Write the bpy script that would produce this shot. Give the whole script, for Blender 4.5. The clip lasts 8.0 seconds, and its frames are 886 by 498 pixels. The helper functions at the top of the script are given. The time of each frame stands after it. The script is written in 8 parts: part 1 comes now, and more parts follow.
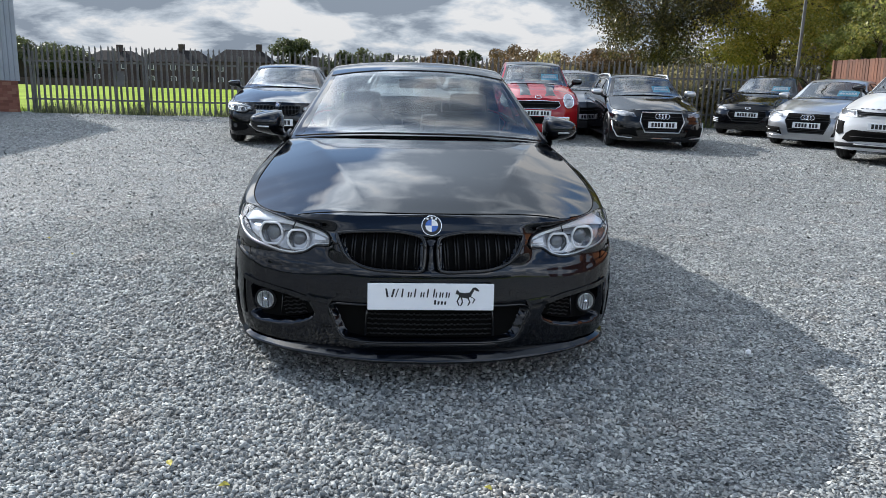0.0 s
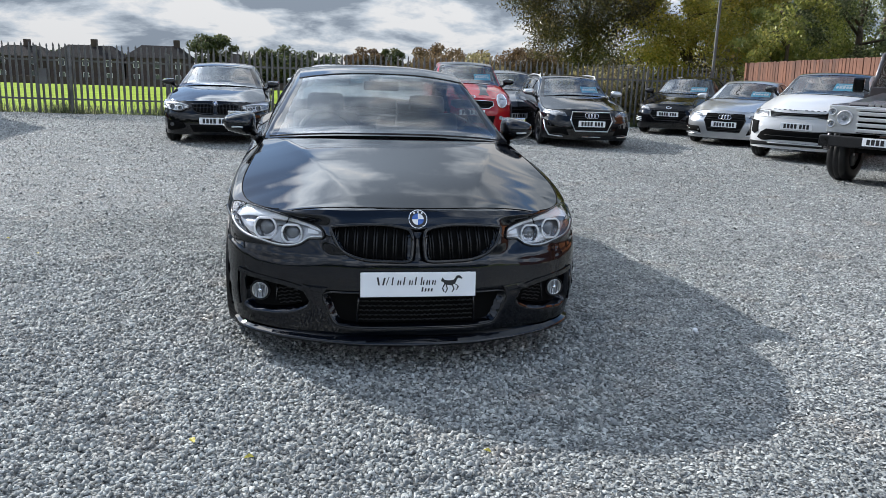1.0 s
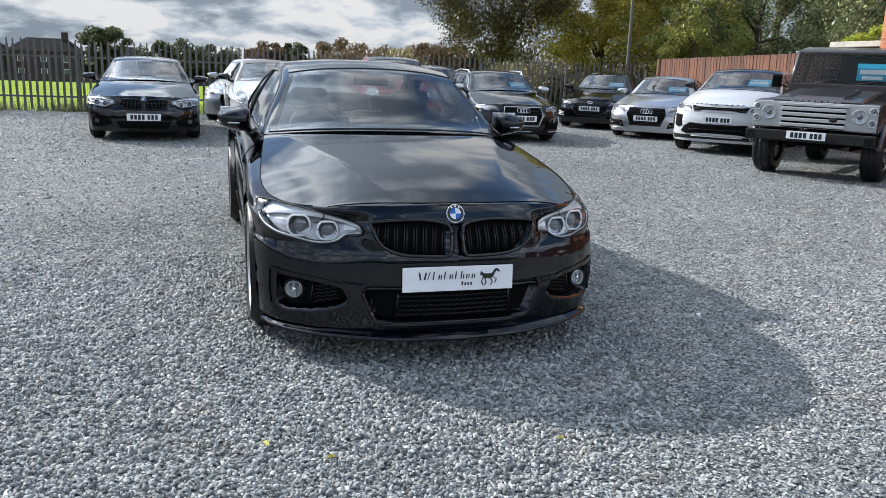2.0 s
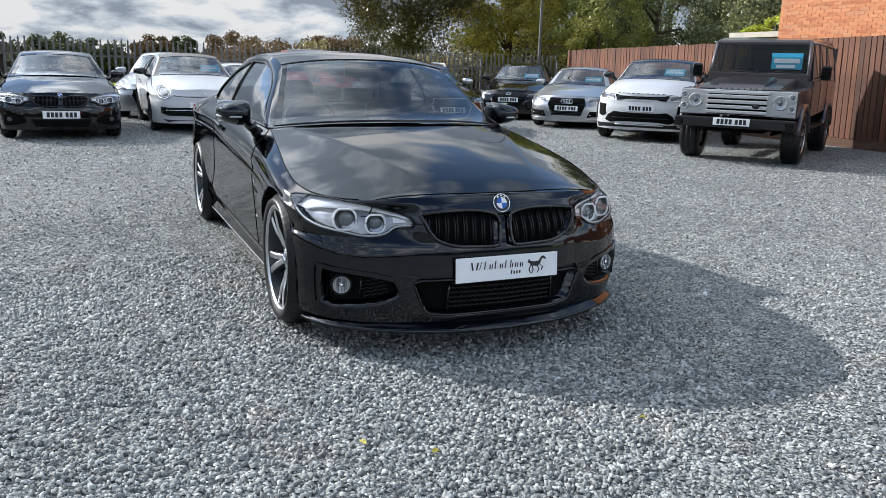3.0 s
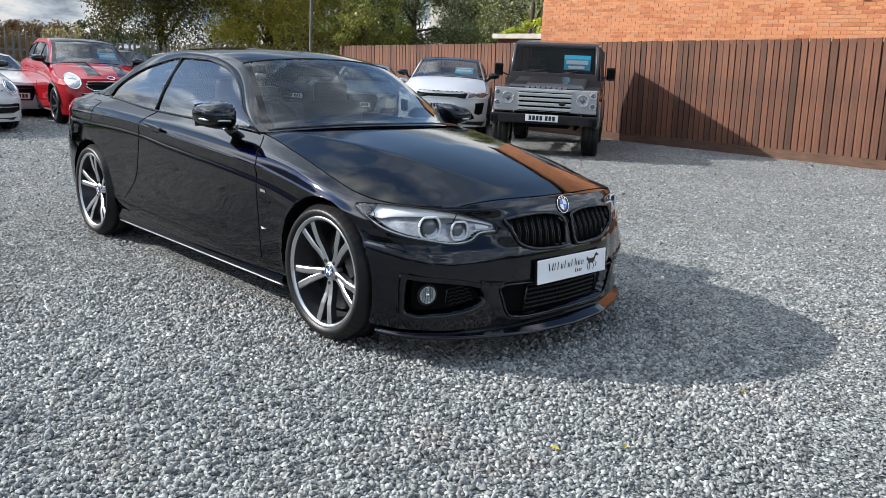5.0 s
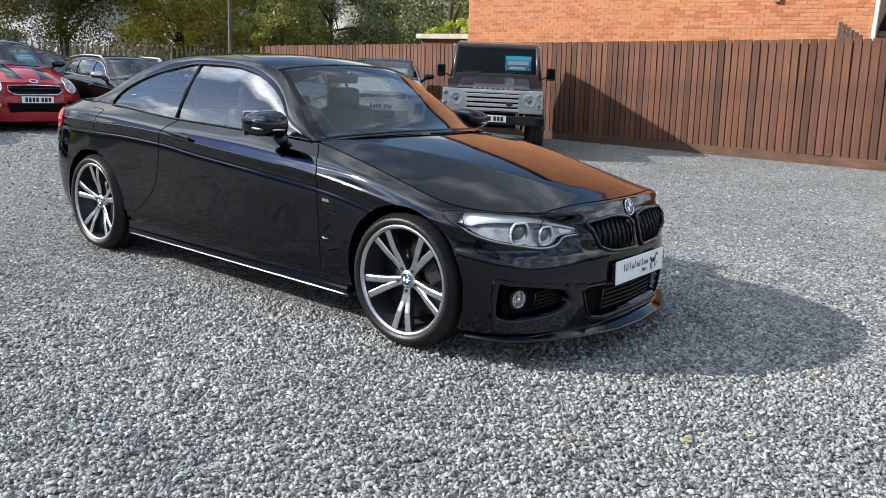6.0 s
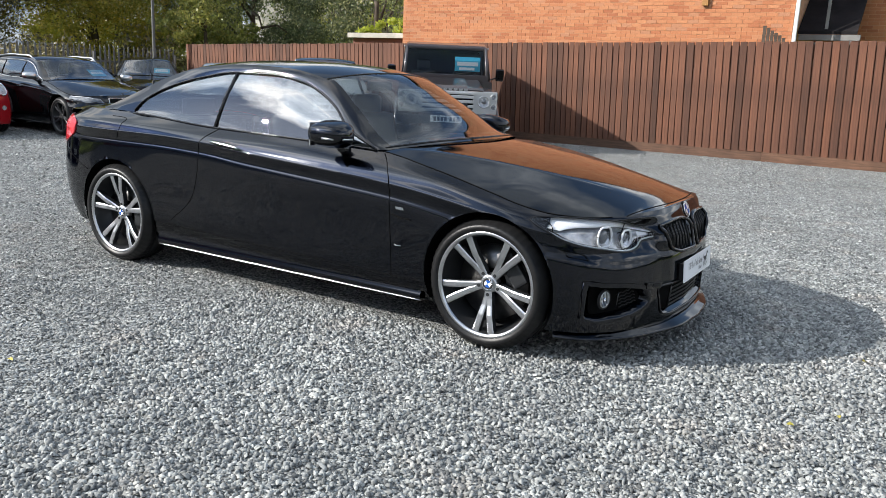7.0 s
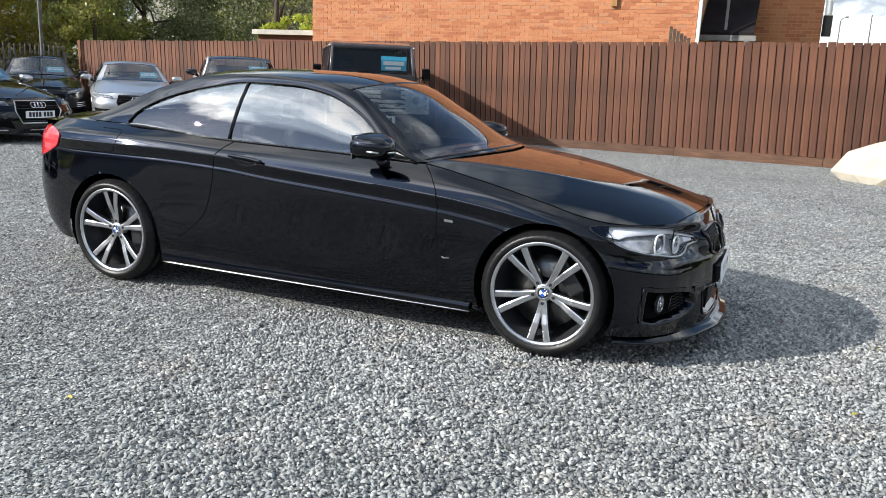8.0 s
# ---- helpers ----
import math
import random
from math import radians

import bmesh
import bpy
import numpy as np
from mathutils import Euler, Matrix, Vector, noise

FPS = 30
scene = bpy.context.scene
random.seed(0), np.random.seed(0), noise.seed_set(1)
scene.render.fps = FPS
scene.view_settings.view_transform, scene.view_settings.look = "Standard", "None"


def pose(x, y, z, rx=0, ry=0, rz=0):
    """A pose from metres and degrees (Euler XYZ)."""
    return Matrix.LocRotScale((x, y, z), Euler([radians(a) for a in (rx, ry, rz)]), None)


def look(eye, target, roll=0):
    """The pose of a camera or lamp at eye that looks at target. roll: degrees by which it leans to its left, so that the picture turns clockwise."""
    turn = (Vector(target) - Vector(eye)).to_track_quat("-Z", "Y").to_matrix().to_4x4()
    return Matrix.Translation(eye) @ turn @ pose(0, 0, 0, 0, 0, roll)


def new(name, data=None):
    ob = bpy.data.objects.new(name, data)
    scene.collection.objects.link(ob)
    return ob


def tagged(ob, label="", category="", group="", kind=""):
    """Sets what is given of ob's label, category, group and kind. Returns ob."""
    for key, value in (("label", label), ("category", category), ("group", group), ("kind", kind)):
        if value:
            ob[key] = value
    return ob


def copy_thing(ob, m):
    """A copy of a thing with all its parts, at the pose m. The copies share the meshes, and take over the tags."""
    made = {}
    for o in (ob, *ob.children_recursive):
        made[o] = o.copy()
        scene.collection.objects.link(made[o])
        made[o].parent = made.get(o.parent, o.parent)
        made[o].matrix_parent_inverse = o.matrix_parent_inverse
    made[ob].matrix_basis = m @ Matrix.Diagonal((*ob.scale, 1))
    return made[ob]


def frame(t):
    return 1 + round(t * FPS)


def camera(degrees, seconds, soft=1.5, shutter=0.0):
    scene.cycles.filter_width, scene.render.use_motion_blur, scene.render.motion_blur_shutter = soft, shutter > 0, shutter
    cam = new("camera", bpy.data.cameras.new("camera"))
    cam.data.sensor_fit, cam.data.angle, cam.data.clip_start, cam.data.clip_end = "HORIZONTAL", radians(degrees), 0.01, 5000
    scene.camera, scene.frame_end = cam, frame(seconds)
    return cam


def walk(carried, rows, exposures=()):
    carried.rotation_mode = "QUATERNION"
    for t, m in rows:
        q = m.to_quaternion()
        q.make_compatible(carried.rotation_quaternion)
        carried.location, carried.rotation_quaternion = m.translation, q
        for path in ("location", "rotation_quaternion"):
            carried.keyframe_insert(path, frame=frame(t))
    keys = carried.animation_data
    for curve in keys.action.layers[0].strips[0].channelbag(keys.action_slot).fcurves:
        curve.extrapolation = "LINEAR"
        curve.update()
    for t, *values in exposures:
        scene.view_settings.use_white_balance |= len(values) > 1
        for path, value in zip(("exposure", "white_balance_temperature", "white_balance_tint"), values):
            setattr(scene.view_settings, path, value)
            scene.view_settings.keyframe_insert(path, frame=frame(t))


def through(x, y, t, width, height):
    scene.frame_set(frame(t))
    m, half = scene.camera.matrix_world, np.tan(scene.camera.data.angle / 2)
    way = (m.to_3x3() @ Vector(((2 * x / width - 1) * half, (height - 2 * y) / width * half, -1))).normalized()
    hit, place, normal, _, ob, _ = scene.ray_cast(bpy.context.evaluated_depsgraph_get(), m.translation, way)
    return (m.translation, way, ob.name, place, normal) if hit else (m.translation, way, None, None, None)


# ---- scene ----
cam = camera(59.0, 8.0, 0.45)
PATH = [
    (0, (-0.18, -3.881, 1.317), (-0.039, -1.936, 0.875), 1.6),
    (0.5, (-0.248, -4.03, 1.331), (-0.025, -2.092, 0.891), 1.7),
    (1, (-0.472, -4.144, 1.344), (-0.141, -2.221, 0.903), 2.0),
    (1.5, (-0.735, -4.137, 1.34), (-0.29, -2.238, 0.897), 2.1),
    (2, (-1.059, -4.037, 1.323), (-0.495, -2.171, 0.879), 2.2),
    (2.2, (-1.197, -3.997, 1.313), (-0.583, -2.147, 0.868), 2.2),
    (3.3, (-1.884, -3.709, 1.285), (-0.995, -1.975, 0.836), 2.0),
    (3.5, (-2.029, -3.644, 1.286), (-1.075, -1.943, 0.843), 2.4),
    (4, (-2.365, -3.481, 1.286), (-1.263, -1.871, 0.844), 2.6),
    (4.2, (-2.488, -3.396, 1.283), (-1.326, -1.829, 0.841), 3.0),
    (5.3, (-3.13, -2.772, 1.279), (-1.711, -1.433, 0.84), 2.5),
    (5.5, (-3.252, -2.668, 1.286), (-1.797, -1.366, 0.851), 2.5),
    (6, (-3.54, -2.365, 1.287), (-2.012, -1.15, 0.852), 2.5),
    (6.5, (-3.829, -2.065, 1.296), (-2.236, -0.936, 0.863), 2.5),
    (7, (-4.124, -1.76, 1.322), (-2.462, -0.735, 0.889), 2.5),
    (7.5, (-4.321, -1.394, 1.341), (-2.588, -0.493, 0.907), 2.5),
    (8, (-4.512, -1.02, 1.376), (-2.718, -0.252, 0.942), 2.4),
]
walk(cam, [(t, look(eye, target, roll)) for t, eye, target, roll in PATH], ((0.0, 0.53, 6360, 10), (2.2, 0.53, 6380, 10), (4.0, 0.51, 6430, 10), (8.0, 0.48, 6640, 10)))

# ---- light ----
SUN_DIR = Vector((-1.13, 1.36, 1.0)).normalized()
sun_data = bpy.data.lights.new("sun", "SUN")
sun_data.energy, sun_data.angle, sun_data.color = 4.7, radians(0.55), (1.0, 0.965, 0.91)
sun = new("sun", sun_data)
sun.matrix_world = SUN_DIR.to_track_quat("Z", "Y").to_matrix().to_4x4()


def make_world():
    """A broken cloud layer under a clear blue sky."""
    world = bpy.data.worlds.new("sky")
    scene.world = world
    world.use_nodes = True
    nt = world.node_tree
    nt.nodes.clear()

    def node(kind, **values):
        n = nt.nodes.new(kind)
        for key, value in values.items():
            n.inputs[key.replace("_", " ")].default_value = value
        return n

    def maths(op, a, b=None):
        n = nt.nodes.new("ShaderNodeMath")
        n.operation = op
        for k, v in enumerate((a, b)):
            if v is None:
                continue
            if isinstance(v, (int, float)):
                n.inputs[k].default_value = v
            else:
                nt.links.new(v, n.inputs[k])
        return n.outputs[0]

    out = nt.nodes.new("ShaderNodeOutputWorld")
    tc = nt.nodes.new("ShaderNodeTexCoord")
    sep = nt.nodes.new("ShaderNodeSeparateXYZ")
    nt.links.new(tc.outputs["Generated"], sep.inputs[0])
    up = maths("ADD", maths("MAXIMUM", sep.outputs["Z"], 0.0), 0.28)
    comb = nt.nodes.new("ShaderNodeCombineXYZ")
    nt.links.new(maths("DIVIDE", sep.outputs["X"], up), comb.inputs[0])
    nt.links.new(maths("DIVIDE", sep.outputs["Y"], up), comb.inputs[1])
    big = node("ShaderNodeTexNoise", Scale=CLOUD_SCALE, Detail=7.0, Roughness=0.55, Distortion=0.35)
    fine = node("ShaderNodeTexNoise", Scale=CLOUD_SCALE * 1.7, Detail=8.0, Roughness=0.58, Distortion=0.2)
    shift = nt.nodes.new("ShaderNodeVectorMath")
    shift.operation = "ADD"
    shift.inputs[1].default_value = CLOUD_SHIFT
    nt.links.new(comb.outputs[0], shift.inputs[0])
    for n in (big, fine):
        nt.links.new(shift.outputs[0], n.inputs["Vector"])
    cover = nt.nodes.new("ShaderNodeValToRGB")
    cover.color_ramp.elements[0].position, cover.color_ramp.elements[1].position = 0.45, 0.54
    # the layer closes up towards the horizon
    low = maths("MULTIPLY", maths("SUBTRACT", 1.0, maths("MINIMUM", maths("MULTIPLY", sep.outputs["Z"], 2.7), 1.0)), 0.38)
    nt.links.new(maths("ADD", big.outputs[0], low), cover.inputs[0])
    shade = nt.nodes.new("ShaderNodeValToRGB")
    e = shade.color_ramp.elements
    e[0].position, e[0].color = 0.435, (1.0, 1.0, 1.0, 1)
    e[1].position, e[1].color = 0.61, (0.33, 0.39, 0.47, 1)
    mid = e.new(0.51)
    mid.color = (0.68, 0.75, 0.83, 1)
    # bright on the horizon, a band of darker bases, bright again above it and greyer overhead
    lift = maths("SUBTRACT", maths("MULTIPLY", maths("MINIMUM", maths("MAXIMUM", maths("SUBTRACT", sep.outputs["Z"], 0.03), 0.0), 0.05), 3.0), 0.045)
    lift = maths("SUBTRACT", lift, maths("MULTIPLY", maths("MINIMUM", maths("MAXIMUM", maths("SUBTRACT", sep.outputs["Z"], 0.12), 0.0), 0.12), 0.35))
    lift = maths("ADD", lift, maths("MULTIPLY", maths("MINIMUM", maths("MAXIMUM", maths("SUBTRACT", sep.outputs["Z"], 0.40), 0.0), 0.16), 0.25))
    puff = maths("ADD", maths("MULTIPLY", maths("SUBTRACT", fine.outputs[0], 0.5), 1.3), 0.5)
    sky = nt.nodes.new("ShaderNodeTexSky")
    sky.sky_type, sky.sun_disc = "NISHITA", False
    sky.sun_elevation, sky.sun_rotation = radians(29.5), radians(-39.7)
    sky.air_density, sky.dust_density, sky.ozone_density = 1.0, 0.2, 2.0
    blue = nt.nodes.new("ShaderNodeBackground")
    blue.inputs["Strength"].default_value = 0.15
    nt.links.new(sky.outputs[0], blue.inputs["Color"])
    cloud = nt.nodes.new("ShaderNodeBackground")
    cloud.inputs["Strength"].default_value = CLOUD_STRENGTH
    nt.links.new(shade.outputs[0], cloud.inputs["Color"])
    # clouds scatter more light towards the sun
    dot = nt.nodes.new("ShaderNodeVectorMath")
    dot.operation = "DOT_PRODUCT"
    dot.inputs[1].default_value = SUN_DIR
    nt.links.new(tc.outputs["Generated"], dot.inputs[0])
    glow = maths("POWER", maths("MAXIMUM", dot.outputs["Value"], 0.0), 5.0)
    # the undersides overhead are greyer than the layer seen edge-on
    dome = maths("MULTIPLY", maths("ADD", maths("MULTIPLY", maths("MAXIMUM", sep.outputs["Z"], 0.0), 0.8), 0.84), CLOUD_STRENGTH)
    # and those that face the sun shine back
    front_lit = maths("MULTIPLY", maths("POWER", maths("MAXIMUM", maths("MULTIPLY", maths("SUBTRACT", dot.outputs["Value"], 0.6), -0.62), 0.0), 1.2), 1.5)
    front_lit = maths("MULTIPLY", front_lit, maths("MINIMUM", maths("ADD", maths("MULTIPLY", maths("MAXIMUM", sep.outputs["Z"], 0.0), 3.0), 0.12), 1.0))
    dome = maths("ADD", dome, maths("MULTIPLY", front_lit, 1.35))
    glow = maths("MULTIPLY", glow, maths("MINIMUM", maths("MAXIMUM", maths("MULTIPLY", maths("SUBTRACT", sep.outputs["Z"], 0.14), 2.8), 0.0), 1.0))
    nt.links.new(maths("SUBTRACT", maths("ADD", puff, lift), maths("MULTIPLY", glow, 0.13)), shade.inputs[0])
    nt.links.new(maths("ADD", maths("MULTIPLY", glow, CLOUD_GLOW), dome), cloud.inputs["Strength"])
    mix = nt.nodes.new("ShaderNodeMixShader")
    nt.links.new(cover.outputs[0], mix.inputs[0])
    nt.links.new(blue.outputs[0], mix.inputs[1])
    nt.links.new(cloud.outputs[0], mix.inputs[2])
    nt.links.new(mix.outputs[0], out.inputs[0])


CLOUD_SCALE, CLOUD_SHIFT, CLOUD_STRENGTH, CLOUD_GLOW = 1.35, (0.1, 4.8, 0.0), 0.62, 4.4
make_world()


# ---- materials ----
def material(name):
    m = bpy.data.materials.new(name)
    m.use_nodes = True
    return m, m.node_tree, m.node_tree.nodes["Principled BSDF"]


def noise_node(nt, scale, detail=4.0, rough=0.55, stretch=None, coord="Object"):
    tc = nt.nodes.new("ShaderNodeTexCoord")
    n = nt.nodes.new("ShaderNodeTexNoise")
    n.inputs["Scale"].default_value, n.inputs["Detail"].default_value, n.inputs["Roughness"].default_value = scale, detail, rough
    if stretch:
        mp = nt.nodes.new("ShaderNodeMapping")
        mp.inputs["Scale"].default_value = stretch
        nt.links.new(tc.outputs[coord], mp.inputs[0])
        nt.links.new(mp.outputs[0], n.inputs["Vector"])
    else:
        nt.links.new(tc.outputs[coord], n.inputs["Vector"])
    return n


def ramp(nt, source, stops):
    r = nt.nodes.new("ShaderNodeValToRGB")
    e = r.color_ramp.elements
    e[0].position, e[0].color = stops[0][0], (*stops[0][1], 1)
    e[1].position, e[1].color = stops[-1][0], (*stops[-1][1], 1)
    for p, c in stops[1:-1]:
        e.new(p).color = (*c, 1)
    nt.links.new(source, r.inputs[0])
    return r.outputs[0]


def mixed(nt, a, b, factor, mode="MIX"):
    m = nt.nodes.new("ShaderNodeMix")
    m.data_type, m.blend_type = "RGBA", mode
    for socket, v in ((m.inputs[0], factor), (m.inputs[6], a), (m.inputs[7], b)):
        if isinstance(v, (int, float)):
            socket.default_value = v
        elif isinstance(v, tuple):
            socket.default_value = (*v, 1)
        else:
            nt.links.new(v, socket)
    return m.outputs[2]


def bump(nt, bsdf, height, strength, distance):
    b = nt.nodes.new("ShaderNodeBump")
    b.inputs["Strength"].default_value, b.inputs["Distance"].default_value = strength, distance
    nt.links.new(height, b.inputs["Height"])
    nt.links.new(b.outputs[0], bsdf.inputs["Normal"])


def scaled(c, k):
    return tuple(min(1.0, v * k) for v in c)


def plain(name, colour, rough=0.5, metal=0.0, vary=0.25, scale=6.0, coat=0.0, relief=0.0, fine=80.0):
    """A surface with soft variation at two sizes."""
    m, nt, b = material(name)
    n = noise_node(nt, scale)
    f = noise_node(nt, fine, 3.0)
    base = ramp(nt, n.outputs[0], [(0.3, scaled(colour, 1 - vary)), (0.7, scaled(colour, 1 + vary))])
    nt.links.new(mixed(nt, base, ramp(nt, f.outputs[0], [(0.3, (0.8, 0.8, 0.8)), (0.7, (1.0, 1.0, 1.0))]), vary, "MULTIPLY"), b.inputs["Base Color"])
    b.inputs["Roughness"].default_value, b.inputs["Metallic"].default_value = rough, metal
    b.inputs["Coat Weight"].default_value, b.inputs["Coat Roughness"].default_value = coat, 0.03
    if relief:
        bump(nt, b, f.outputs[0], 0.6, relief)
    return m


def car_paint(name, colour, metal=0.0, rough=0.25, flake=0.0):
    """Base coat under a clear lacquer, with fine dust."""
    m, nt, b = material(name)
    dust = noise_node(nt, 5.0, 6.0)
    b.inputs["Base Color"].default_value = (*colour, 1)
    if flake:
        f = noise_node(nt, 900.0, 1.0)
        nt.links.new(ramp(nt, f.outputs[0], [(0.45, colour), (0.75, scaled(colour, 1 + flake))]), b.inputs["Base Color"])
    b.inputs["Metallic"].default_value, b.inputs["Roughness"].default_value = metal, rough
    b.inputs["Coat Weight"].default_value = 1.0
    b.inputs["Specular IOR Level"].default_value = 0.0 if metal == 0 else 0.3
    nt.links.new(ramp(nt, dust.outputs[0], [(0.4, (0.04, 0.04, 0.04)), (0.75, (0.075, 0.075, 0.075))]), b.inputs["Coat Roughness"])
    return m


def glass(name, tint, rough=0.0, ior=1.62):
    m, nt, b = material(name)
    nt.nodes.remove(b)
    out = nt.nodes["Material Output"]
    clear = nt.nodes.new("ShaderNodeBsdfTransparent")
    clear.inputs["Color"].default_value = (*tint, 1)
    gloss = nt.nodes.new("ShaderNodeBsdfGlossy")
    gloss.inputs["Roughness"].default_value = rough
    gloss.inputs["Color"].default_value = (0.95, 0.97, 1.0, 1)
    # Schlick's rise of the gloss towards grazing, the same from either side
    head_on = ((ior - 1) / (ior + 1)) ** 2
    lw = nt.nodes.new("ShaderNodeLayerWeight")
    lw.inputs["Blend"].default_value = 0.5
    rise = nt.nodes.new("ShaderNodeMath")
    rise.operation = "POWER"
    rise.inputs[1].default_value = 5.0
    nt.links.new(lw.outputs["Facing"], rise.inputs[0])
    fres = nt.nodes.new("ShaderNodeMath")
    fres.operation = "MULTIPLY_ADD"
    fres.inputs[1].default_value, fres.inputs[2].default_value = 1 - head_on, head_on
    nt.links.new(rise.outputs[0], fres.inputs[0])
    mix = nt.nodes.new("ShaderNodeMixShader")
    nt.links.new(fres.outputs[0], mix.inputs[0])
    nt.links.new(clear.outputs[0], mix.inputs[1])
    nt.links.new(gloss.outputs[0], mix.inputs[2])
    nt.links.new(mix.outputs[0], out.inputs[0])
    return m


def gravel_material(name, per_island):
    """Grey limestone chippings, pale and blue-grey."""
    m, nt, b = material(name)
    stones = [(0.0, (0.105, 0.11, 0.11)), (0.25, (0.205, 0.214, 0.21)), (0.75, (0.325, 0.338, 0.33)), (1.0, (0.45, 0.466, 0.45))]
    patch = noise_node(nt, 0.55, 4.0)
    if per_island:
        geo = nt.nodes.new("ShaderNodeNewGeometry")
        tone = ramp(nt, geo.outputs["Random Per Island"], stones)
        f = noise_node(nt, 160.0, 3.0)
        tone = mixed(nt, tone, ramp(nt, f.outputs[0], [(0.3, (0.72, 0.72, 0.72)), (0.7, (1.0, 1.0, 1.0))]), 0.8, "MULTIPLY")
        bump(nt, b, f.outputs[0], 0.5, 0.002)
    else:
        tc = nt.nodes.new("ShaderNodeTexCoord")
        wob = nt.nodes.new("ShaderNodeTexNoise")
        wob.inputs["Scale"].default_value = 30.0
        nt.links.new(tc.outputs["Object"], wob.inputs["Vector"])
        wv = nt.nodes.new("ShaderNodeVectorMath")
        wv.operation = "MULTIPLY_ADD"
        wv.inputs[1].default_value = (0.02, 0.02, 0.02)
        nt.links.new(wob.outputs["Color"], wv.inputs[0])
        nt.links.new(tc.outputs["Object"], wv.inputs[2])
        v = nt.nodes.new("ShaderNodeTexVoronoi")
        v.inputs["Scale"].default_value = 72.0
        v.inputs["Randomness"].default_value = 1.0
        nt.links.new(wv.outputs[0], v.inputs["Vector"])
        grey = nt.nodes.new("ShaderNodeSeparateXYZ")
        nt.links.new(v.outputs["Color"], grey.inputs[0])
        tone = ramp(nt, grey.outputs[0], stones)
        # gaps between the stones: their shade is darkened into the colour
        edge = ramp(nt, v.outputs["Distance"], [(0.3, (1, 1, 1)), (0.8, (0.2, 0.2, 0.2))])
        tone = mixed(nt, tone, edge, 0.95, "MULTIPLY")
        h = mixed(nt, edge, grey.outputs[1], 0.55)
        bump(nt, b, h, 1.0, 0.02)
    k = 1.33 if per_island else 1.45
    tone = mixed(nt, tone, ramp(nt, patch.outputs[0], [(0.3, (0.80 * k, 0.80 * k, 0.80 * k)), (0.7, (k, k, k))]), 1.0, "MULTIPLY")
    # drifts of finer and darker chippings, and faint rusty ones
    drift = noise_node(nt, 7.0, 3.0, 0.6)
    tone = mixed(nt, tone, ramp(nt, drift.outputs[0], [(0.36, (0.80, 0.80, 0.81)), (0.62, (1.06, 1.05, 1.04))]), 1.0, "MULTIPLY")
    rust = noise_node(nt, 2.3, 4.0, 0.65)
    tone = mixed(nt, tone, ramp(nt, rust.outputs[0], [(0.55, (1.0, 1.0, 1.0)), (0.75, (1.08, 0.98, 0.92))]), 1.0, "MULTIPLY")
    nt.links.new(tone, b.inputs["Base Color"])
    b.inputs["Roughness"].default_value = 0.75
    b.inputs["Diffuse Roughness"].default_value = 0.0 if per_island else 0.3
    b.inputs["Specular IOR Level"].default_value = 0.15
    return m


def timber(name, dark, light, random_shift=0.35, rough=0.75, along="z"):
    """Stained rough-sawn boards, each with its own tone."""
    m, nt, b = material(name)
    stretch = (14.0, 14.0, 1.1) if along == "z" else (14.0, 1.1, 14.0)
    grain = noise_node(nt, 2.4, 6.0, 0.6, stretch)
    blotch = noise_node(nt, 2.6, 4.0)
    info = nt.nodes.new("ShaderNodeObjectInfo")
    tone = ramp(nt, grain.outputs[0], [(0.25, dark), (0.75, light)])
    tone = mixed(nt, tone, ramp(nt, info.outputs["Random"], [(0.0, (1 - random_shift,) * 3), (0.15, (0.80, 0.78, 0.79)), (0.6, (1.0, 0.97, 0.95)), (1.0, (1.16, 1.10, 1.05))]), 1.0, "MULTIPLY")
    tone = mixed(nt, tone, ramp(nt, blotch.outputs[0], [(0.35, (0.72, 0.72, 0.74)), (0.6, (1.0, 1.0, 1.0))]), 0.8, "MULTIPLY")
    nt.links.new(tone, b.inputs["Base Color"])
    b.inputs["Roughness"].default_value = rough
    bump(nt, b, grain.outputs[0], 0.5, 0.004)
    return m


def brick_material(name, stops):
    m, nt, b = material(name)
    geo = nt.nodes.new("ShaderNodeNewGeometry")
    info = nt.nodes.new("ShaderNodeObjectInfo")
    add = nt.nodes.new("ShaderNodeMath")
    add.operation = "ADD"
    nt.links.new(geo.outputs["Random Per Island"], add.inputs[0])
    nt.links.new(info.outputs["Random"], add.inputs[1])
    wrap = nt.nodes.new("ShaderNodeMath")
    wrap.operation = "FRACT"
    nt.links.new(add.outputs[0], wrap.inputs[0])
    f = noise_node(nt, 45.0, 4.0)
    tone = ramp(nt, wrap.outputs[0], stops)
    tone = mixed(nt, tone, ramp(nt, f.outputs[0], [(0.3, (0.78, 0.78, 0.78)), (0.7, (1.0, 1.0, 1.0))]), 0.7, "MULTIPLY")
    nt.links.new(tone, b.inputs["Base Color"])
    b.inputs["Roughness"].default_value = 0.85
    bump(nt, b, f.outputs[0], 0.4, 0.003)
    return m


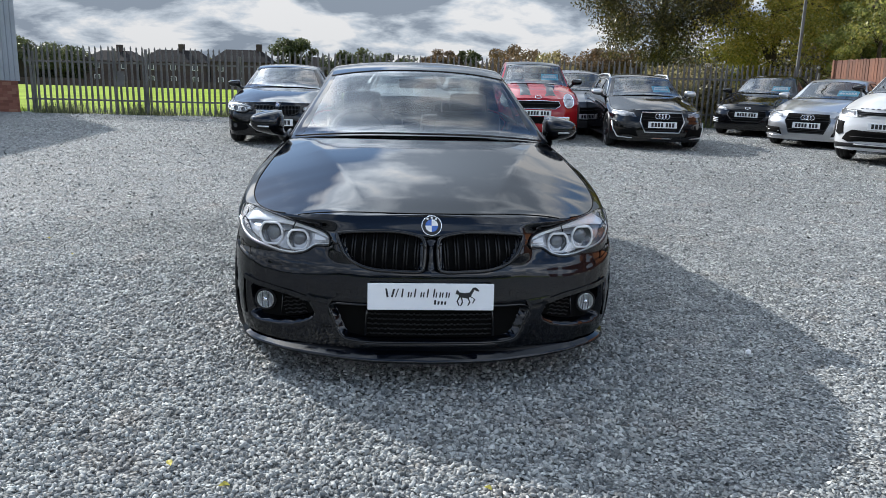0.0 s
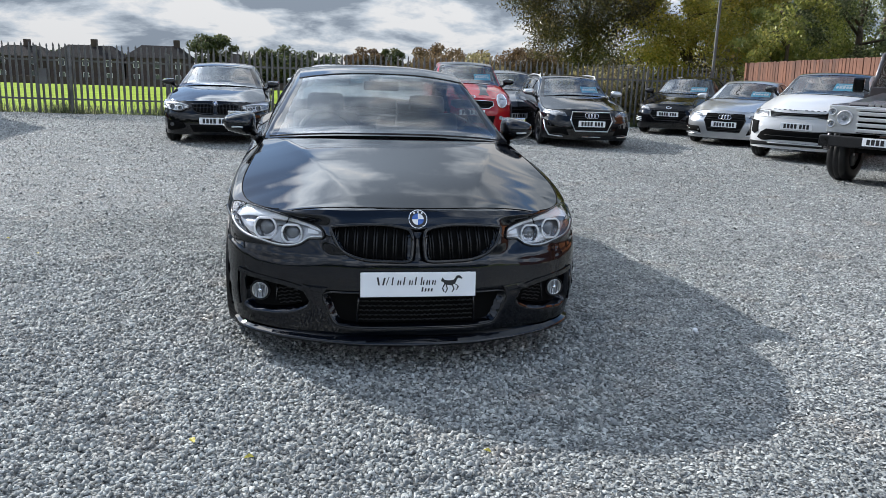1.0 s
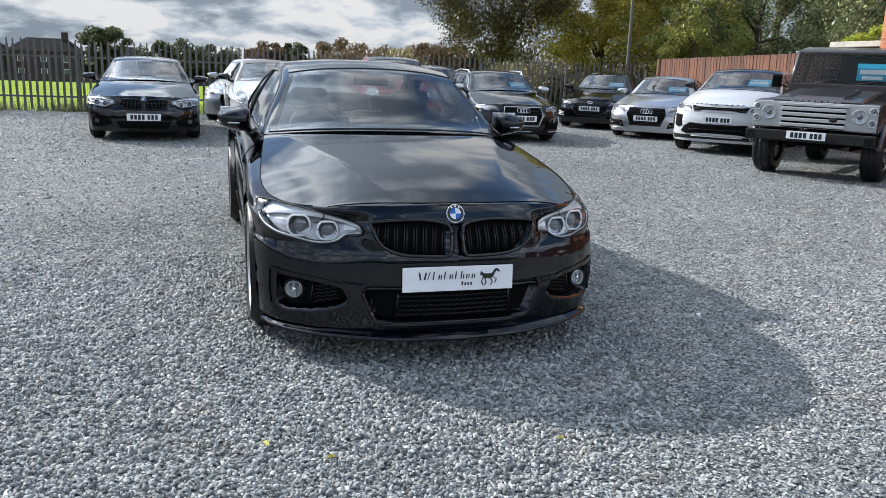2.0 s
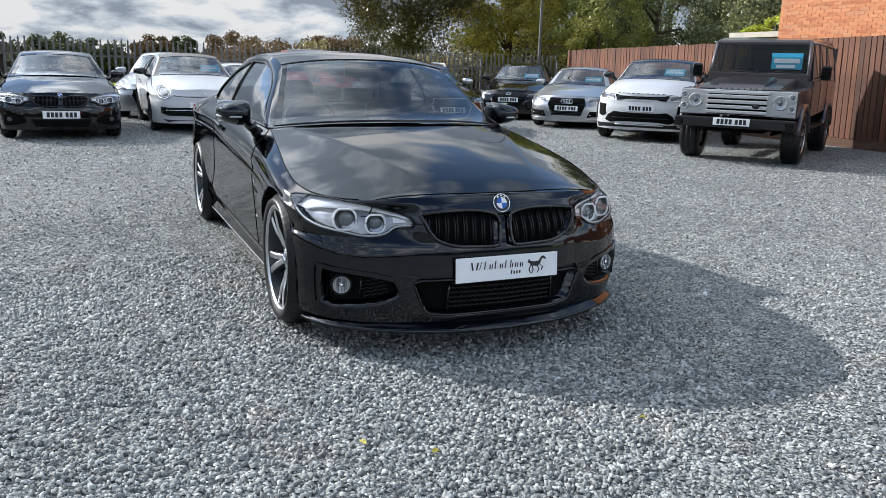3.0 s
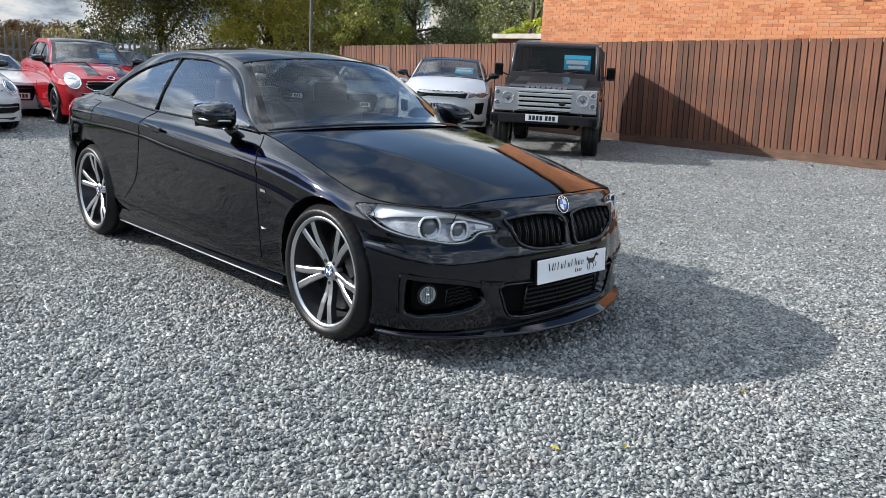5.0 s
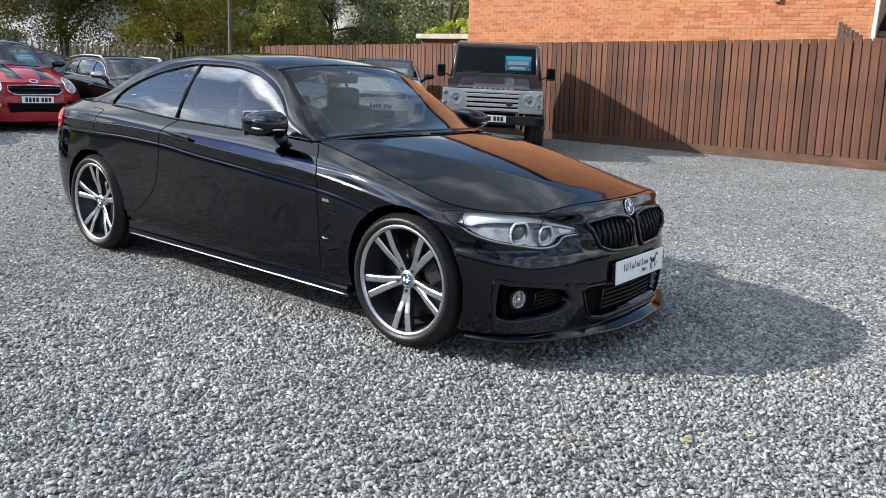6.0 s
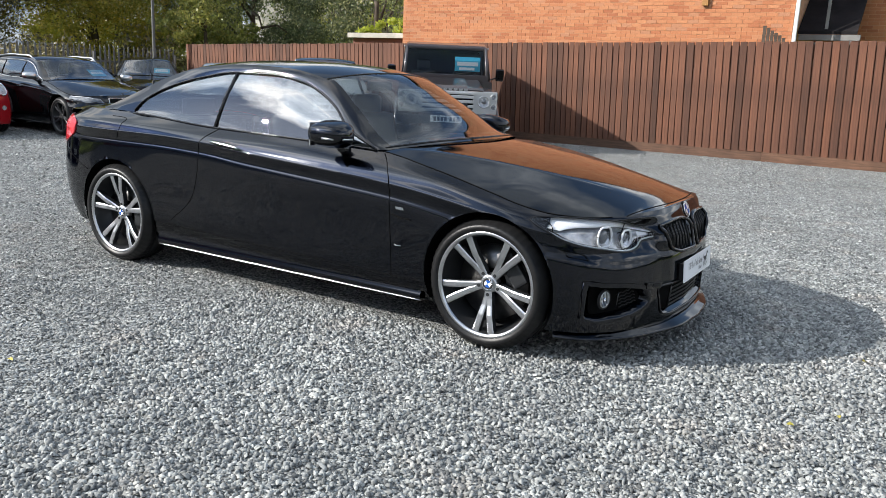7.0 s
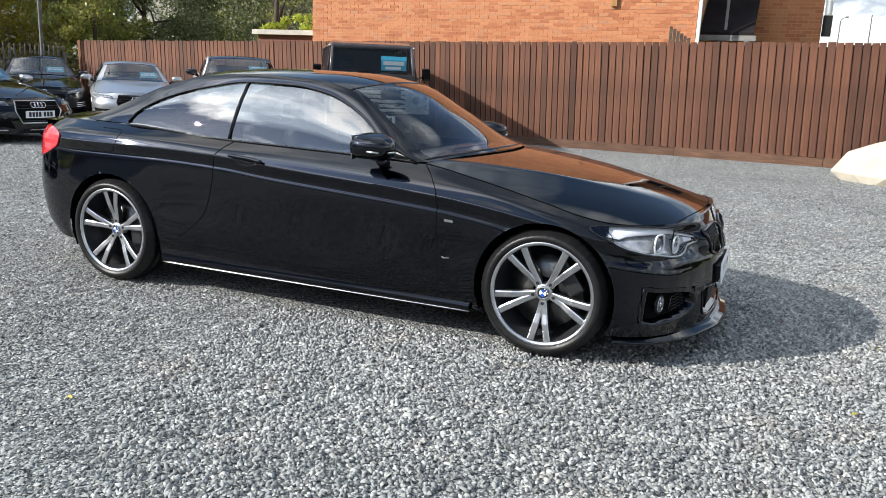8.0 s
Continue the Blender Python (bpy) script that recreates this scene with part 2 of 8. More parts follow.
def leaf_material(name, stops, through=0.5):
    m, nt, b = material(name)
    geo = nt.nodes.new("ShaderNodeNewGeometry")
    clump = noise_node(nt, 0.7, 3.0)
    tone = ramp(nt, geo.outputs["Random Per Island"], stops)
    tone = mixed(nt, tone, ramp(nt, clump.outputs[0], [(0.35, (0.75, 0.8, 0.7)), (0.65, (1.15, 1.05, 0.9))]), 0.9, "MULTIPLY")
    nt.links.new(tone, b.inputs["Base Color"])
    b.inputs["Roughness"].default_value = 0.38
    out = nt.nodes["Material Output"]
    tl = nt.nodes.new("ShaderNodeBsdfTranslucent")
    nt.links.new(tone, tl.inputs["Color"])
    mix = nt.nodes.new("ShaderNodeMixShader")
    mix.inputs[0].default_value = through
    nt.links.new(b.outputs[0], mix.inputs[1])
    nt.links.new(tl.outputs[0], mix.inputs[2])
    nt.links.new(mix.outputs[0], out.inputs[0])
    return m


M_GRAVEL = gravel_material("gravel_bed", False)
M_STONE = gravel_material("gravel_stone", True)
def dull(m, level):
    """Deep black surfaces with little sheen."""
    m.node_tree.nodes["Principled BSDF"].inputs["Specular IOR Level"].default_value = level


M_BLACK = car_paint("black_sapphire_paint", (0.0036, 0.0050, 0.0092), 1.0, 0.40, 0.5)
M_BLACK.node_tree.nodes["Principled BSDF"].inputs["Specular Tint"].default_value = (0.03, 0.03, 0.04, 1)
M_BLACK.node_tree.nodes["Principled BSDF"].inputs["Coat IOR"].default_value = 1.46
M_GLOSS = plain("gloss_black_plastic", (0.006, 0.006, 0.007), 0.05, 0, 0.1, 6.0, 0.0)
M_MATT = plain("matt_black_plastic", (0.012, 0.012, 0.013), 0.55, 0, 0.2, 9.0)
M_SLAT = plain("black_grille_plastic", (0.006, 0.006, 0.0065), 0.35, 0, 0.15)
# near-black that paints in the shade of openings, seams and underbody
M_VOID = plain("cavity_shade_black", (0.004, 0.004, 0.004), 0.8, 0, 0.2)
M_RUBBER = plain("tyre_rubber", (0.012, 0.012, 0.0125), 0.42, 0, 0.25, 12.0, 0, 0.001)
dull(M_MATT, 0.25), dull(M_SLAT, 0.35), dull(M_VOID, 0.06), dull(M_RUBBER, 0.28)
M_CHROME = plain("chrome", (0.82, 0.83, 0.85), 0.06, 1.0, 0.03)
M_SILVER = plain("satin_silver", (0.55, 0.56, 0.57), 0.28, 1.0, 0.06)
M_ALLOY = plain("machined_alloy", (0.60, 0.61, 0.63), 0.30, 1.0, 0.08, 20.0)
M_GUNMETAL = plain("gunmetal_rim", (0.05, 0.052, 0.056), 0.35, 0.6, 0.1)
M_DISC = plain("brake_disc_steel", (0.17, 0.165, 0.16), 0.35, 1.0, 0.15, 30.0)
M_WHITE_PL = plain("white_plate", (0.80, 0.81, 0.83), 0.3, 0, 0.02)
M_INK = plain("black_ink", (0.012, 0.012, 0.014), 0.5, 0, 0.05)
M_BLUE = plain("blue_enamel", (0.015, 0.10, 0.42), 0.15, 0, 0.03, 6, 0.5)
M_WHITE = plain("white_enamel", (0.8, 0.8, 0.8), 0.15, 0, 0.02, 6, 0.5)
M_RED_L = plain("red_lamp_lens", (0.70, 0.03, 0.04), 0.1, 0, 0.08, 20, 0.8)
M_LAMP_D = plain("smoked_lamp_reflector", (0.20, 0.205, 0.215), 0.2, 0.5, 0.5, 26.0)
M_LAMP = plain("lamp_reflector", (0.46, 0.465, 0.48), 0.24, 0.4, 0.40, 22.0)
M_DRL = plain("light_guide_white", (0.66, 0.67, 0.69), 0.25, 0, 0.02)
M_DRL.node_tree.nodes["Principled BSDF"].inputs["Emission Color"].default_value = (0.95, 0.97, 1.0, 1)
M_DRL.node_tree.nodes["Principled BSDF"].inputs["Emission Strength"].default_value = 0.04
M_BROW = plain("white_lamp_trim", (0.86, 0.865, 0.88), 0.18, 0, 0.03)
M_BOWL = plain("lamp_bowl_grey", (0.11, 0.112, 0.118), 0.25, 0.6, 0.2, 30.0)
M_LENS = plain("projector_lens", (0.10, 0.105, 0.115), 0.05, 0, 0.05, 6, 1.0)
M_INTERIOR = plain("black_leather", (0.022, 0.022, 0.023), 0.5, 0, 0.25, 14.0, 0, 0.002)
M_CARPET = plain("dark_carpet", (0.008, 0.008, 0.009), 0.95, 0, 0.2)
M_SCREEN = glass("windscreen_glass", (0.58, 0.63, 0.62), 0.0, 1.82)
M_TINT = glass("privacy_glass", (0.50, 0.54, 0.54), 0.0, 2.3)
M_COVER = glass("lamp_cover", (0.94, 0.95, 0.96), 0.0, 1.38)
M_STEEL = plain("galvanised_steel", (0.11, 0.11, 0.105), 0.55, 0.35, 0.35, 3.0, 0, 0.001, 40)
M_PALE = plain("weathered_palisade", (0.115, 0.112, 0.106), 0.65, 0.1, 0.4, 3.0, 0, 0.001, 40)
M_FENCE = timber("stained_fence_board", (0.070, 0.029, 0.017), (0.235, 0.095, 0.050), 0.5)
M_GBOARD = timber("gravel_board", (0.08, 0.042, 0.026), (0.19, 0.105, 0.066), 0.2, 0.85, "y")
M_BRICK = brick_material("orange_brick", [(0.0, (0.40, 0.135, 0.058)), (0.3, (0.50, 0.19, 0.083)), (0.8, (0.56, 0.24, 0.11)), (1.0, (0.47, 0.22, 0.12))])
M_BRICK_D = brick_material("dark_red_brick", [(0.0, (0.16, 0.06, 0.04)), (0.6, (0.24, 0.10, 0.07)), (1.0, (0.28, 0.15, 0.10))])
M_MORTAR = plain("pale_mortar", (0.56, 0.31, 0.18), 0.95, 0, 0.2, 5.0, 0, 0.002)
M_CLAD = plain("grey_metal_cladding", (0.30, 0.33, 0.36), 0.45, 0.3, 0.12, 1.2)
M_GRASS = plain("field_grass", (0.19, 0.265, 0.018), 0.95, 0, 0.25, 0.25, 0, 0.03, 9.0)
M_GRASS.node_tree.nodes["Principled BSDF"].inputs["Specular IOR Level"].default_value = 0.05
M_SLATE = plain("slate_roof", (0.022, 0.020, 0.021), 0.9, 0, 0.3, 2.0, 0, 0.01, 12)
dull(M_SLATE, 0.05)
M_RENDER = plain("house_wall_far", (0.055, 0.038, 0.035), 0.9, 0, 0.2, 1.0)
M_GREYWOOD = plain("weathered_grey_paint", (0.22, 0.215, 0.205), 0.7, 0, 0.2, 4.0)
M_UPVC = plain("white_upvc", (0.78, 0.78, 0.77), 0.4, 0, 0.04)
M_BARK = plain("bark", (0.075, 0.055, 0.04), 0.9, 0, 0.35, 6.0, 0, 0.02, 25)
M_LEAF_Y = leaf_material("yellow_green_leaf", [(0.0, (0.20, 0.20, 0.035)), (0.6, (0.36, 0.32, 0.06)), (1.0, (0.50, 0.38, 0.08))])
M_LEAF_G = leaf_material("green_leaf", [(0.0, (0.15, 0.18, 0.05)), (0.7, (0.31, 0.33, 0.095)), (1.0, (0.50, 0.46, 0.16))])
M_LEAF_D = leaf_material("dark_green_leaf", [(0.0, (0.07, 0.09, 0.05)), (0.7, (0.16, 0.19, 0.10)), (1.0, (0.46, 0.48, 0.30))])
M_LEAF_O = leaf_material("olive_brown_leaf", [(0.0, (0.035, 0.030, 0.015)), (0.7, (0.075, 0.064, 0.027)), (1.0, (0.20, 0.15, 0.05))], 0.3)
M_LEAF_FAR = leaf_material("far_dark_leaf", [(0.0, (0.035, 0.05, 0.025)), (0.7, (0.07, 0.085, 0.04)), (1.0, (0.12, 0.12, 0.06))])
M_LEAF_B = leaf_material("autumn_brown_leaf", [(0.0, (0.07, 0.05, 0.028)), (0.7, (0.125, 0.08, 0.042)), (1.0, (0.18, 0.115, 0.06))])


# ---- mesh tools ----
def link_mesh(name, verts, faces, mat, parent=None, smooth=False, label=""):
    me = bpy.data.meshes.new(name)
    me.from_pydata([tuple(v) for v in verts], [], [tuple(f) for f in faces])
    me.materials.append(mat)
    if smooth:
        me.polygons.foreach_set("use_smooth", [True] * len(me.polygons))
    ob = new(name, me)
    if parent is not None:
        ob.parent = parent
    if label:
        tagged(ob, label)
    return ob


def part(name, bm, mat, parent=None, label="", smooth=False):
    """Links a bmesh as one mesh object under a thing or a part."""
    me = bpy.data.meshes.new(name)
    bm.to_mesh(me)
    bm.free()
    me.materials.append(mat)
    if smooth:
        me.polygons.foreach_set("use_smooth", [True] * len(me.polygons))
    ob = new(name, me)
    if parent is not None:
        ob.parent = parent
    if label:
        tagged(ob, label)
    return ob


def thing(name, label, category, place=None, group="", kind=""):
    ob = new(name)
    if place is not None:
        ob.matrix_world = place
    return tagged(ob, label, category, group, kind)


def add_box(bm, lo, hi, bevel=0.0, turn=None):
    m = Matrix.Translation(((lo[0] + hi[0]) / 2, (lo[1] + hi[1]) / 2, (lo[2] + hi[2]) / 2))
    if turn is not None:
        m = m @ turn
    m = m @ Matrix.Diagonal((hi[0] - lo[0], hi[1] - lo[1], hi[2] - lo[2], 1))
    made = bmesh.ops.create_cube(bm, size=1, matrix=m)["verts"]
    if bevel:
        edges = list({e for v in made for e in v.link_edges})
        bmesh.ops.bevel(bm, geom=edges, offset=bevel, segments=2, profile=0.6, affect="EDGES")


def box(name, lo, hi, mat, parent=None, bevel=0.0, label="", turn=None):
    bm = bmesh.new()
    add_box(bm, lo, hi, bevel, turn)
    return part(name, bm, mat, parent, label)


def add_tube(bm, points, radius, sides=6, closed=False):
    """A round bar along points."""
    points = [Vector(p) for p in points]
    rings, n = [], len(points)
    for i, p in enumerate(points):
        a = points[(i - 1) % n] if closed or i > 0 else p
        b = points[(i + 1) % n] if closed or i < n - 1 else p
        d = (b - a).normalized() if (b - a).length > 1e-9 else Vector((0, 0, 1))
        side = d.cross(Vector((0, 0, 1)))
        side = side.normalized() if side.length > 0.05 else d.cross(Vector((1, 0, 0))).normalized()
        up = side.cross(d)
        r = radius[i] if isinstance(radius, (list, tuple)) else radius
        rings.append([bm.verts.new(p + r * (math.cos(k * math.tau / sides) * side + math.sin(k * math.tau / sides) * up)) for k in range(sides)])
    last = n if closed else n - 1
    for i in range(last):
        a, b = rings[i], rings[(i + 1) % n]
        for k in range(sides):
            bm.faces.new((a[k], a[(k + 1) % sides], b[(k + 1) % sides], b[k]))
    if not closed:
        bm.faces.new(rings[0][::-1])
        bm.faces.new(rings[-1])


def tube(name, points, radius, mat, parent=None, sides=6, closed=False, label=""):
    bm = bmesh.new()
    add_tube(bm, points, radius, sides, closed)
    return part(name, bm, mat, parent, label, True)


def lathe(name, profile, mat, parent=None, sides=48, axis="x", label="", closed=False):
    """Turns a profile of (along the axis, radius) round the axis."""
    verts, faces = [], []
    n = len(profile)
    for k in range(sides):
        a = k * math.tau / sides
        c, s = math.cos(a), math.sin(a)
        for t, r in profile:
            verts.append((t, r * c, r * s) if axis == "x" else ((r * c, t, r * s) if axis == "y" else (r * c, r * s, t)))
    for k in range(sides):
        k2 = (k + 1) % sides
        for i in range(n if closed else n - 1):
            j = (i + 1) % n
            faces.append((k * n + i, k * n + j, k2 * n + j, k2 * n + i))
    return link_mesh(name, verts, faces, mat, parent, True, label)


def spline(table, x):
    """Smooth interpolation of a table of (x, value) rows, flat beyond its ends."""
    xs = [r[0] for r in table]
    ys = [r[1] for r in table]
    if x <= xs[0]:
        return ys[0]
    if x >= xs[-1]:
        return ys[-1]
    i = max(k for k in range(len(xs) - 1) if xs[k] <= x)

    def slope(k):
        if k == 0 or k == len(xs) - 1:
            a, b = (0, 1) if k == 0 else (k - 1, k)
            return (ys[b] - ys[a]) / (xs[b] - xs[a])
        l, r = (ys[k] - ys[k - 1]) / (xs[k] - xs[k - 1]), (ys[k + 1] - ys[k]) / (xs[k + 1] - xs[k])
        return 0.0 if l * r <= 0 else 2 * l * r / (l + r)
    h = xs[i + 1] - xs[i]
    t = (x - xs[i]) / h
    a, b = slope(i) * h, slope(i + 1) * h
    return (2 * t**3 - 3 * t**2 + 1) * ys[i] + (t**3 - 2 * t**2 + t) * a + (-2 * t**3 + 3 * t**2) * ys[i + 1] + (t**3 - t**2) * b


# ---- ground ----
def build_ground():
    ys = [-300.0, -60.0, 17.9, 60.0, 150.0, 400.0, 1600.0]
    zs = [-0.03, -0.03, -0.03, -0.95, -3.1, -3.6, -3.6]
    xs = [-1500.0, -300.0, -60.0, 0.0, 60.0, 300.0, 1500.0]
    verts = [(x, y, z) for y, z in zip(ys, zs) for x in xs]
    n = len(xs)
    faces = [(j * n + i, j * n + i + 1, (j + 1) * n + i + 1, (j + 1) * n + i) for j in range(len(ys) - 1) for i in range(n - 1)]
    tagged(link_mesh("ground", verts, faces, M_GRASS), "bright green mown playing field beyond the fence", "grass field", kind="structure")
    n, verts, faces = 60, [], []
    for j in range(n + 1):
        for i in range(n + 1):
            x, y = -38.0 + i * 49.6 / n, -32.0 + j * 49.6 / n
            verts.append((x, y, 0.0))
    for j in range(n):
        for i in range(n):
            a = j * (n + 1) + i
            faces.append((a, a + 1, a + n + 2, a + n + 1))
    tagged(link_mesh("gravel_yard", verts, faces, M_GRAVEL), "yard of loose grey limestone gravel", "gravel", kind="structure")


build_ground()


# ---- boundary fences ----
FENCE_X, FENCE_SLOPE = 11.52, 0.012


def fence_top(y):
    return 2.19 - 0.018 * y


def build_timber_fence():
    fence = thing("timber_fence", "tall brown-stained vertical board fence with gravel boards", "fence", pose(0, 0, 0))
    rng = random.Random(11)
    y, k = -7.0, 0
    shapes = {}
    while y < 16.95:
        w = rng.choice((0.116, 0.120, 0.125, 0.13)) if y > 2.6 else rng.choice((0.134, 0.138, 0.142, 0.146))
        if w not in shapes:
            bm = bmesh.new()
            add_box(bm, (-0.014, -w / 2 + 0.0085, 0.0), (0.014, w / 2 - 0.0085, 1.0), 0.003)
            me = bpy.data.meshes.new("board")
            bm.to_mesh(me)
            bm.free()
            me.materials.append(M_FENCE)
            shapes[w] = me
        yc = y + w / 2
        ob = new("board", shapes[w])
        ob.parent = fence
        lap = rng.uniform(0.0, 0.005)
        ob.matrix_basis = pose(FENCE_X + FENCE_SLOPE * yc - 0.018 + lap, yc, 0.17, -2.0 + rng.uniform(-0.25, 0.25), rng.uniform(-0.2, 0.2), rng.uniform(-1.5, 1.5)) @ Matrix.Diagonal((1, 1, fence_top(yc) - 0.17 + rng.uniform(-0.008, 0.008), 1))
        y += w
        k += 1
    # backing boards behind the gaps, rails, posts and gravel boards
    for a in range(9):
        y0, y1 = -7.0 + a * 2.66, -7.0 + (a + 1) * 2.66
        x0 = FENCE_X + FENCE_SLOPE * (y0 + y1) / 2
        for z in (0.45, 1.15, 1.75):
            box("rail", (x0 + 0.012, y0 + 0.01, z), (x0 + 0.05, y1 - 0.01, z + 0.09), M_GBOARD, fence)
        box("back_panel", (x0 + 0.055, y0 + 0.01, 0.16), (x0 + 0.07, y1 - 0.01, fence_top(y1) - 0.03), M_FENCE, fence)
        box("gravel_board", (x0 - 0.032, y0 + 0.004, -0.02), (x0 + 0.02, y1 - 0.004, 0.172 + rng.uniform(-0.01, 0.01)), M_GBOARD, fence, 0.004)
        box("post", (x0 + 0.075, y0 - 0.05, -0.1), (x0 + 0.17, y0 + 0.05, fence_top(y0) - 0.01), M_GBOARD, fence, 0.005)


PAL_Y = 17.25


def build_palisade():
    fence = thing("palisade_fence", "weathered steel palisade security fence with pointed pales", "fence", pose(0, 0, 0))
    rng = random.Random(5)
    bm = bmesh.new()
    h, w, d = 1.69, 0.030, 0.012
    # a ridged pale with a three-point head
    prof = [(-w, 0.0), (-w * 0.45, -d), (w * 0.45, -d), (w, 0.0)]
    levels = [(0.0, 1.0), (h - 0.16, 1.0), (h - 0.115, 0.55), (h - 0.06, 0.75), (h, 0.08)]
    rows = []
    for z, s in levels:
        rows.append([bm.verts.new((x * s, y, z)) for x, y in prof] + [bm.verts.new((x * s, y + 0.004, z)) for x, y in prof[::-1]])
    for a, b in zip(rows, rows[1:]):
        for k in range(8):
            bm.faces.new((a[k], a[(k + 1) % 8], b[(k + 1) % 8], b[k]))
    bm.faces.new(rows[0][::-1])
    bm.faces.new(rows[-1])
    me = bpy.data.meshes.new("pale")
    bm.to_mesh(me)
    bm.free()
    me.materials.append(M_PALE)
    x = -9.45
    while x < 11.45:
        ob = new("pale", me)
        ob.parent = fence
        ob.matrix_basis = pose(x, PAL_Y, 0.03 + rng.uniform(-0.012, 0.012), rng.uniform(-0.5, 0.5), rng.uniform(-0.7, 0.7), rng.uniform(-3, 3))
        x += 0.148
    for z in (0.33, 1.28):
        box("rail", (-9.5, PAL_Y + 0.006, z), (11.5, PAL_Y + 0.046, z + 0.045), M_PALE, fence, 0.004)
    for k in range(9):
        px = -9.3 + k * 2.6
        box("post", (px, PAL_Y + 0.048, -0.1), (px + 0.055, PAL_Y + 0.11, 1.55), M_PALE, fence, 0.004)
    # posts of the gate
    for px in (-7.2, -6.41):
        box("gate_post", (px - 0.032, PAL_Y - 0.09, 0), (px + 0.032, PAL_Y - 0.013, 1.66), M_PALE, fence, 0.005)
    box("lock_box", (-7.14, PAL_Y - 0.14, 0.72), (-6.95, PAL_Y - 0.092, 1.1), M_PALE, fence, 0.004)
    # weeds along its foot
    verts, faces = [], []
    for _ in range(5200):
        cx = rng.uniform(-9.4, 11.3)
        if rng.random() < 0.45:
            cx = rng.choice((-8.6, -6.5, -4.0, 0.5, 7.5, 10.4)) + rng.gauss(0, 0.35)
        a, hh = rng.uniform(0, math.tau), rng.uniform(0.05, 0.34)
        y = PAL_Y + rng.uniform(-0.12, 0.25)
        k = len(verts)
        lean = rng.uniform(-0.35, 0.35)
        verts += [(cx - 0.008, y, 0), (cx + 0.008, y, 0), (cx + lean * hh, y + math.sin(a) * 0.3 * hh, hh)]
        faces.append((k, k + 1, k + 2))
    tagged(link_mesh("weeds", verts, faces, M_LEAF_D), "ragged dry weeds and grass along the fence foot", "weeds", kind="stuff")


build_timber_fence()
build_palisade()


# ---- buildings ----
def brick_wall(owner, origin, along, length, z0, z1, mat, singles=0, name="brick", gap=0.010, seed=1, depth=0.006):
    """Courses of stretcher bricks standing proud of the mortar; the first ones are parts, the rest one mesh."""
    rng = random.Random(seed)
    o, a = Vector(origin), Vector(along).normalized()
    nrm = Vector((a.y, -a.x, 0))
    course, unit = 0.075, 0.225
    corners = []
    rows = int((z1 - z0) / course)
    for r in range(rows):
        s = -unit / 2 if r % 2 else 0.0
        while s < length:
            p0, p1 = max(s, 0.0) + gap / 2, min(s + unit, length) - gap / 2
            if p1 - p0 > 0.03:
                corners.append((p0, p1, z0 + r * course + gap / 2, z0 + (r + 1) * course - gap / 2))
            s += unit
    me_cache = {}
    verts, faces = [], []
    for i, (p0, p1, za, zb) in enumerate(corners):
        if i < singles:
            key = round(p1 - p0, 3)
            if key not in me_cache:
                bm = bmesh.new()
                add_box(bm, (0, -depth, 0), (p1 - p0, 0.002, zb - za))
                me = bpy.data.meshes.new(name)
                bm.to_mesh(me)
                bm.free()
                me.materials.append(mat)
                me_cache[key] = me
            ob = new(name, me_cache[key])
            ob.parent = owner
            b = o + a * p0
            ob.matrix_basis = Matrix.Translation((b.x, b.y, za)) @ Matrix.Rotation(math.atan2(a.y, a.x), 4, "Z")
            continue
        k = len(verts)
        out = nrm * (depth + rng.uniform(-0.0015, 0.0015))
        for p, z in ((p0, za), (p1, za), (p1, zb), (p0, zb)):
            q = o + a * p
            verts.append((q.x, q.y, z))
        for p, z in ((p0, za), (p1, za), (p1, zb), (p0, zb)):
            q = o + a * p + out
            verts.append((q.x, q.y, z))
        faces += [(k + 4, k + 5, k + 6, k + 7), (k, k + 1, k + 5, k + 4), (k + 1, k + 2, k + 6, k + 5), (k + 2, k + 3, k + 7, k + 6), (k + 3, k, k + 4, k + 7)]
    if verts:
        tagged(link_mesh("brickwork", verts, faces, mat, owner), kind="stuff")


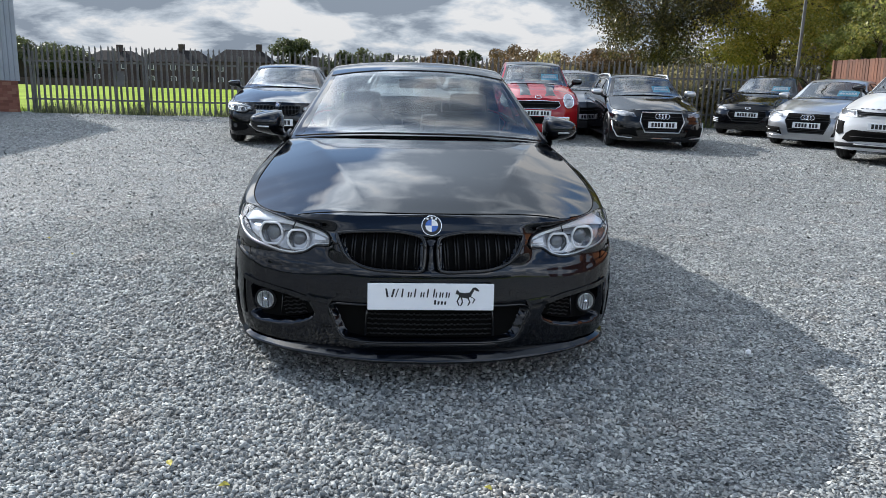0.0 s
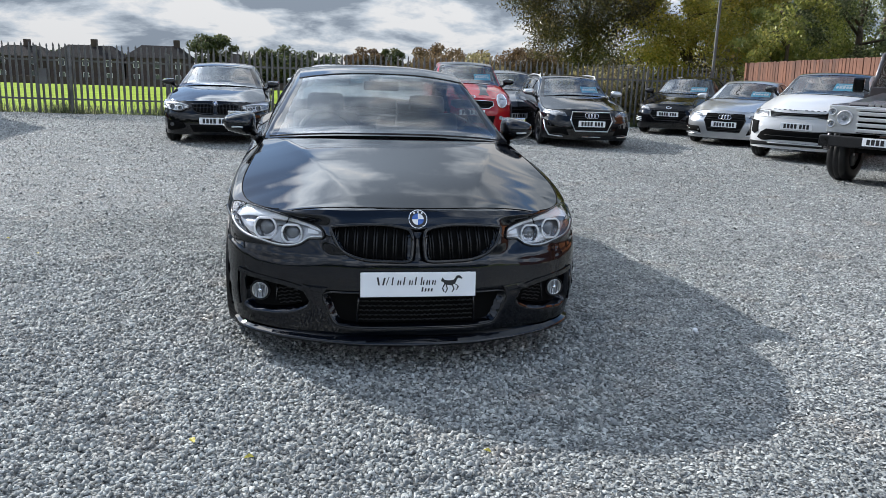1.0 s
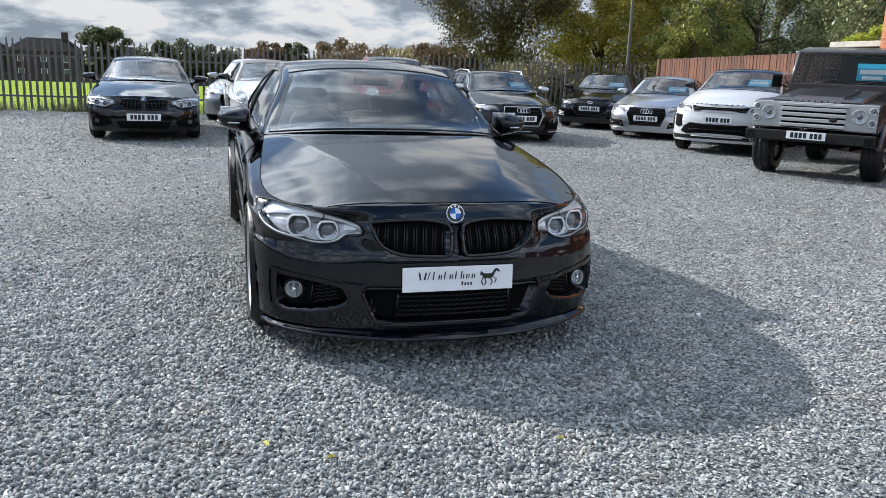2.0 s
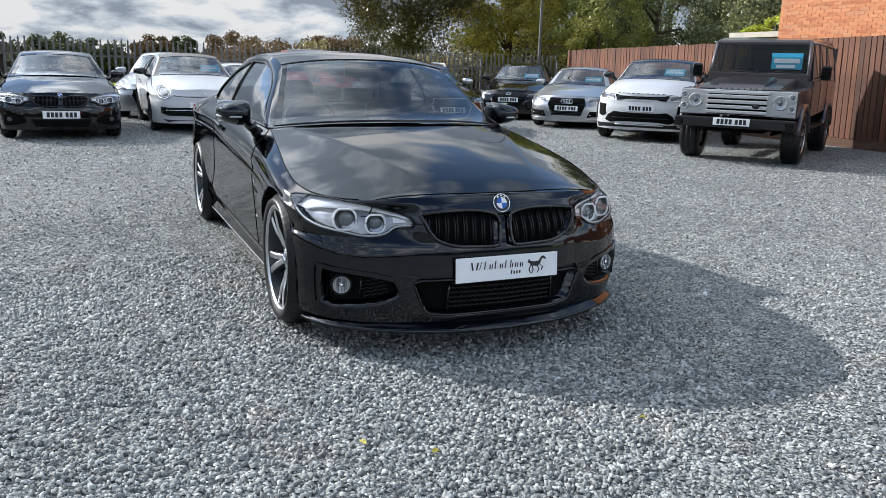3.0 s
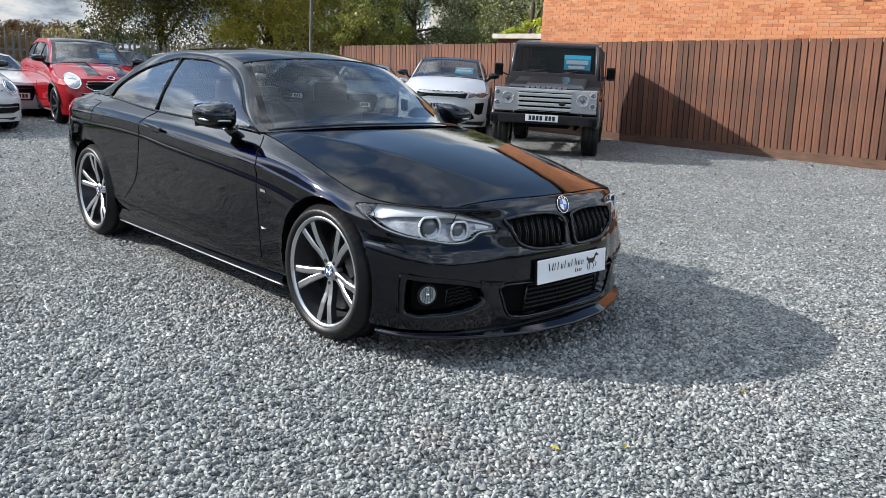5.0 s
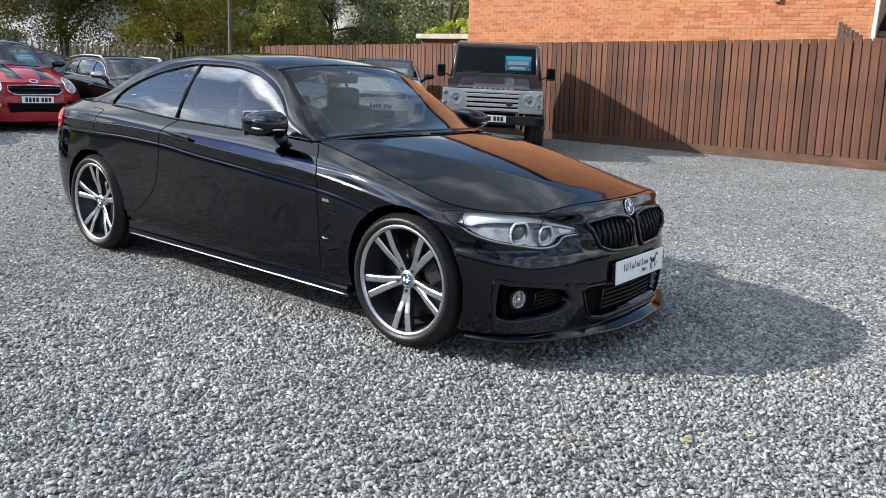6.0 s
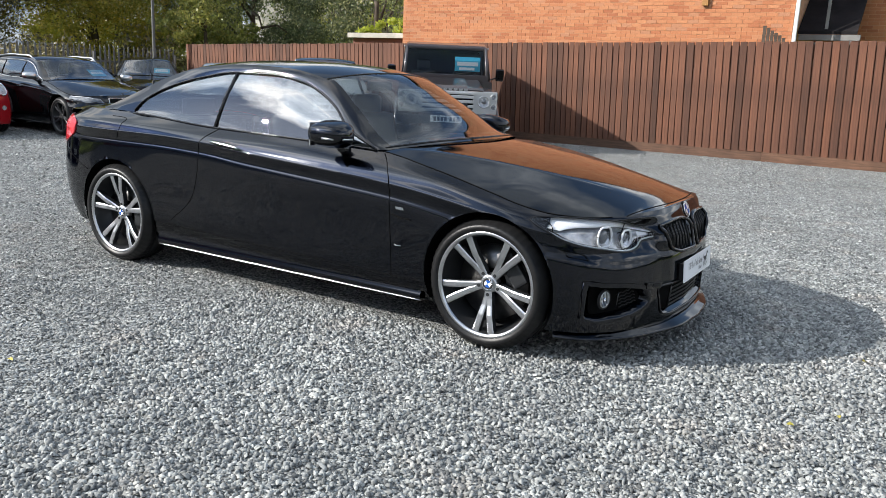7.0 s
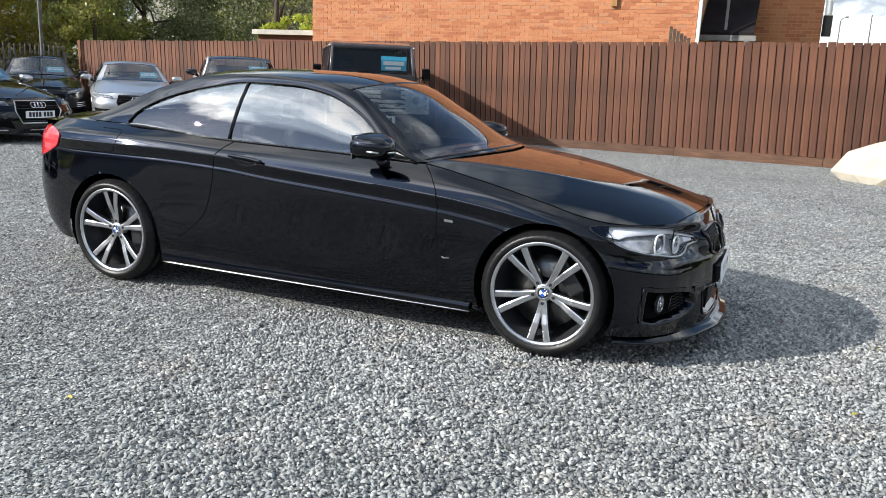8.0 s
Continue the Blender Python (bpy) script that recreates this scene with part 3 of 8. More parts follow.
def build_brick_house():
    house = thing("brick_house", "orange brick house gable with slate porch and white downpipe", "house", pose(0, 0, 0))
    x = 13.35
    box("wall", (x, 1.02, -0.1), (x + 7.5, 10.55, 5.3), M_MORTAR, house)
    # brick gable and the roof over it
    ym, ridge = 5.785, 8.4
    verts = [(x, 1.02, 5.3), (x, 10.55, 5.3), (x, ym, ridge), (x + 0.25, 1.02, 5.3), (x + 0.25, 10.55, 5.3), (x + 0.25, ym, ridge)]
    link_mesh("gable", verts, [(0, 2, 1), (3, 4, 5), (0, 3, 5, 2), (1, 2, 5, 4), (0, 1, 4, 3)], M_MORTAR, house)
    brick_wall(house, (x, 10.55, 0), (0, -1, 0), 9.53, 2.02, 5.25, M_BRICK, 300)
    z = 5.27
    while z < ridge - 0.2:
        half = 4.765 * (ridge - z - 0.075) / (ridge - 5.3)
        if half > 0.2:
            brick_wall(house, (x, ym + min(half, 4.765), 0), (0, -1, 0), 2 * min(half, 4.765), z, z + 0.0751, M_BRICK, 0, seed=int(z * 100))
        z += 0.075
    for side, yo in ((-1, 0.75), (1, 10.82)):
        v = [(x - 0.18, yo, 5.12), (x + 8, yo, 5.12), (x + 8, ym, ridge + 0.06), (x - 0.18, ym, ridge + 0.06)]
        v += [(a, b, c + 0.09) for a, b, c in v]
        link_mesh("roof", v, [(0, 1, 2, 3), (7, 6, 5, 4), (0, 4, 5, 1), (1, 5, 6, 2), (2, 6, 7, 3), (3, 7, 4, 0)], M_SLATE, house)
    box("downpipe", (x - 0.075, 0.93, 0), (x - 0.005, 1.005, 5.2), M_UPVC, house, 0.02)
    # small box lamp on the wall
    box("wall_lamp", (x - 0.075, 2.72, 2.98), (x - 0.014, 2.85, 3.2), plain("lamp_brass", (0.42, 0.22, 0.08), 0.4, 0.4, 0.1), house, 0.008)
    # porch: slate roof, beam and brackets
    verts = [(13.9, 1.0, 2.52), (13.9, -0.10, 2.52), (15.3, 1.0, 3.55), (15.3, -0.10, 3.55), (13.9, 1.0, 2.46), (13.9, -0.10, 2.46), (15.3, 1.0, 3.49), (15.3, -0.10, 3.49)]
    link_mesh("porch_roof", verts, [(0, 1, 3, 2), (5, 4, 6, 7), (0, 4, 5, 1), (0, 2, 6, 4), (1, 5, 7, 3)], M_SLATE, house)
    box("porch_beam", (13.9, -0.16, 2.34), (14.02, 0.98, 2.455), M_GREYWOOD, house, 0.006)
    box("porch_post", (13.9, -0.02, 0), (13.99, 0.08, 2.335), M_GREYWOOD, house, 0.006)
    box("porch_door", (15.36, 0.0, 0.0), (15.44, 0.9, 2.3), M_MATT, house, 0.01)
    tube("porch_brace", [(13.95, 0.95, 1.95), (13.95, 0.55, 2.37)], 0.04, M_GREYWOOD, house, 4)
    box("porch_pipe", (13.86, 0.44, 2.56), (13.895, 0.50, 5.0), M_GREYWOOD, house, 0.01)
    # the wing set back behind the porch
    box("wing_wall", (15.45, -1.42, -0.1), (21, 1.015, 5.3), M_MORTAR, house)
    brick_wall(house, (15.45, 1.0, 0), (0, -1, 0), 2.42, 2.0, 5.25, M_BRICK, 0, seed=4)
    box("wing_gutter_end", (15.3, -1.62, 2.55), (15.43, -1.43, 3.0), M_MATT, house, 0.01)
    box("wing_window", (15.44, -1.60, 3.02), (15.52, -1.45, 4.0), M_UPVC, house, 0.01)
    # fence panel leaning on the gable, its shade put into the dark board colour
    panel = thing("side_fence", "fence panel beside the house, coloured dark for the shade on it", "fence", pose(0, 0, 0))
    for k in range(6):
        y0 = 1.07 + k * 0.075
        box("board", (12.95, y0, 0.0), (12.97, y0 + 0.062, 2.32 + 0.62 * (y0 - 1.06)), M_BARK, panel)


M_FASCIA = plain("weathered_cream_fascia", (0.46, 0.43, 0.37), 0.7, 0, 0.2, 3.0)


def build_shed():
    shed = thing("flat_roof_shed", "low flat-roofed outbuilding with white fascia", "shed", pose(0, 0, 0))
    box("wall", (14.6, 10.7, -0.1), (17.5, 13.2, 2.28), M_BRICK_D, shed)
    box("fascia", (14.45, 10.62, 2.285), (17.6, 13.3, 2.42), M_FASCIA, shed, 0.006)


def build_metal_building():
    shed = thing("metal_clad_building", "grey corrugated metal workshop on a red brick plinth", "building", pose(0, 0, 0))
    x1, y0 = -9.62, 17.25
    # a plan whose end wall runs back out of sight
    plan = [(-19.5, y0), (x1, y0), (-17.0, y0 + 11), (-24.0, y0 + 11)]

    def prism(name, z0, z1, mat, grow=0.0):
        c = Vector((sum(p[0] for p in plan) / 4, sum(p[1] for p in plan) / 4))
        pts = [(Vector(p) + (Vector(p) - c).normalized() * grow) for p in plan]
        v = [(p.x, p.y, z0) for p in pts] + [(p.x, p.y, z1) for p in pts]
        link_mesh(name, v, [(3, 2, 1, 0), (4, 5, 6, 7), (0, 1, 5, 4), (1, 2, 6, 5), (2, 3, 7, 6), (3, 0, 4, 7)], mat, shed)
    prism("plinth", -0.1, 0.80, M_BRICK_D, -0.06)
    brick_wall(shed, (-19.4, y0 + 0.03, 0), (1, 0, 0), 9.72, 0.0, 0.80, M_BRICK_D, 0, seed=8, depth=0.014)
    prism("wall", 0.80, 3.5, M_CLAD, -0.03)
    verts, faces, pts, s = [], [], [], 0.0
    while s < 9.8:
        pts += [(s + u, d) for u, d in ((0.0, 0.0), (0.05, 0.0), (0.065, 0.03), (0.115, 0.03))]
        s += 0.13
    for u, d in pts:
        verts += [(-19.45 + u, y0 - d, 0.79), (-19.45 + u, y0 - d, 3.5)]
    for i in range(len(pts) - 1):
        faces.append((2 * i, 2 * i + 2, 2 * i + 3, 2 * i + 1))
    link_mesh("cladding", verts, faces, M_CLAD, shed)
    prism("eaves", 3.5, 3.58, M_CLAD, 0.06)
    # clad gable under a shallow pitched roof
    g = [(-19.5, y0, 3.581), (x1, y0, 3.581), (-14.5, y0, 8.0), (-24.0, y0 + 11, 3.581), (-17.0, y0 + 11, 3.581), (-20.5, y0 + 11, 8.0)]
    link_mesh("gable_roof", g, [(0, 1, 2), (5, 4, 3), (1, 4, 5, 2), (0, 2, 5, 3), (0, 3, 4, 1)], M_CLAD, shed)


build_metal_building()
build_brick_house()
build_shed()


def far_house(x0, x1, y, z0, eaves, ridge, chimney, hip=2.2, label="distant brick house with hipped slate roof"):
    h = thing("house", label, "house", pose(0, 0, 0), "houses beyond the field")
    box("wall", (x0, y, z0), (x1, y + 8, eaves), M_RENDER, h)
    v = [(x0 - 0.4, y - 0.4, eaves), (x1 + 0.4, y - 0.4, eaves), (x1 + 0.4, y + 8.4, eaves), (x0 - 0.4, y + 8.4, eaves), (x0 + hip, y + 4, ridge), (x1 - hip, y + 4, ridge)]
    roof = link_mesh("roof", v, [(0, 1, 5, 4), (1, 2, 5), (2, 3, 4, 5), (3, 0, 4), (3, 2, 1, 0)], M_SLATE, h)
    for c in chimney:
        box("chimney", (c - 0.5, y + 3.5, ridge - 0.6), (c + 0.5, y + 4.5, ridge + 1.1), M_RENDER, roof)
    n = max(2, int((x1 - x0) / 3.6))
    for k in range(n):
        wx = x0 + (k + 0.5) * (x1 - x0) / n
        for wz in (z0 + 1.1, z0 + 3.4):
            if wz + 1.1 < eaves:
                w = box("window", (wx - 0.5, y - 0.06, wz), (wx + 0.5, y - 0.005, wz + 1.15), M_UPVC, h)
                box("pane", (wx - 0.42, y - 0.09, wz + 0.06), (wx + 0.42, y - 0.065, wz + 1.09), M_LENS, w)


for row in ((-57.2, -47.2, 150, 1.6, 3.5, (-51.6,)), (-46.2, -34.2, 148, 1.6, 3.9, (-39.5,)), (-33.6, -22.7, 149, 2.0, 4.3, (-25.2,)), (-20, -12, 154, 1.3, 3.4, ()), (-82, -70, 150, 1.3, 4.0, (-76,))):
    far_house(row[0], row[1], row[2], -3.2, row[3], row[4], row[5])
wall_far = thing("garden_wall", "low pale garden wall and hedge across the field", "wall", pose(0, 0, 0))
box("wall", (-90, 144.0, -3.1), (60, 144.4, -1.7), M_RENDER, wall_far)


def street_lamp(x, y, h, base=0.0, head=True, label="tall slim galvanised steel lamp post"):
    p = thing("street_lamp", label, "lamp post", pose(x, y, base))
    lathe("pole", [(0, 0.06), (1.2, 0.058), (1.25, 0.046), (h, 0.032)], M_STEEL, p, 12, "z")
    if head:
        tube("arm", [(0, 0, h - 0.02), (-0.2, -0.1, h + 0.12), (-0.7, -0.3, h + 0.18)], 0.025, M_STEEL, p)
        box("lantern", (-1.2, -0.45, h + 0.12), (-0.68, -0.25, h + 0.24), M_CLAD, p, 0.03)


street_lamp(11.05, 17.62, 7.2)
street_lamp(60, -3.5, 6.6, -0.3, True, "distant street lamp against the sky")
street_lamp(60, -5.45, 7.0, -0.3, False, "distant dark pole against the sky")


M_CLIMBER = leaf_material("bright_climber_leaf", [(0.0, (0.28, 0.36, 0.04)), (0.7, (0.48, 0.55, 0.08)), (1.0, (0.62, 0.62, 0.14))])
M_PALE_WALL = plain("pale_render_wall", (0.42, 0.39, 0.38), 0.9, 0, 0.2, 0.8, 0, 0.004, 30)
M_TILE = plain("mauve_tile", (0.16, 0.115, 0.115), 0.8, 0, 0.25, 1.5, 0, 0.006, 20)


def garden_house():
    """A pale house standing behind the trees, its window and tiled side towards the yard."""
    h = thing("house", "pale rendered house with white window behind the garden trees", "house", pose(0, 0, 0))
    box("wall", (30.0, 24.6, -0.2), (38.0, 33.0, 5.6), M_PALE_WALL, h)
    box("tiled_wall", (30.4, 17.0, -0.2), (38.0, 24.596, 5.6), M_TILE, h)
    link_mesh("roof", [(29.7, 16.8, 5.6), (29.7, 33.2, 5.6), (38.3, 33.2, 5.6), (38.3, 16.8, 5.6), (34, 18.5, 8.4), (34, 31.5, 8.4)], [(0, 1, 5, 4), (1, 2, 5), (2, 3, 4, 5), (3, 0, 4), (3, 2, 1, 0)], M_SLATE, h)
    for y in (26.6, 29.6):
        w = box("window", (29.93, y, 2.75), (29.995, y + 0.95, 4.0), M_UPVC, h, 0.01)
        for k in range(2):
            box("pane", (29.915, y + 0.09 + 0.42 * k, 2.85), (29.928, y + 0.43 + 0.42 * k, 3.9), M_GLOSS, w)


garden_house()


# ---- trees ----
def tree(x, y, base, height, radius, mat, leaves, size, seed, label, low=0.25, clumps=46, squash=1.0, group="", limbs=9):
    """A tapered trunk with limbs, and a crown of many small leaves gathered in uneven clumps."""
    rng = random.Random(seed)
    nrs = np.random.RandomState(seed)
    t = thing("tree", label, "tree", pose(x, y, base), group)
    bm = bmesh.new()
    top = Vector((rng.uniform(-0.4, 0.4), rng.uniform(-0.4, 0.4), height * 0.8))
    add_tube(bm, [(0, 0, -0.1), (0.03, 0.02, height * 0.15), top * 0.5, top], [0.035 * height, 0.027 * height, 0.018 * height, 0.005 * height], 8)
    centres = []
    zc, rz = height * (1 + low) / 2, height * (1 - low) / 2
    for k in range(clumps):
        a, b, r = rng.uniform(0, math.tau), rng.uniform(-1, 1), rng.uniform(0.35, 1.0) ** 0.5
        q = math.sqrt(1 - b * b)
        c = Vector((radius * q * math.cos(a) * r, radius * squash * q * math.sin(a) * r, zc + rz * b * r))
        c += Vector((rng.gauss(0, 0.08), rng.gauss(0, 0.08), rng.gauss(0, 0.05))) * radius
        centres.append((c, radius * rng.uniform(0.18, 0.40)))
        if k < limbs:
            start = top * rng.uniform(0.25, 0.8)
            mid = start.lerp(c, 0.5) + Vector((rng.gauss(0, 0.1), rng.gauss(0, 0.1), 0.06 * height))
            add_tube(bm, [start, mid, c], [0.010 * height, 0.006 * height, 0.002 * height], 5)
    part("trunk", bm, M_BARK, t, "", True)
    which = nrs.randint(0, len(centres), leaves)
    cc = np.array([c[0][:] for c in centres])[which]
    rr = np.array([c[1] for c in centres])[which][:, None]
    d = nrs.normal(size=(leaves, 3))
    d /= np.linalg.norm(d, axis=1)[:, None]
    p = cc + d * rr * (nrs.uniform(0, 1, (leaves, 1)) ** 0.45) * np.array([1.0, 1.0, 0.75])
    n = nrs.normal(size=(leaves, 3))
    n /= np.linalg.norm(n, axis=1)[:, None]
    u = np.cross(n, nrs.normal(size=(leaves, 3)))
    u /= np.linalg.norm(u, axis=1)[:, None]
    w = np.cross(n, u)
    s = size * nrs.uniform(0.55, 1.3, (leaves, 1))
    quad = np.stack([p - u * s, p - w * s * 0.5, p + u * s, p + w * s * 0.5], axis=1).reshape(-1, 3)
    quick_mesh("crown", quad, np.arange(leaves * 4).reshape(-1, 4), mat, t)
    return t


def quick_mesh(name, verts, quads, mat, parent=None):
    me = bpy.data.meshes.new(name)
    nv, nf, k = len(verts), len(quads), quads.shape[1]
    me.vertices.add(nv)
    me.vertices.foreach_set("co", np.asarray(verts, dtype=np.float32).ravel())
    me.loops.add(nf * k)
    me.loops.foreach_set("vertex_index", quads.astype(np.int32).ravel())
    me.polygons.add(nf)
    me.polygons.foreach_set("loop_start", (np.arange(nf) * k).astype(np.int32))
    me.update(calc_edges=True)
    me.materials.append(mat)
    ob = new(name, me)
    if parent is not None:
        ob.parent = parent
    return ob


tree(10.0, 25.5, -0.3, 6.9, 2.9, M_LEAF_O, 64000, 0.05, 3, "tall olive-brown tree with thinning autumn leaves", 0.28, 80)
tree(13.2, 23.5, -0.2, 6.6, 2.7, M_LEAF_Y, 68000, 0.051, 4, "yellowing ash tree behind the palisade", 0.08, 70)
tree(17.5, 25.0, -0.2, 7.0, 3.2, M_LEAF_G, 52000, 0.055, 5, "green broadleaf tree behind the fences", 0.08, 70)
tree(17.3, 20.0, 0, 5.6, 2.2, M_LEAF_D, 44000, 0.05, 6, "dark green holly-like tree behind the timber fence", 0.05, 60)
tree(19.0, 15.8, 0, 6.2, 2.5, M_LEAF_D, 26000, 0.06, 7, "dark evergreen tree beside the house", 0.05, 60)
tree(22.5, 19.5, 0, 7.2, 3.4, M_LEAF_G, 16000, 0.07, 8, "tall green tree behind the gardens", 0.05, 60)
tree(14.3, 19.2, 0, 4.2, 1.5, M_LEAF_G, 12000, 0.06, 9, "ivy-clad bush in the fence corner", 0.02, 40)
tree(26.0, 30.0, 0, 10, 4.5, M_LEAF_D, 22000, 0.085, 10, "large dark tree behind the gardens", 0.05, 60)
tree(15.2, 12.3, 2.0, 0.85, 0.55, M_CLIMBER, 1900, 0.06, 12, "sunlit yellow-green climber on the shed roof", 0.1, 30, 2.1, "", 4)
tree(7.2, 40.0, -0.6, 2.5, 3.0, M_LEAF_B, 34000, 0.06, 14, "low brown shrubs beyond the fence", 0.0, 40)
for k, (bx, top, r, mt) in enumerate(((-18.3, 6.3, 4.2, M_LEAF_FAR), (9.5, 4.6, 4.5, M_LEAF_B), (13.5, 4.8, 3.5, M_LEAF_FAR), (24.3, 5.9, 5.0, M_LEAF_B), (34, 4.6, 6.0, M_LEAF_B), (41, 5.6, 5.5, M_LEAF_B), (47, 6.2, 5.0, M_LEAF_B), (55, 7.5, 6.5, M_LEAF_FAR), (1, 3.6, 5.0, M_LEAF_FAR), (-7, 3.9, 5.0, M_LEAF_FAR), (-62, 3.6, 6.0, M_LEAF_FAR), (-70, 4.6, 5.0, M_LEAF_FAR))):
    tree(bx, 150, -3.2, top + 3.4, r, mt, 8000, 0.25, 140 + k, "distant autumn tree on the skyline", 0.42, 34, 1.0, "trees on the skyline", 6)
# dry undergrowth behind the palisade
def undergrowth(x0, x1, n, height, mat, seed, label):
    r = np.random.RandomState(seed)
    x = r.uniform(x0, x1, n)
    top = height * (0.6 + 0.25 * np.sin(x * 1.7) + 0.2 * np.sin(x * 4.3 + 1) + 0.15 * np.sin(x * 9.1))
    p = np.stack([x, r.uniform(17.7, 20.6, n), top * r.uniform(0, 1, n) ** 0.7], axis=1)
    a, b = r.normal(size=(n, 3)) * 0.036, r.normal(size=(n, 3)) * 0.022
    tagged(quick_mesh("undergrowth", np.stack([p - a, p - b, p + a, p + b], axis=1).reshape(-1, 3), np.arange(n * 4).reshape(-1, 4), mat), label, "undergrowth", kind="stuff")


M_DRY = leaf_material("dry_bramble", [(0.0, (0.11, 0.10, 0.05)), (0.6, (0.22, 0.20, 0.10)), (1.0, (0.34, 0.29, 0.17))])
undergrowth(3.2, 11.6, 38000, 1.75, M_DRY, 61, "tangled dry brambles behind the palisade fence")
undergrowth(8.5, 14.5, 14000, 2.1, M_LEAF_O, 62, "olive ivy and brambles by the fence corner")
# a hedge-like belt of far woods closing the horizon
hedge_rng = np.random.RandomState(77)
hx = hedge_rng.uniform(-140, 140, 16000)
hz = -3.2 + (4.7 + 0.9 * np.sin(hx * 0.11) + 0.6 * np.sin(hx * 0.37 + 1.0)) * hedge_rng.uniform(0, 1, 16000) ** 0.8
# the same belt goes on round the other sides of the place
wx, wy = hedge_rng.uniform(-75, 60, 9000), np.full(9000, -62.0)
wx[:5000], wy[:5000] = -68.0, hedge_rng.uniform(-65, 110, 5000)
wp = np.stack([wx + hedge_rng.uniform(-3, 3, 9000), wy + hedge_rng.uniform(-3, 3, 9000), (5.0 + 1.2 * np.sin((wx + wy) * 0.17)) * hedge_rng.uniform(0, 1, 9000) ** 0.8], axis=1)
wa, wb = hedge_rng.normal(size=(9000, 3)) * 0.7, hedge_rng.normal(size=(9000, 3)) * 0.5
tagged(quick_mesh("far_hedge", np.stack([wp - wa, wp - wb, wp + wa, wp + wb], axis=1).reshape(-1, 3), np.arange(36000).reshape(-1, 4), M_LEAF_FAR), "belt of dark trees round the yard", "woods", kind="stuff")
hp = np.stack([hx, 165 + hedge_rng.uniform(-3, 3, 16000), hz], axis=1)
ha = hedge_rng.normal(size=(16000, 3)) * 0.55
hb = hedge_rng.normal(size=(16000, 3)) * 0.4
tagged(quick_mesh("far_woods", np.stack([hp - ha, hp - hb, hp + ha, hp + hb], axis=1).reshape(-1, 3), np.arange(64000).reshape(-1, 4), M_LEAF_FAR), "belt of dark trees closing the horizon", "woods", kind="stuff")


# ---- cars: shared tools ----
from mathutils.bvhtree import BVHTree
from mathutils.geometry import delaunay_2d_cdt


def curve2(points, closed=True, n=6):
    """A smooth line through 2D points."""
    m, out = len(points), []
    for i in range(m if closed else m - 1):
        p0 = points[(i - 1) % m] if closed or i > 0 else points[0]
        p1, p2 = points[i], points[(i + 1) % m]
        p3 = points[(i + 2) % m] if closed or i + 2 < m else points[-1]
        for k in range(n):
            t = k / n
            out.append(tuple(0.5 * (2 * b + (c - a) * t + (2 * a - 5 * b + 4 * c - d) * t * t + (3 * b - a - 3 * c + d) * t**3) for a, b, c, d in zip(p0, p1, p2, p3)))
    if not closed:
        out.append(tuple(points[-1]))
    return out


def inside(p, poly):
    c = False
    for (x0, y0), (x1, y1) in zip(poly, poly[1:] + poly[:1]):
        if (y0 > p[1]) != (y1 > p[1]) and p[0] < (x1 - x0) * (p[1] - y0) / (y1 - y0) + x0:
            c = not c
    return c


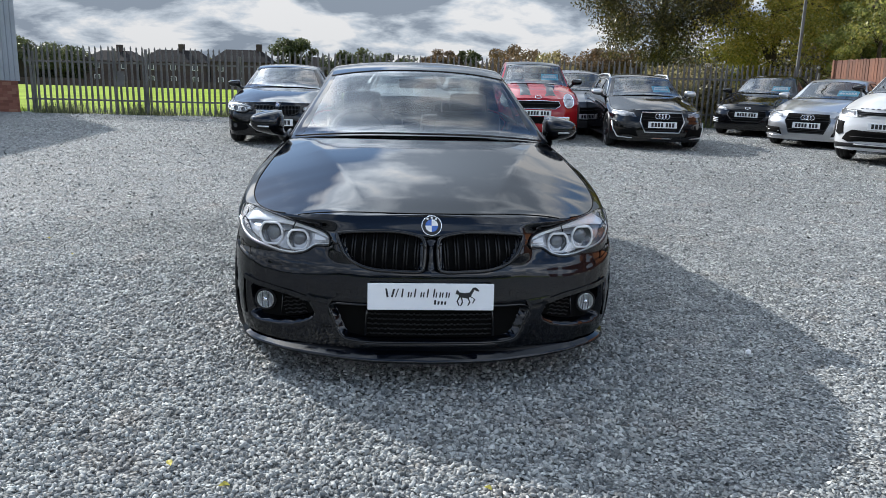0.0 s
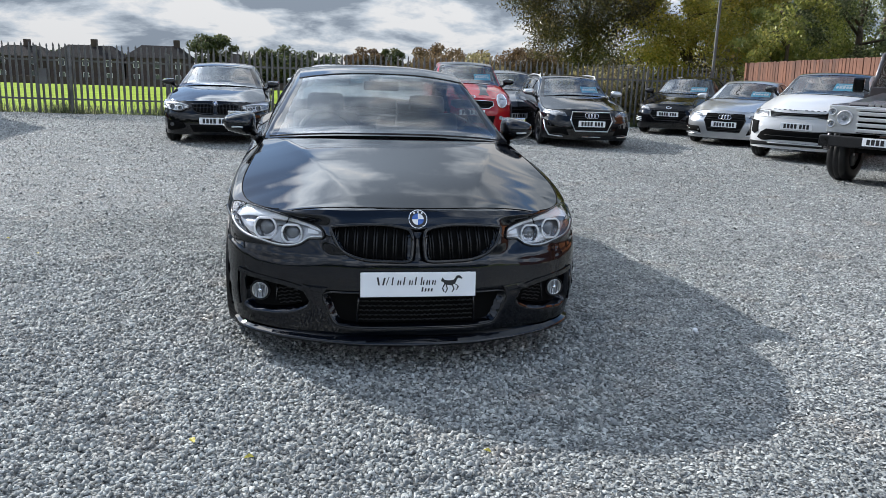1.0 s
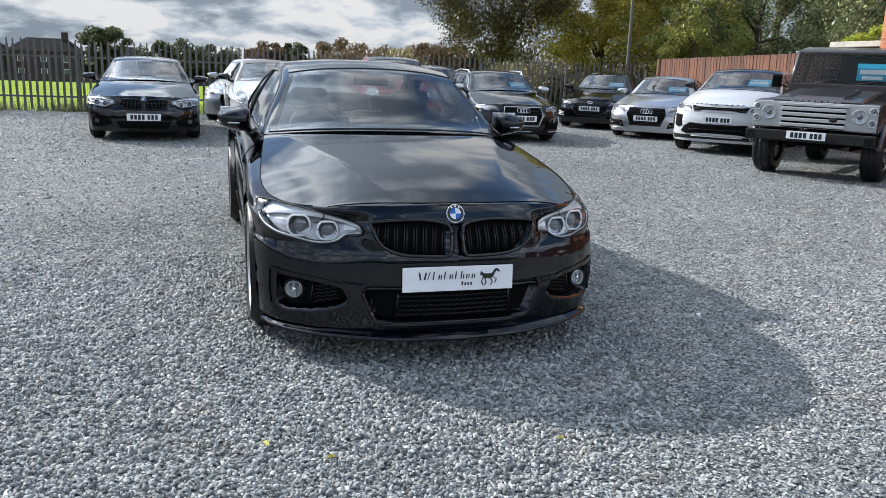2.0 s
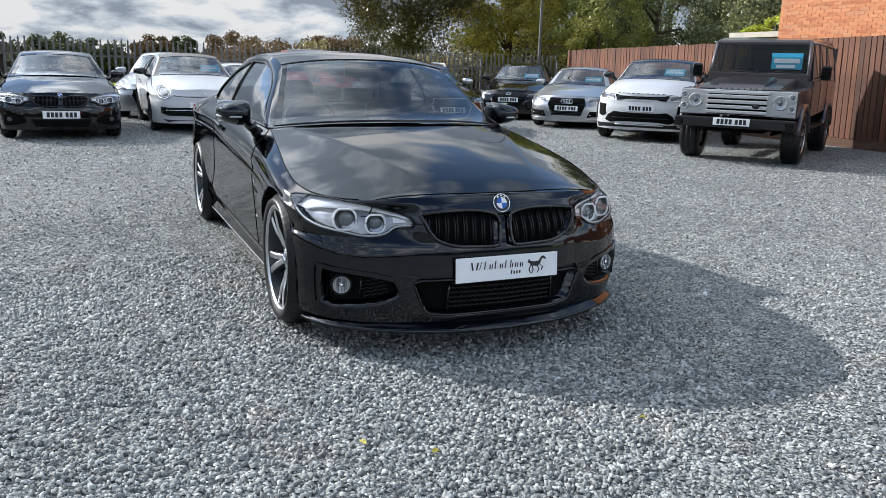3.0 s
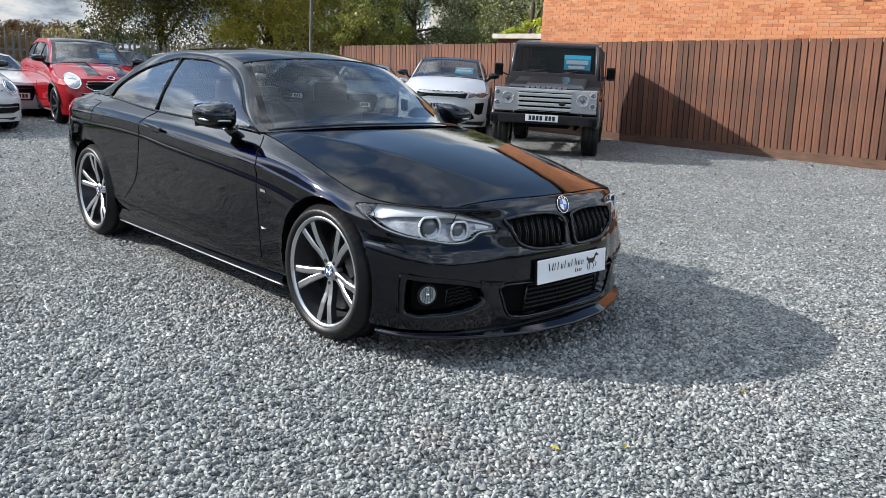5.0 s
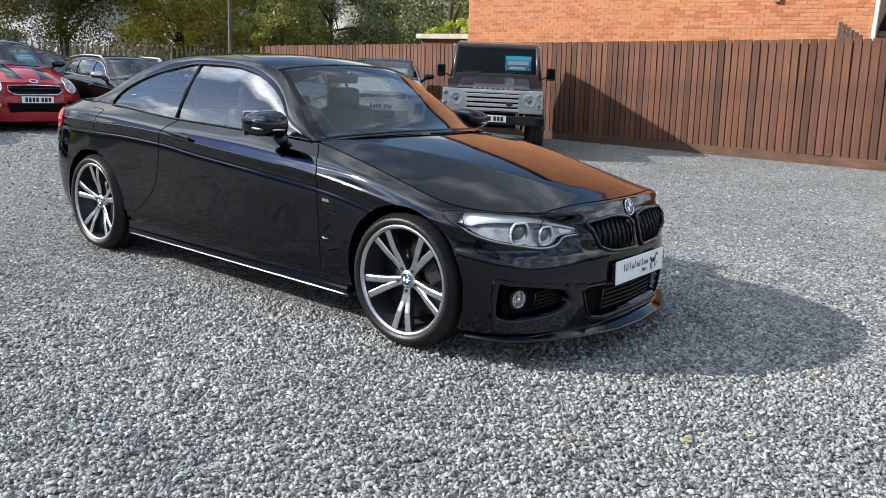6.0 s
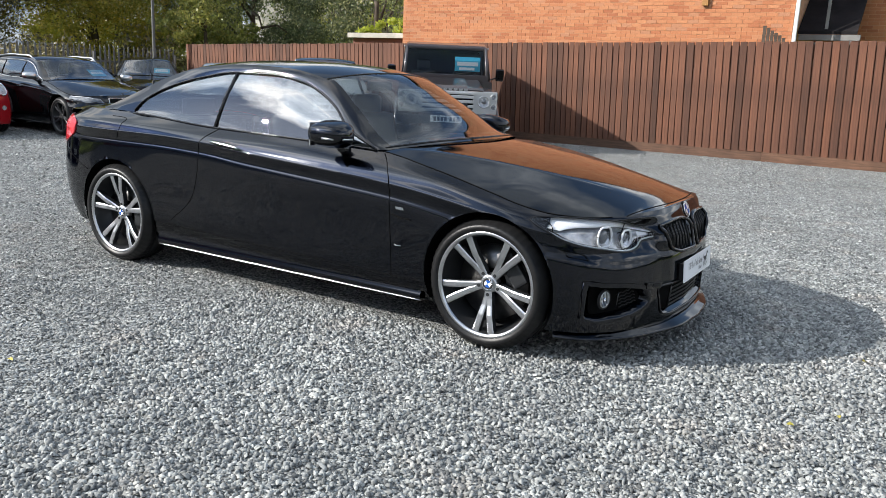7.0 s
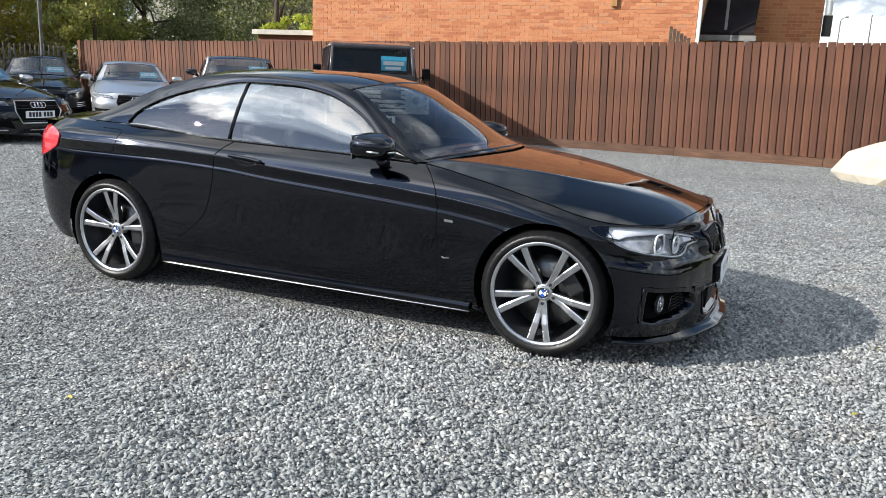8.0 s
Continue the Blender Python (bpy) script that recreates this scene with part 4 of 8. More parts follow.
class Skin:
    """The outer surface of a body, on which lamps, lines and panes are laid."""

    def __init__(self, verts, faces):
        self.tree = BVHTree.FromPolygons([tuple(v) for v in verts], [tuple(f) for f in faces])

    def cast(self, a, b, view, side=1):
        if view != "side" and abs(a) < 6e-4:
            a = 6e-4
        if view == "front":
            o, d = Vector((a, -6, b)), Vector((0, 1, 0))
        elif view == "rear":
            o, d = Vector((a, 9, b)), Vector((0, -1, 0))
        elif view == "side":
            o, d = Vector((6 * side, a, b)), Vector((-side, 0, 0))
        else:
            o, d = Vector((a, b, 6)), Vector((0, 0, -1))
        hit, n, _, _ = self.tree.ray_cast(o, d)
        if hit is None:
            near = self.tree.find_nearest(o + d * (5.5 if view != "top" else 5.0))
            hit, n = near[0], near[1]
        if n.dot(d) > 0:
            n = -n
        return hit, n

    def at(self, a, b, view, offset, side=1):
        """A point off the body; a sunken one lies level behind its outline."""
        h, n = self.cast(a, b, view, side)
        if offset < -0.003 and view == "front":
            n = Vector((n.x, n.y, 0)).normalized()
        return h + n * offset

    def patch(self, name, outline, view, offset, mat, parent, side=1, step=0.03, label="", depth=0.0, smooth=True):
        """A piece that follows the body inside an outline."""
        outline = [tuple(p) for p in outline]
        if side < 0 and view in ("front", "top", "rear"):
            outline = [(-a, b) for a, b in outline]
        xs, ys = [p[0] for p in outline], [p[1] for p in outline]
        pts = list(outline)
        nx, ny = int((max(xs) - min(xs)) / step), int((max(ys) - min(ys)) / step)
        for i in range(1, nx + 1):
            for j in range(1, ny + 1):
                p = (min(xs) + i * step, min(ys) + j * step)
                if inside(p, outline) and all((p[0] - q[0]) ** 2 + (p[1] - q[1]) ** 2 > (0.35 * step) ** 2 for q in outline):
                    pts.append(p)
        n = len(outline)
        vs, _, fs, _, _, _ = delaunay_2d_cdt([Vector(p) for p in pts], [(i, (i + 1) % n) for i in range(n)], [], 1, 1e-5)
        verts = []
        for v in vs:
            verts.append(self.at(v.x, v.y, view, offset, side))
        faces = [tuple(f) for f in fs]
        if depth:
            k = len(verts)
            back = []
            for v in vs[:]:
                back.append(self.at(v.x, v.y, view, offset - depth, side))
            rim = {}
            for f in faces:
                for a, b in zip(f, f[1:] + f[:1]):
                    rim[(a, b)] = rim.get((a, b), 0) + 1
            edges = [(a, b) for (a, b) in rim if (b, a) not in rim]
            verts += back
            faces += [(b, a, a + k, b + k) for a, b in edges]
        ob = link_mesh(name, verts, faces, mat, parent, smooth and not depth, label)
        return ob

    def line(self, name, pts, view, offset, radius, mat, parent, side=1, closed=False, sides=6, label=""):
        """A bead that follows the body along a line."""
        if side < 0 and view in ("front", "top", "rear"):
            pts = [(-a, b) for a, b in pts]
        out = []
        for a, b in pts:
            out.append(self.at(a, b, view, offset, side))
        return tube(name, out, radius, mat, parent, sides, closed, label)


# rows of a saloon-like body: nose, half widths and heights along it
BODY = {
    "nose": (-0.778, -0.797, -0.790, -0.752, -0.712, -0.685),
    "tail": (3.70, 3.79, 3.835, 3.80, 3.77, 3.72),
    "w": (
        ((-0.8, 0.888), (0.0, 0.868), (0.4, 0.806), (2.43, 0.812), (2.8, 0.87), (3.8, 0.84)),
        ((-0.8, 0.90), (0.0, 0.890), (0.42, 0.852), (1.2, 0.856), (2.3, 0.865), (2.8, 0.893), (3.8, 0.86)),
        ((-0.8, 0.90), (0.0, 0.902), (0.5, 0.874), (1.2, 0.868), (2.2, 0.878), (2.8, 0.907), (3.8, 0.87)),
        ((-0.8, 0.885), (0.0, 0.9), (0.5, 0.886), (1.2, 0.882), (2.1, 0.886), (2.8, 0.905), (3.3, 0.88), (3.8, 0.84)),
        ((-0.8, 0.862), (0.0, 0.874), (0.6, 0.852), (1.2, 0.845), (2.1, 0.85), (2.8, 0.868), (3.3, 0.835), (3.8, 0.80)),
        ((-0.8, 0.835), (-0.2, 0.835), (0.0, 0.822), (0.4, 0.782), (0.75, 0.752), (1.2, 0.768), (2.0, 0.778), (2.76, 0.745), (3.3, 0.72), (3.8, 0.70)),
    ),
    "z": (
        ((-0.8, 0.165), (0.5, 0.175), (2.3, 0.175), (3.0, 0.22), (3.8, 0.26)),
        ((-0.8, 0.30), (0.0, 0.285), (0.4, 0.272), (2.43, 0.318), (3.0, 0.34), (3.8, 0.36)),
        ((-0.8, 0.48), (0.5, 0.52), (2.3, 0.55), (3.8, 0.58)),
        ((-0.8, 0.61), (-0.45, 0.615), (-0.3, 0.63), (0.0, 0.685), (0.35, 0.738), (0.58, 0.763), (0.92, 0.787), (1.33, 0.812), (1.64, 0.832), (1.98, 0.860), (2.48, 0.876), (3.3, 0.878), (3.8, 0.87)),
        ((-0.8, 0.68), (-0.62, 0.668), (-0.45, 0.655), (-0.3, 0.672), (0.0, 0.735), (0.35, 0.803), (1.17, 0.865), (1.8, 0.895), (2.8, 0.935), (3.3, 0.94), (3.8, 0.93)),
        ((-0.8, 0.728), (-0.65, 0.724), (-0.55, 0.706), (-0.45, 0.700), (-0.3, 0.708), (-0.15, 0.735), (0.0, 0.774), (0.4, 0.86), (0.75, 0.915), (1.5, 0.94), (2.0, 0.952), (2.76, 0.99), (3.2, 0.995), (3.8, 0.985)),
    ),
    "centre": ((-0.66, 0.735), (-0.5, 0.785), (-0.2, 0.855), (0.1, 0.908), (0.55, 0.965), (0.9, 0.99), (3.0, 1.06), (3.25, 1.045), (3.6, 1.015), (3.8, 0.992)),
}
ARC = ((0.70, 0.922, 0.725), (0.80, 0.958, 0.70), (1.03, 1.115, 0.625), (1.30, 1.275, 0.548), (1.6, 1.325, 0.548), (1.95, 1.335, 0.555), (2.3, 1.31, 0.565), (2.6, 1.24, 0.585), (2.9, 1.125, 0.615), (3.12, 1.035, 0.65), (3.22, 1.0, 0.67))
CROWN = ((0.70, -0.24, 0.045), (1.3, -0.09, 0.045), (1.95, 0.0, 0.04), (2.6, 0.05, 0.05), (3.22, 0.13, 0.045))
DLO = ((0.76, 0.92), (0.99, 1.015), (1.13, 1.118), (1.28, 1.198), (1.42, 1.247), (1.65, 1.281), (1.96, 1.286), (2.26, 1.243), (2.50, 1.183), (2.70, 1.093), (2.77, 1.03), (2.785, 0.998))


class Form:
    """Stretches the rows of a body to a car's own measures."""

    def __init__(self, width=1.825, front=0.80, wheelbase=2.81, rear=1.03, low=0.16, lift=1.0, rise=0.0, arc=ARC, crown=CROWN, dlo=DLO, body=BODY, fine=1.0, arch=(0.362, 0.362), hub=0.331, screen=(0.02, 0.235), back=(0.70, 0.95), blunt=(3.6, 3.6, 3.5, 3.2, 3.0, 2.8), square=2.7, dense=1.0, sculpt=None):
        self.sx = width / 1.825
        self.front, self.wb, self.rear, self.low, self.lift, self.rise = front, wheelbase, rear, low, lift, rise
        self.arc, self.crown, self.dlo, self.body, self.fine = arc, crown, dlo, body, fine
        self.arch, self.hub, self.screen, self.back = arch, hub, screen, back
        self.blunt, self.square, self.dense, self.sculpt = blunt, square, dense, sculpt

    def y(self, y):
        return y * self.front / 0.80 if y < 0 else (y * self.wb / 2.81 if y < 2.81 else self.wb + (y - 2.81) * self.rear / 1.03)

    def z(self, z):
        return self.low + (z - 0.16) * self.lift


def body_surface(f):
    """The flanks, wrapped from the nose round to the tail, and the bonnet and boot between them."""
    nf, nm, nr, nv = int(46 * f.fine * f.dense), int(110 * f.fine * (1 + f.dense) / 2), int(34 * f.fine), int(56 * f.fine * (1 + f.dense) / 2)
    y0, y1 = f.y(0.17), f.y(3.0)
    cols = []
    for i in range(nf):
        cols.append(("f", math.pi / 2 * i / nf))
    for i in range(nm + 1):
        cols.append(("m", y0 + (y1 - y0) * i / nm))
    for i in range(1, nr + 1):
        cols.append(("r", math.pi / 2 * (1 - i / nr)))

    def level(k, kind, t):
        w, z = f.body["w"][k], f.body["z"][k]
        if kind == "m":
            y, s = t, 1.0
        elif kind == "f":
            nose = f.y(f.body["nose"][k])
            y, s = y0 - (y0 - nose) * math.cos(t) ** (2 / f.blunt[k]), math.sin(t) ** (2 / f.blunt[k])
        else:
            tail = f.y(f.body["tail"][k])
            y, s = y1 + (tail - y1) * math.cos(t) ** (2 / f.square), math.sin(t) ** (2 / f.square)
        yy = y * 0.80 / f.front if y < 0 else (y * 2.81 / f.wb if y < f.wb else 2.81 + (y - f.wb) * 1.03 / f.rear)
        return np.array((spline(w, yy) * s * f.sx, y, f.z(spline(z, yy)) + (f.rise * (yy > 0.9) if k == 5 else 0)))

    grid = []
    for kind, t in cols:
        base = [level(k, kind, t) for k in range(6)]
        # a scallop under the shoulder crease, the lip that closes it, and the crease itself kept sharp
        fade = 1.0 if kind == "m" else max(0.0, math.sin(t)) ** 8
        low, high = base[2], base[3]

        def below(drop, out):
            z = high[2] - drop * (0.62 + 0.38 * fade)
            k = max(0.0, min(1.0, (z - low[2]) / max(0.05, high[2] - low[2])))
            p = low + (high - low) * k
            return np.array((p[0] * (1 - fade) + (high[0] + out) * fade, p[1], z))
        lip, scallop = below(0.098, -0.002), below(0.052, -0.008)
        crest = high + np.array((-0.006 * fade - 0.004 * (1 - fade), 0, 0.010))
        ctrl = [base[0], base[1], low, lip, scallop, high, crest, base[4], base[5]]
        ctrl = [2 * ctrl[0] - ctrl[1]] + ctrl + [2 * ctrl[-1] - ctrl[-2]]
        row = []
        for j in range(nv + 1):
            v = 8 * j / nv
            i = min(int(v), 7)
            u = v - i
            a, b, c, d = ctrl[i], ctrl[i + 1], ctrl[i + 2], ctrl[i + 3]
            row.append(0.5 * (2 * b + (c - a) * u + (2 * a - 5 * b + 4 * c - d) * u * u + (3 * b - a - 3 * c + d) * u**3))
        grid.append(row)
    grid = np.array(grid)
    if f.sculpt:
        grid[:, :, 1] += f.sculpt(grid[:, :, 0], grid[:, :, 1], grid[:, :, 2])
    return grid, nv


def cap_rows(f, grid, ya, yb, n=18, ridge=0.0):
    """Rows across the car at the height of its bonnet or boot."""
    rows = []
    for col in grid:
        x, y, z = col[-1]
        if not ya <= y <= yb:
            continue
        yy = y * 0.80 / f.front if y < 0 else (y * 2.81 / f.wb if y < f.wb else 2.81 + (y - f.wb) * 1.03 / f.rear)
        zc = f.z(spline(f.body["centre"], yy))
        row = []
        for j in range(n + 1):
            s = 1 - 2 * j / n
            s = math.copysign(abs(s) ** 0.85, s)
            h = z + (zc - z) * (1 - abs(s) ** 2.3)
            if ridge and yy < 0.8:
                # a crease running back and outwards, steeper on its outer side
                d = abs(s * x) - (0.285 + 0.325 * (yy + 0.525)) * f.sx
                h += ridge * math.exp(-(math.hypot(d, 0.014) - 0.014) / (0.085 if d > 0 else 0.12)) * max(0.0, min(1.0, (yy + 0.62) / 0.85)) * max(0, min(1, (0.8 - yy) / 0.3))
            row.append((s * x, y, h))
        rows.append(row)
    return rows


def grid_faces(nu, nv, start=0, flip=False):
    out = []
    for i in range(nu - 1):
        for j in range(nv - 1):
            a, b, c, d = start + i * nv + j, start + i * nv + j + 1, start + (i + 1) * nv + j + 1, start + (i + 1) * nv + j
            out.append((d, c, b, a) if flip else (a, b, c, d))
    return out


def pick(name, verts, faces, mat, parent, label="", smooth=True):
    used = sorted({i for f in faces for i in f})
    where = {i: k for k, i in enumerate(used)}
    return link_mesh(name, [verts[i] for i in used], [tuple(where[i] for i in f) for f in faces], mat, parent, smooth, label)


def build_shell(f, car, paint, lower=None, hood_end=0.72, boot_start=3.0, doors=((0.60, 2.02),), ridge=0.016, relief=None):
    """Bumpers, wings, doors, bonnet and boot lid of one car. Returns its skin."""
    grid, nv = body_surface(f)
    nu, n = grid.shape[0], grid.shape[1]
    skin_v, skin_f = [], []
    for side in (1, -1):
        g = grid.copy()
        g[:, :, 0] *= side
        inside_mask = np.zeros(g.shape[:2], bool)
        for hy, R in ((0.0, f.arch[0]), (f.wb, f.arch[1])):
            dy, dz = g[:, :, 1] - hy, g[:, :, 2] - f.hub
            r = np.hypot(dy, dz)
            m = (r < R) & (np.abs(g[:, :, 0]) > 0.5)
            inside_mask |= m
            k = np.where(m, R / np.maximum(r, 1e-6), 1.0)
            g[:, :, 1] = hy + dy * k
            g[:, :, 2] = f.hub + dz * k
        smooth_verts = [tuple(p) for p in g.reshape(-1, 3)]
        if relief:
            front = grid[:, :, 1] < -0.30
            du, dv = np.gradient(grid, axis=0), np.gradient(grid, axis=1)
            nrm = np.cross(du, dv)
            nrm[:, :, 2] = 0.0
            nrm /= np.maximum(np.linalg.norm(nrm, axis=2, keepdims=True), 1e-9)
            nrm *= np.where((nrm * np.array((0.5, -0.8, 0.0))).sum(axis=2, keepdims=True) < 0, -1.0, 1.0)
            depth = np.where(front, relief(grid[:, :, 0].ravel(), grid[:, :, 2].ravel()).reshape(nu, n), 0.0)
            g -= nrm * depth[:, :, None] * np.array((side, 1.0, 1.0))
        verts = [tuple(p) for p in g.reshape(-1, 3)]
        groups = {"front_bumper": [], "wing": [], "door": [], "rear_door": [], "quarter_panel": [], "rear_bumper": []}
        flat = inside_mask.reshape(-1)
        for q in grid_faces(nu, n, 0, side > 0):
            if all(flat[i] for i in q):
                continue
            yc = sum(grid[i // n, i % n, 1] for i in q) / 4
            if yc < -f.arch[0] * 0.9:
                key = "front_bumper"
            elif yc < f.y(doors[0][0]):
                key = "wing"
            elif yc < f.y(doors[0][1]):
                key = "door"
            elif len(doors) > 1 and yc < f.y(doors[1][1]):
                key = "rear_door"
            elif yc < f.wb + f.arch[1] * 0.9:
                key = "quarter_panel"
            else:
                key = "rear_bumper"
            groups[key].append(q)
        for key, faces in groups.items():
            if faces:
                pick(key if key != "rear_door" else "door", verts, faces, paint, car)
        k = len(skin_v)
        skin_v += smooth_verts
        skin_f += [tuple(i + k for i in q) for faces in groups.values() for q in faces]
        # arch lips and liners
        for hy, R in ((0.0, f.arch[0]), (f.wb, f.arch[1])):
            lip_o, lip_i = [], []
            for a in range(-8, 41):
                t = math.radians(a * 188 / 32 - 4)
                yy, zz = hy + R * math.cos(t), f.hub + R * math.sin(t)
                if zz < f.z(0.17):
                    continue
                near = np.argsort(np.hypot(g[:, :, 1] - yy, g[:, :, 2] - zz).ravel())[:5]
                x = float(np.mean(np.abs(g.reshape(-1, 3)[near, 0])))
                lip_o.append((side * (x - 0.012), yy, zz))
                lip_i.append((side * (x - 0.30), yy, zz))
            m = len(lip_o)
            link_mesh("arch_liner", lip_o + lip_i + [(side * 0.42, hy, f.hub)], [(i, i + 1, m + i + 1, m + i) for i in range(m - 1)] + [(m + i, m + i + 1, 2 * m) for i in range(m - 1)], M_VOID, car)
    for name, ya, yb, rg in (("bonnet", -9, f.y(hood_end), ridge), ("boot_lid", f.y(boot_start), 99, 0.0)):
        rows = cap_rows(f, grid, ya, yb, 110 if f.fine > 0.8 else 18, rg)
        if len(rows) < 2:
            continue
        nn = len(rows[0])
        verts = [p for r in rows for p in r]
        faces = grid_faces(len(rows), nn, 0, True)
        link_mesh(name, verts, faces, paint, car, True)
        k = len(skin_v)
        skin_v += verts
        skin_f += [tuple(i + k for i in q) for q in faces]
    # floor pan, closing the underside
    box("floor_pan", (-0.56 * f.sx, f.y(-0.55), f.z(0.17)), (0.56 * f.sx, f.y(3.5), f.z(0.24)), M_VOID, car)
    return Skin(skin_v, skin_f), grid


def build_cabin(f, car, paint, grid, screen_mat, side_mat, pillars=(1.97,), fine=1.0, roof_mat=None, trim=None, rear_mat=None):
    """Roof, screens, pillars and side panes. Returns the skin of the glasshouse."""
    ya, yb = f.arc[0][0], f.arc[-1][0]
    zt = [(r[0], r[1]) for r in f.arc]
    xt = [(r[0], r[2]) for r in f.arc]
    cy = [(r[0], r[1]) for r in f.crown]
    cz = [(r[0], r[2]) for r in f.crown]
    n, ns = int(90 * fine), int(40 * fine)
    span = yb - ya
    ts = [ya + span * i / n for i in range(n + 1)]
    rows = []
    for y in ts:
        x, z, oy, oz = spline(xt, y), spline(zt, y), spline(cy, y), spline(cz, y)
        row = []
        for j in range(ns + 1):
            s = 1 - 2 * j / ns
            row.append((x * s, y + oy * (1 - s * s), z + oz * (1 - abs(s) ** 2.4)))
        rows.append(row)
    verts = [p for r in rows for p in r]
    faces = grid_faces(n + 1, ns + 1, 0, True)
    a0, a1, b0, b1 = (int(n * q) for q in (*f.screen, *f.back))
    glassy, rear, solid = [], [], []
    edge = 1 if fine < 0.7 else 1
    for q in faces:
        i, j = min(q) // (ns + 1), min(q) % (ns + 1)
        if a0 <= i < a1 and edge <= j < ns - edge:
            glassy.append(q)
        elif b0 <= i < b1 and edge <= j < ns - edge:
            rear.append(q)
        else:
            solid.append(q)
    pick("roof", verts, solid, roof_mat or paint, car)
    ws = pick("windscreen", verts, glassy, screen_mat, car)
    rw = pick("rear_window", verts, rear, rear_mat or side_mat, car)
    for ob in (ws, rw):
        ob.visible_shadow = True
    belt_z = [(c[-1][1], c[-1][2]) for c in grid if f.y(0.3) < c[-1][1] < f.y(3.75)]
    belt_x = [(c[-1][1], c[-1][0]) for c in grid if f.y(0.3) < c[-1][1] < f.y(3.75)]
    belt_z.sort(), belt_x.sort()
    skin_v, skin_f = list(verts), list(faces)
    dz = list(f.dlo)
    d0, d1 = dz[0][0], dz[-1][0]

    def face_x(y, z):
        zb, zo = spline(belt_z, y), spline(zt, y)
        xb, xo = spline(belt_x, y), spline(xt, y)
        if zo - zb < 1e-3:
            return xb
        k = max(0.0, min(1.0, (z - zb) / (zo - zb)))
        return xb + (xo - xb) * k + 0.022 * math.sin(math.pi * k)

    for side in (1, -1):
        # pillars and rail: from the pane's edge up to the roof's edge
        m = int(100 * fine)
        pv = []
        lo_y = [d0 + (d1 - d0) * i / m for i in range(m + 1)]
        for y in lo_y:
            u = (y - d0) / (d1 - d0)
            yo = ya + (yb - ya) * u
            zi = max(spline(dz, y), spline(belt_z, y))
            for k in range(4):
                t = k / 3
                yy = y + (yo - y) * t
                zz = zi + (spline(zt, yo) - zi) * t
                xx = face_x(y, zi) + (spline(xt, yo) - face_x(y, zi)) * t + 0.012 * math.sin(math.pi * t)
                pv.append((side * xx, yy, zz))
        pf = grid_faces(m + 1, 4, 0, side > 0)
        link_mesh("pillar", pv, pf, paint, car, True)
        k = len(skin_v)
        skin_v += pv
        skin_f += [tuple(i + k for i in q) for q in pf]
        # filler strips at the foot of front and rear pillars
        for ye, ys in ((ya, d0), (yb, d1)):
            fv, ff = [], []
            for i in range(9):
                y = ye + (ys - ye) * i / 8
                zb = spline(belt_z, y)
                u = (ys - y) / (ys - ye) if ys != ye else 0
                zo = spline(dz, ys) + (spline(zt, ye) - spline(dz, ys)) * u
                xo = face_x(ys, spline(dz, ys)) + (spline(xt, ye) - face_x(ys, spline(dz, ys))) * u
                fv += [(side * spline(belt_x, y), y, zb - 0.004), (side * xo, y, max(zo, zb))]
            link_mesh("pillar_foot", fv, grid_faces(9, 2), paint, car, True)
        # side glass
        gv, rows_n = [], 9
        ys = [d0 + 0.004 + (d1 - d0 - 0.008) * i / m for i in range(m + 1)]
        for y in ys:
            zb, zo = spline(belt_z, y) - 0.006, spline(dz, y) + 0.004
            zo = max(zo, zb + 0.001)
            for j in range(rows_n):
                z = zb + (zo - zb) * j / (rows_n - 1)
                gv.append((side * (face_x(y, z) - 0.006), y, z))
        gf = grid_faces(m + 1, rows_n, 0, side > 0)
        cuts = [d0, *pillars, d1]
        for c0, c1 in zip(cuts, cuts[1:]):
            sel = [q for q in gf if c0 <= (gv[q[0]][1] + gv[q[2]][1]) / 2 < c1]
            if sel:
                pane = pick("side_window", gv, sel, side_mat, car)
        k = len(skin_v)
        skin_v += gv
        skin_f += [tuple(i + k for i in q) for q in gf]
        for p in pillars:
            zb, zo = spline(belt_z, p) - 0.004, spline(dz, p)
            tube("window_post", [(side * (face_x(p, zb) - 0.002), p, zb), (side * (face_x(p, (zb + zo) / 2) - 0.002), p - 0.004, (zb + zo) / 2), (side * (face_x(p, zo) - 0.002), p - 0.012, zo)], 0.011, M_GLOSS, car)
        ring = [(side * (face_x(y, max(spline(dz, y), spline(belt_z, y))) + 0.001), y, max(spline(dz, y), spline(belt_z, y))) for y in ys[:: max(1, m // 40)]]
        sill = [(side * (spline(belt_x, y) + 0.002), y, spline(belt_z, y)) for y in ys[:: max(1, m // 40)]]
        tube("window_seal", ring, 0.007, trim or M_GLOSS, car)
        tube("waist_trim", sill, 0.007, trim or M_GLOSS, car)
    # black edge of the windscreen
    for i in (a0, a1):
        tube("screen_seal", [rows[i][j] for j in range(ns + 1)], 0.006, M_GLOSS, car)
    return Skin(skin_v, skin_f)


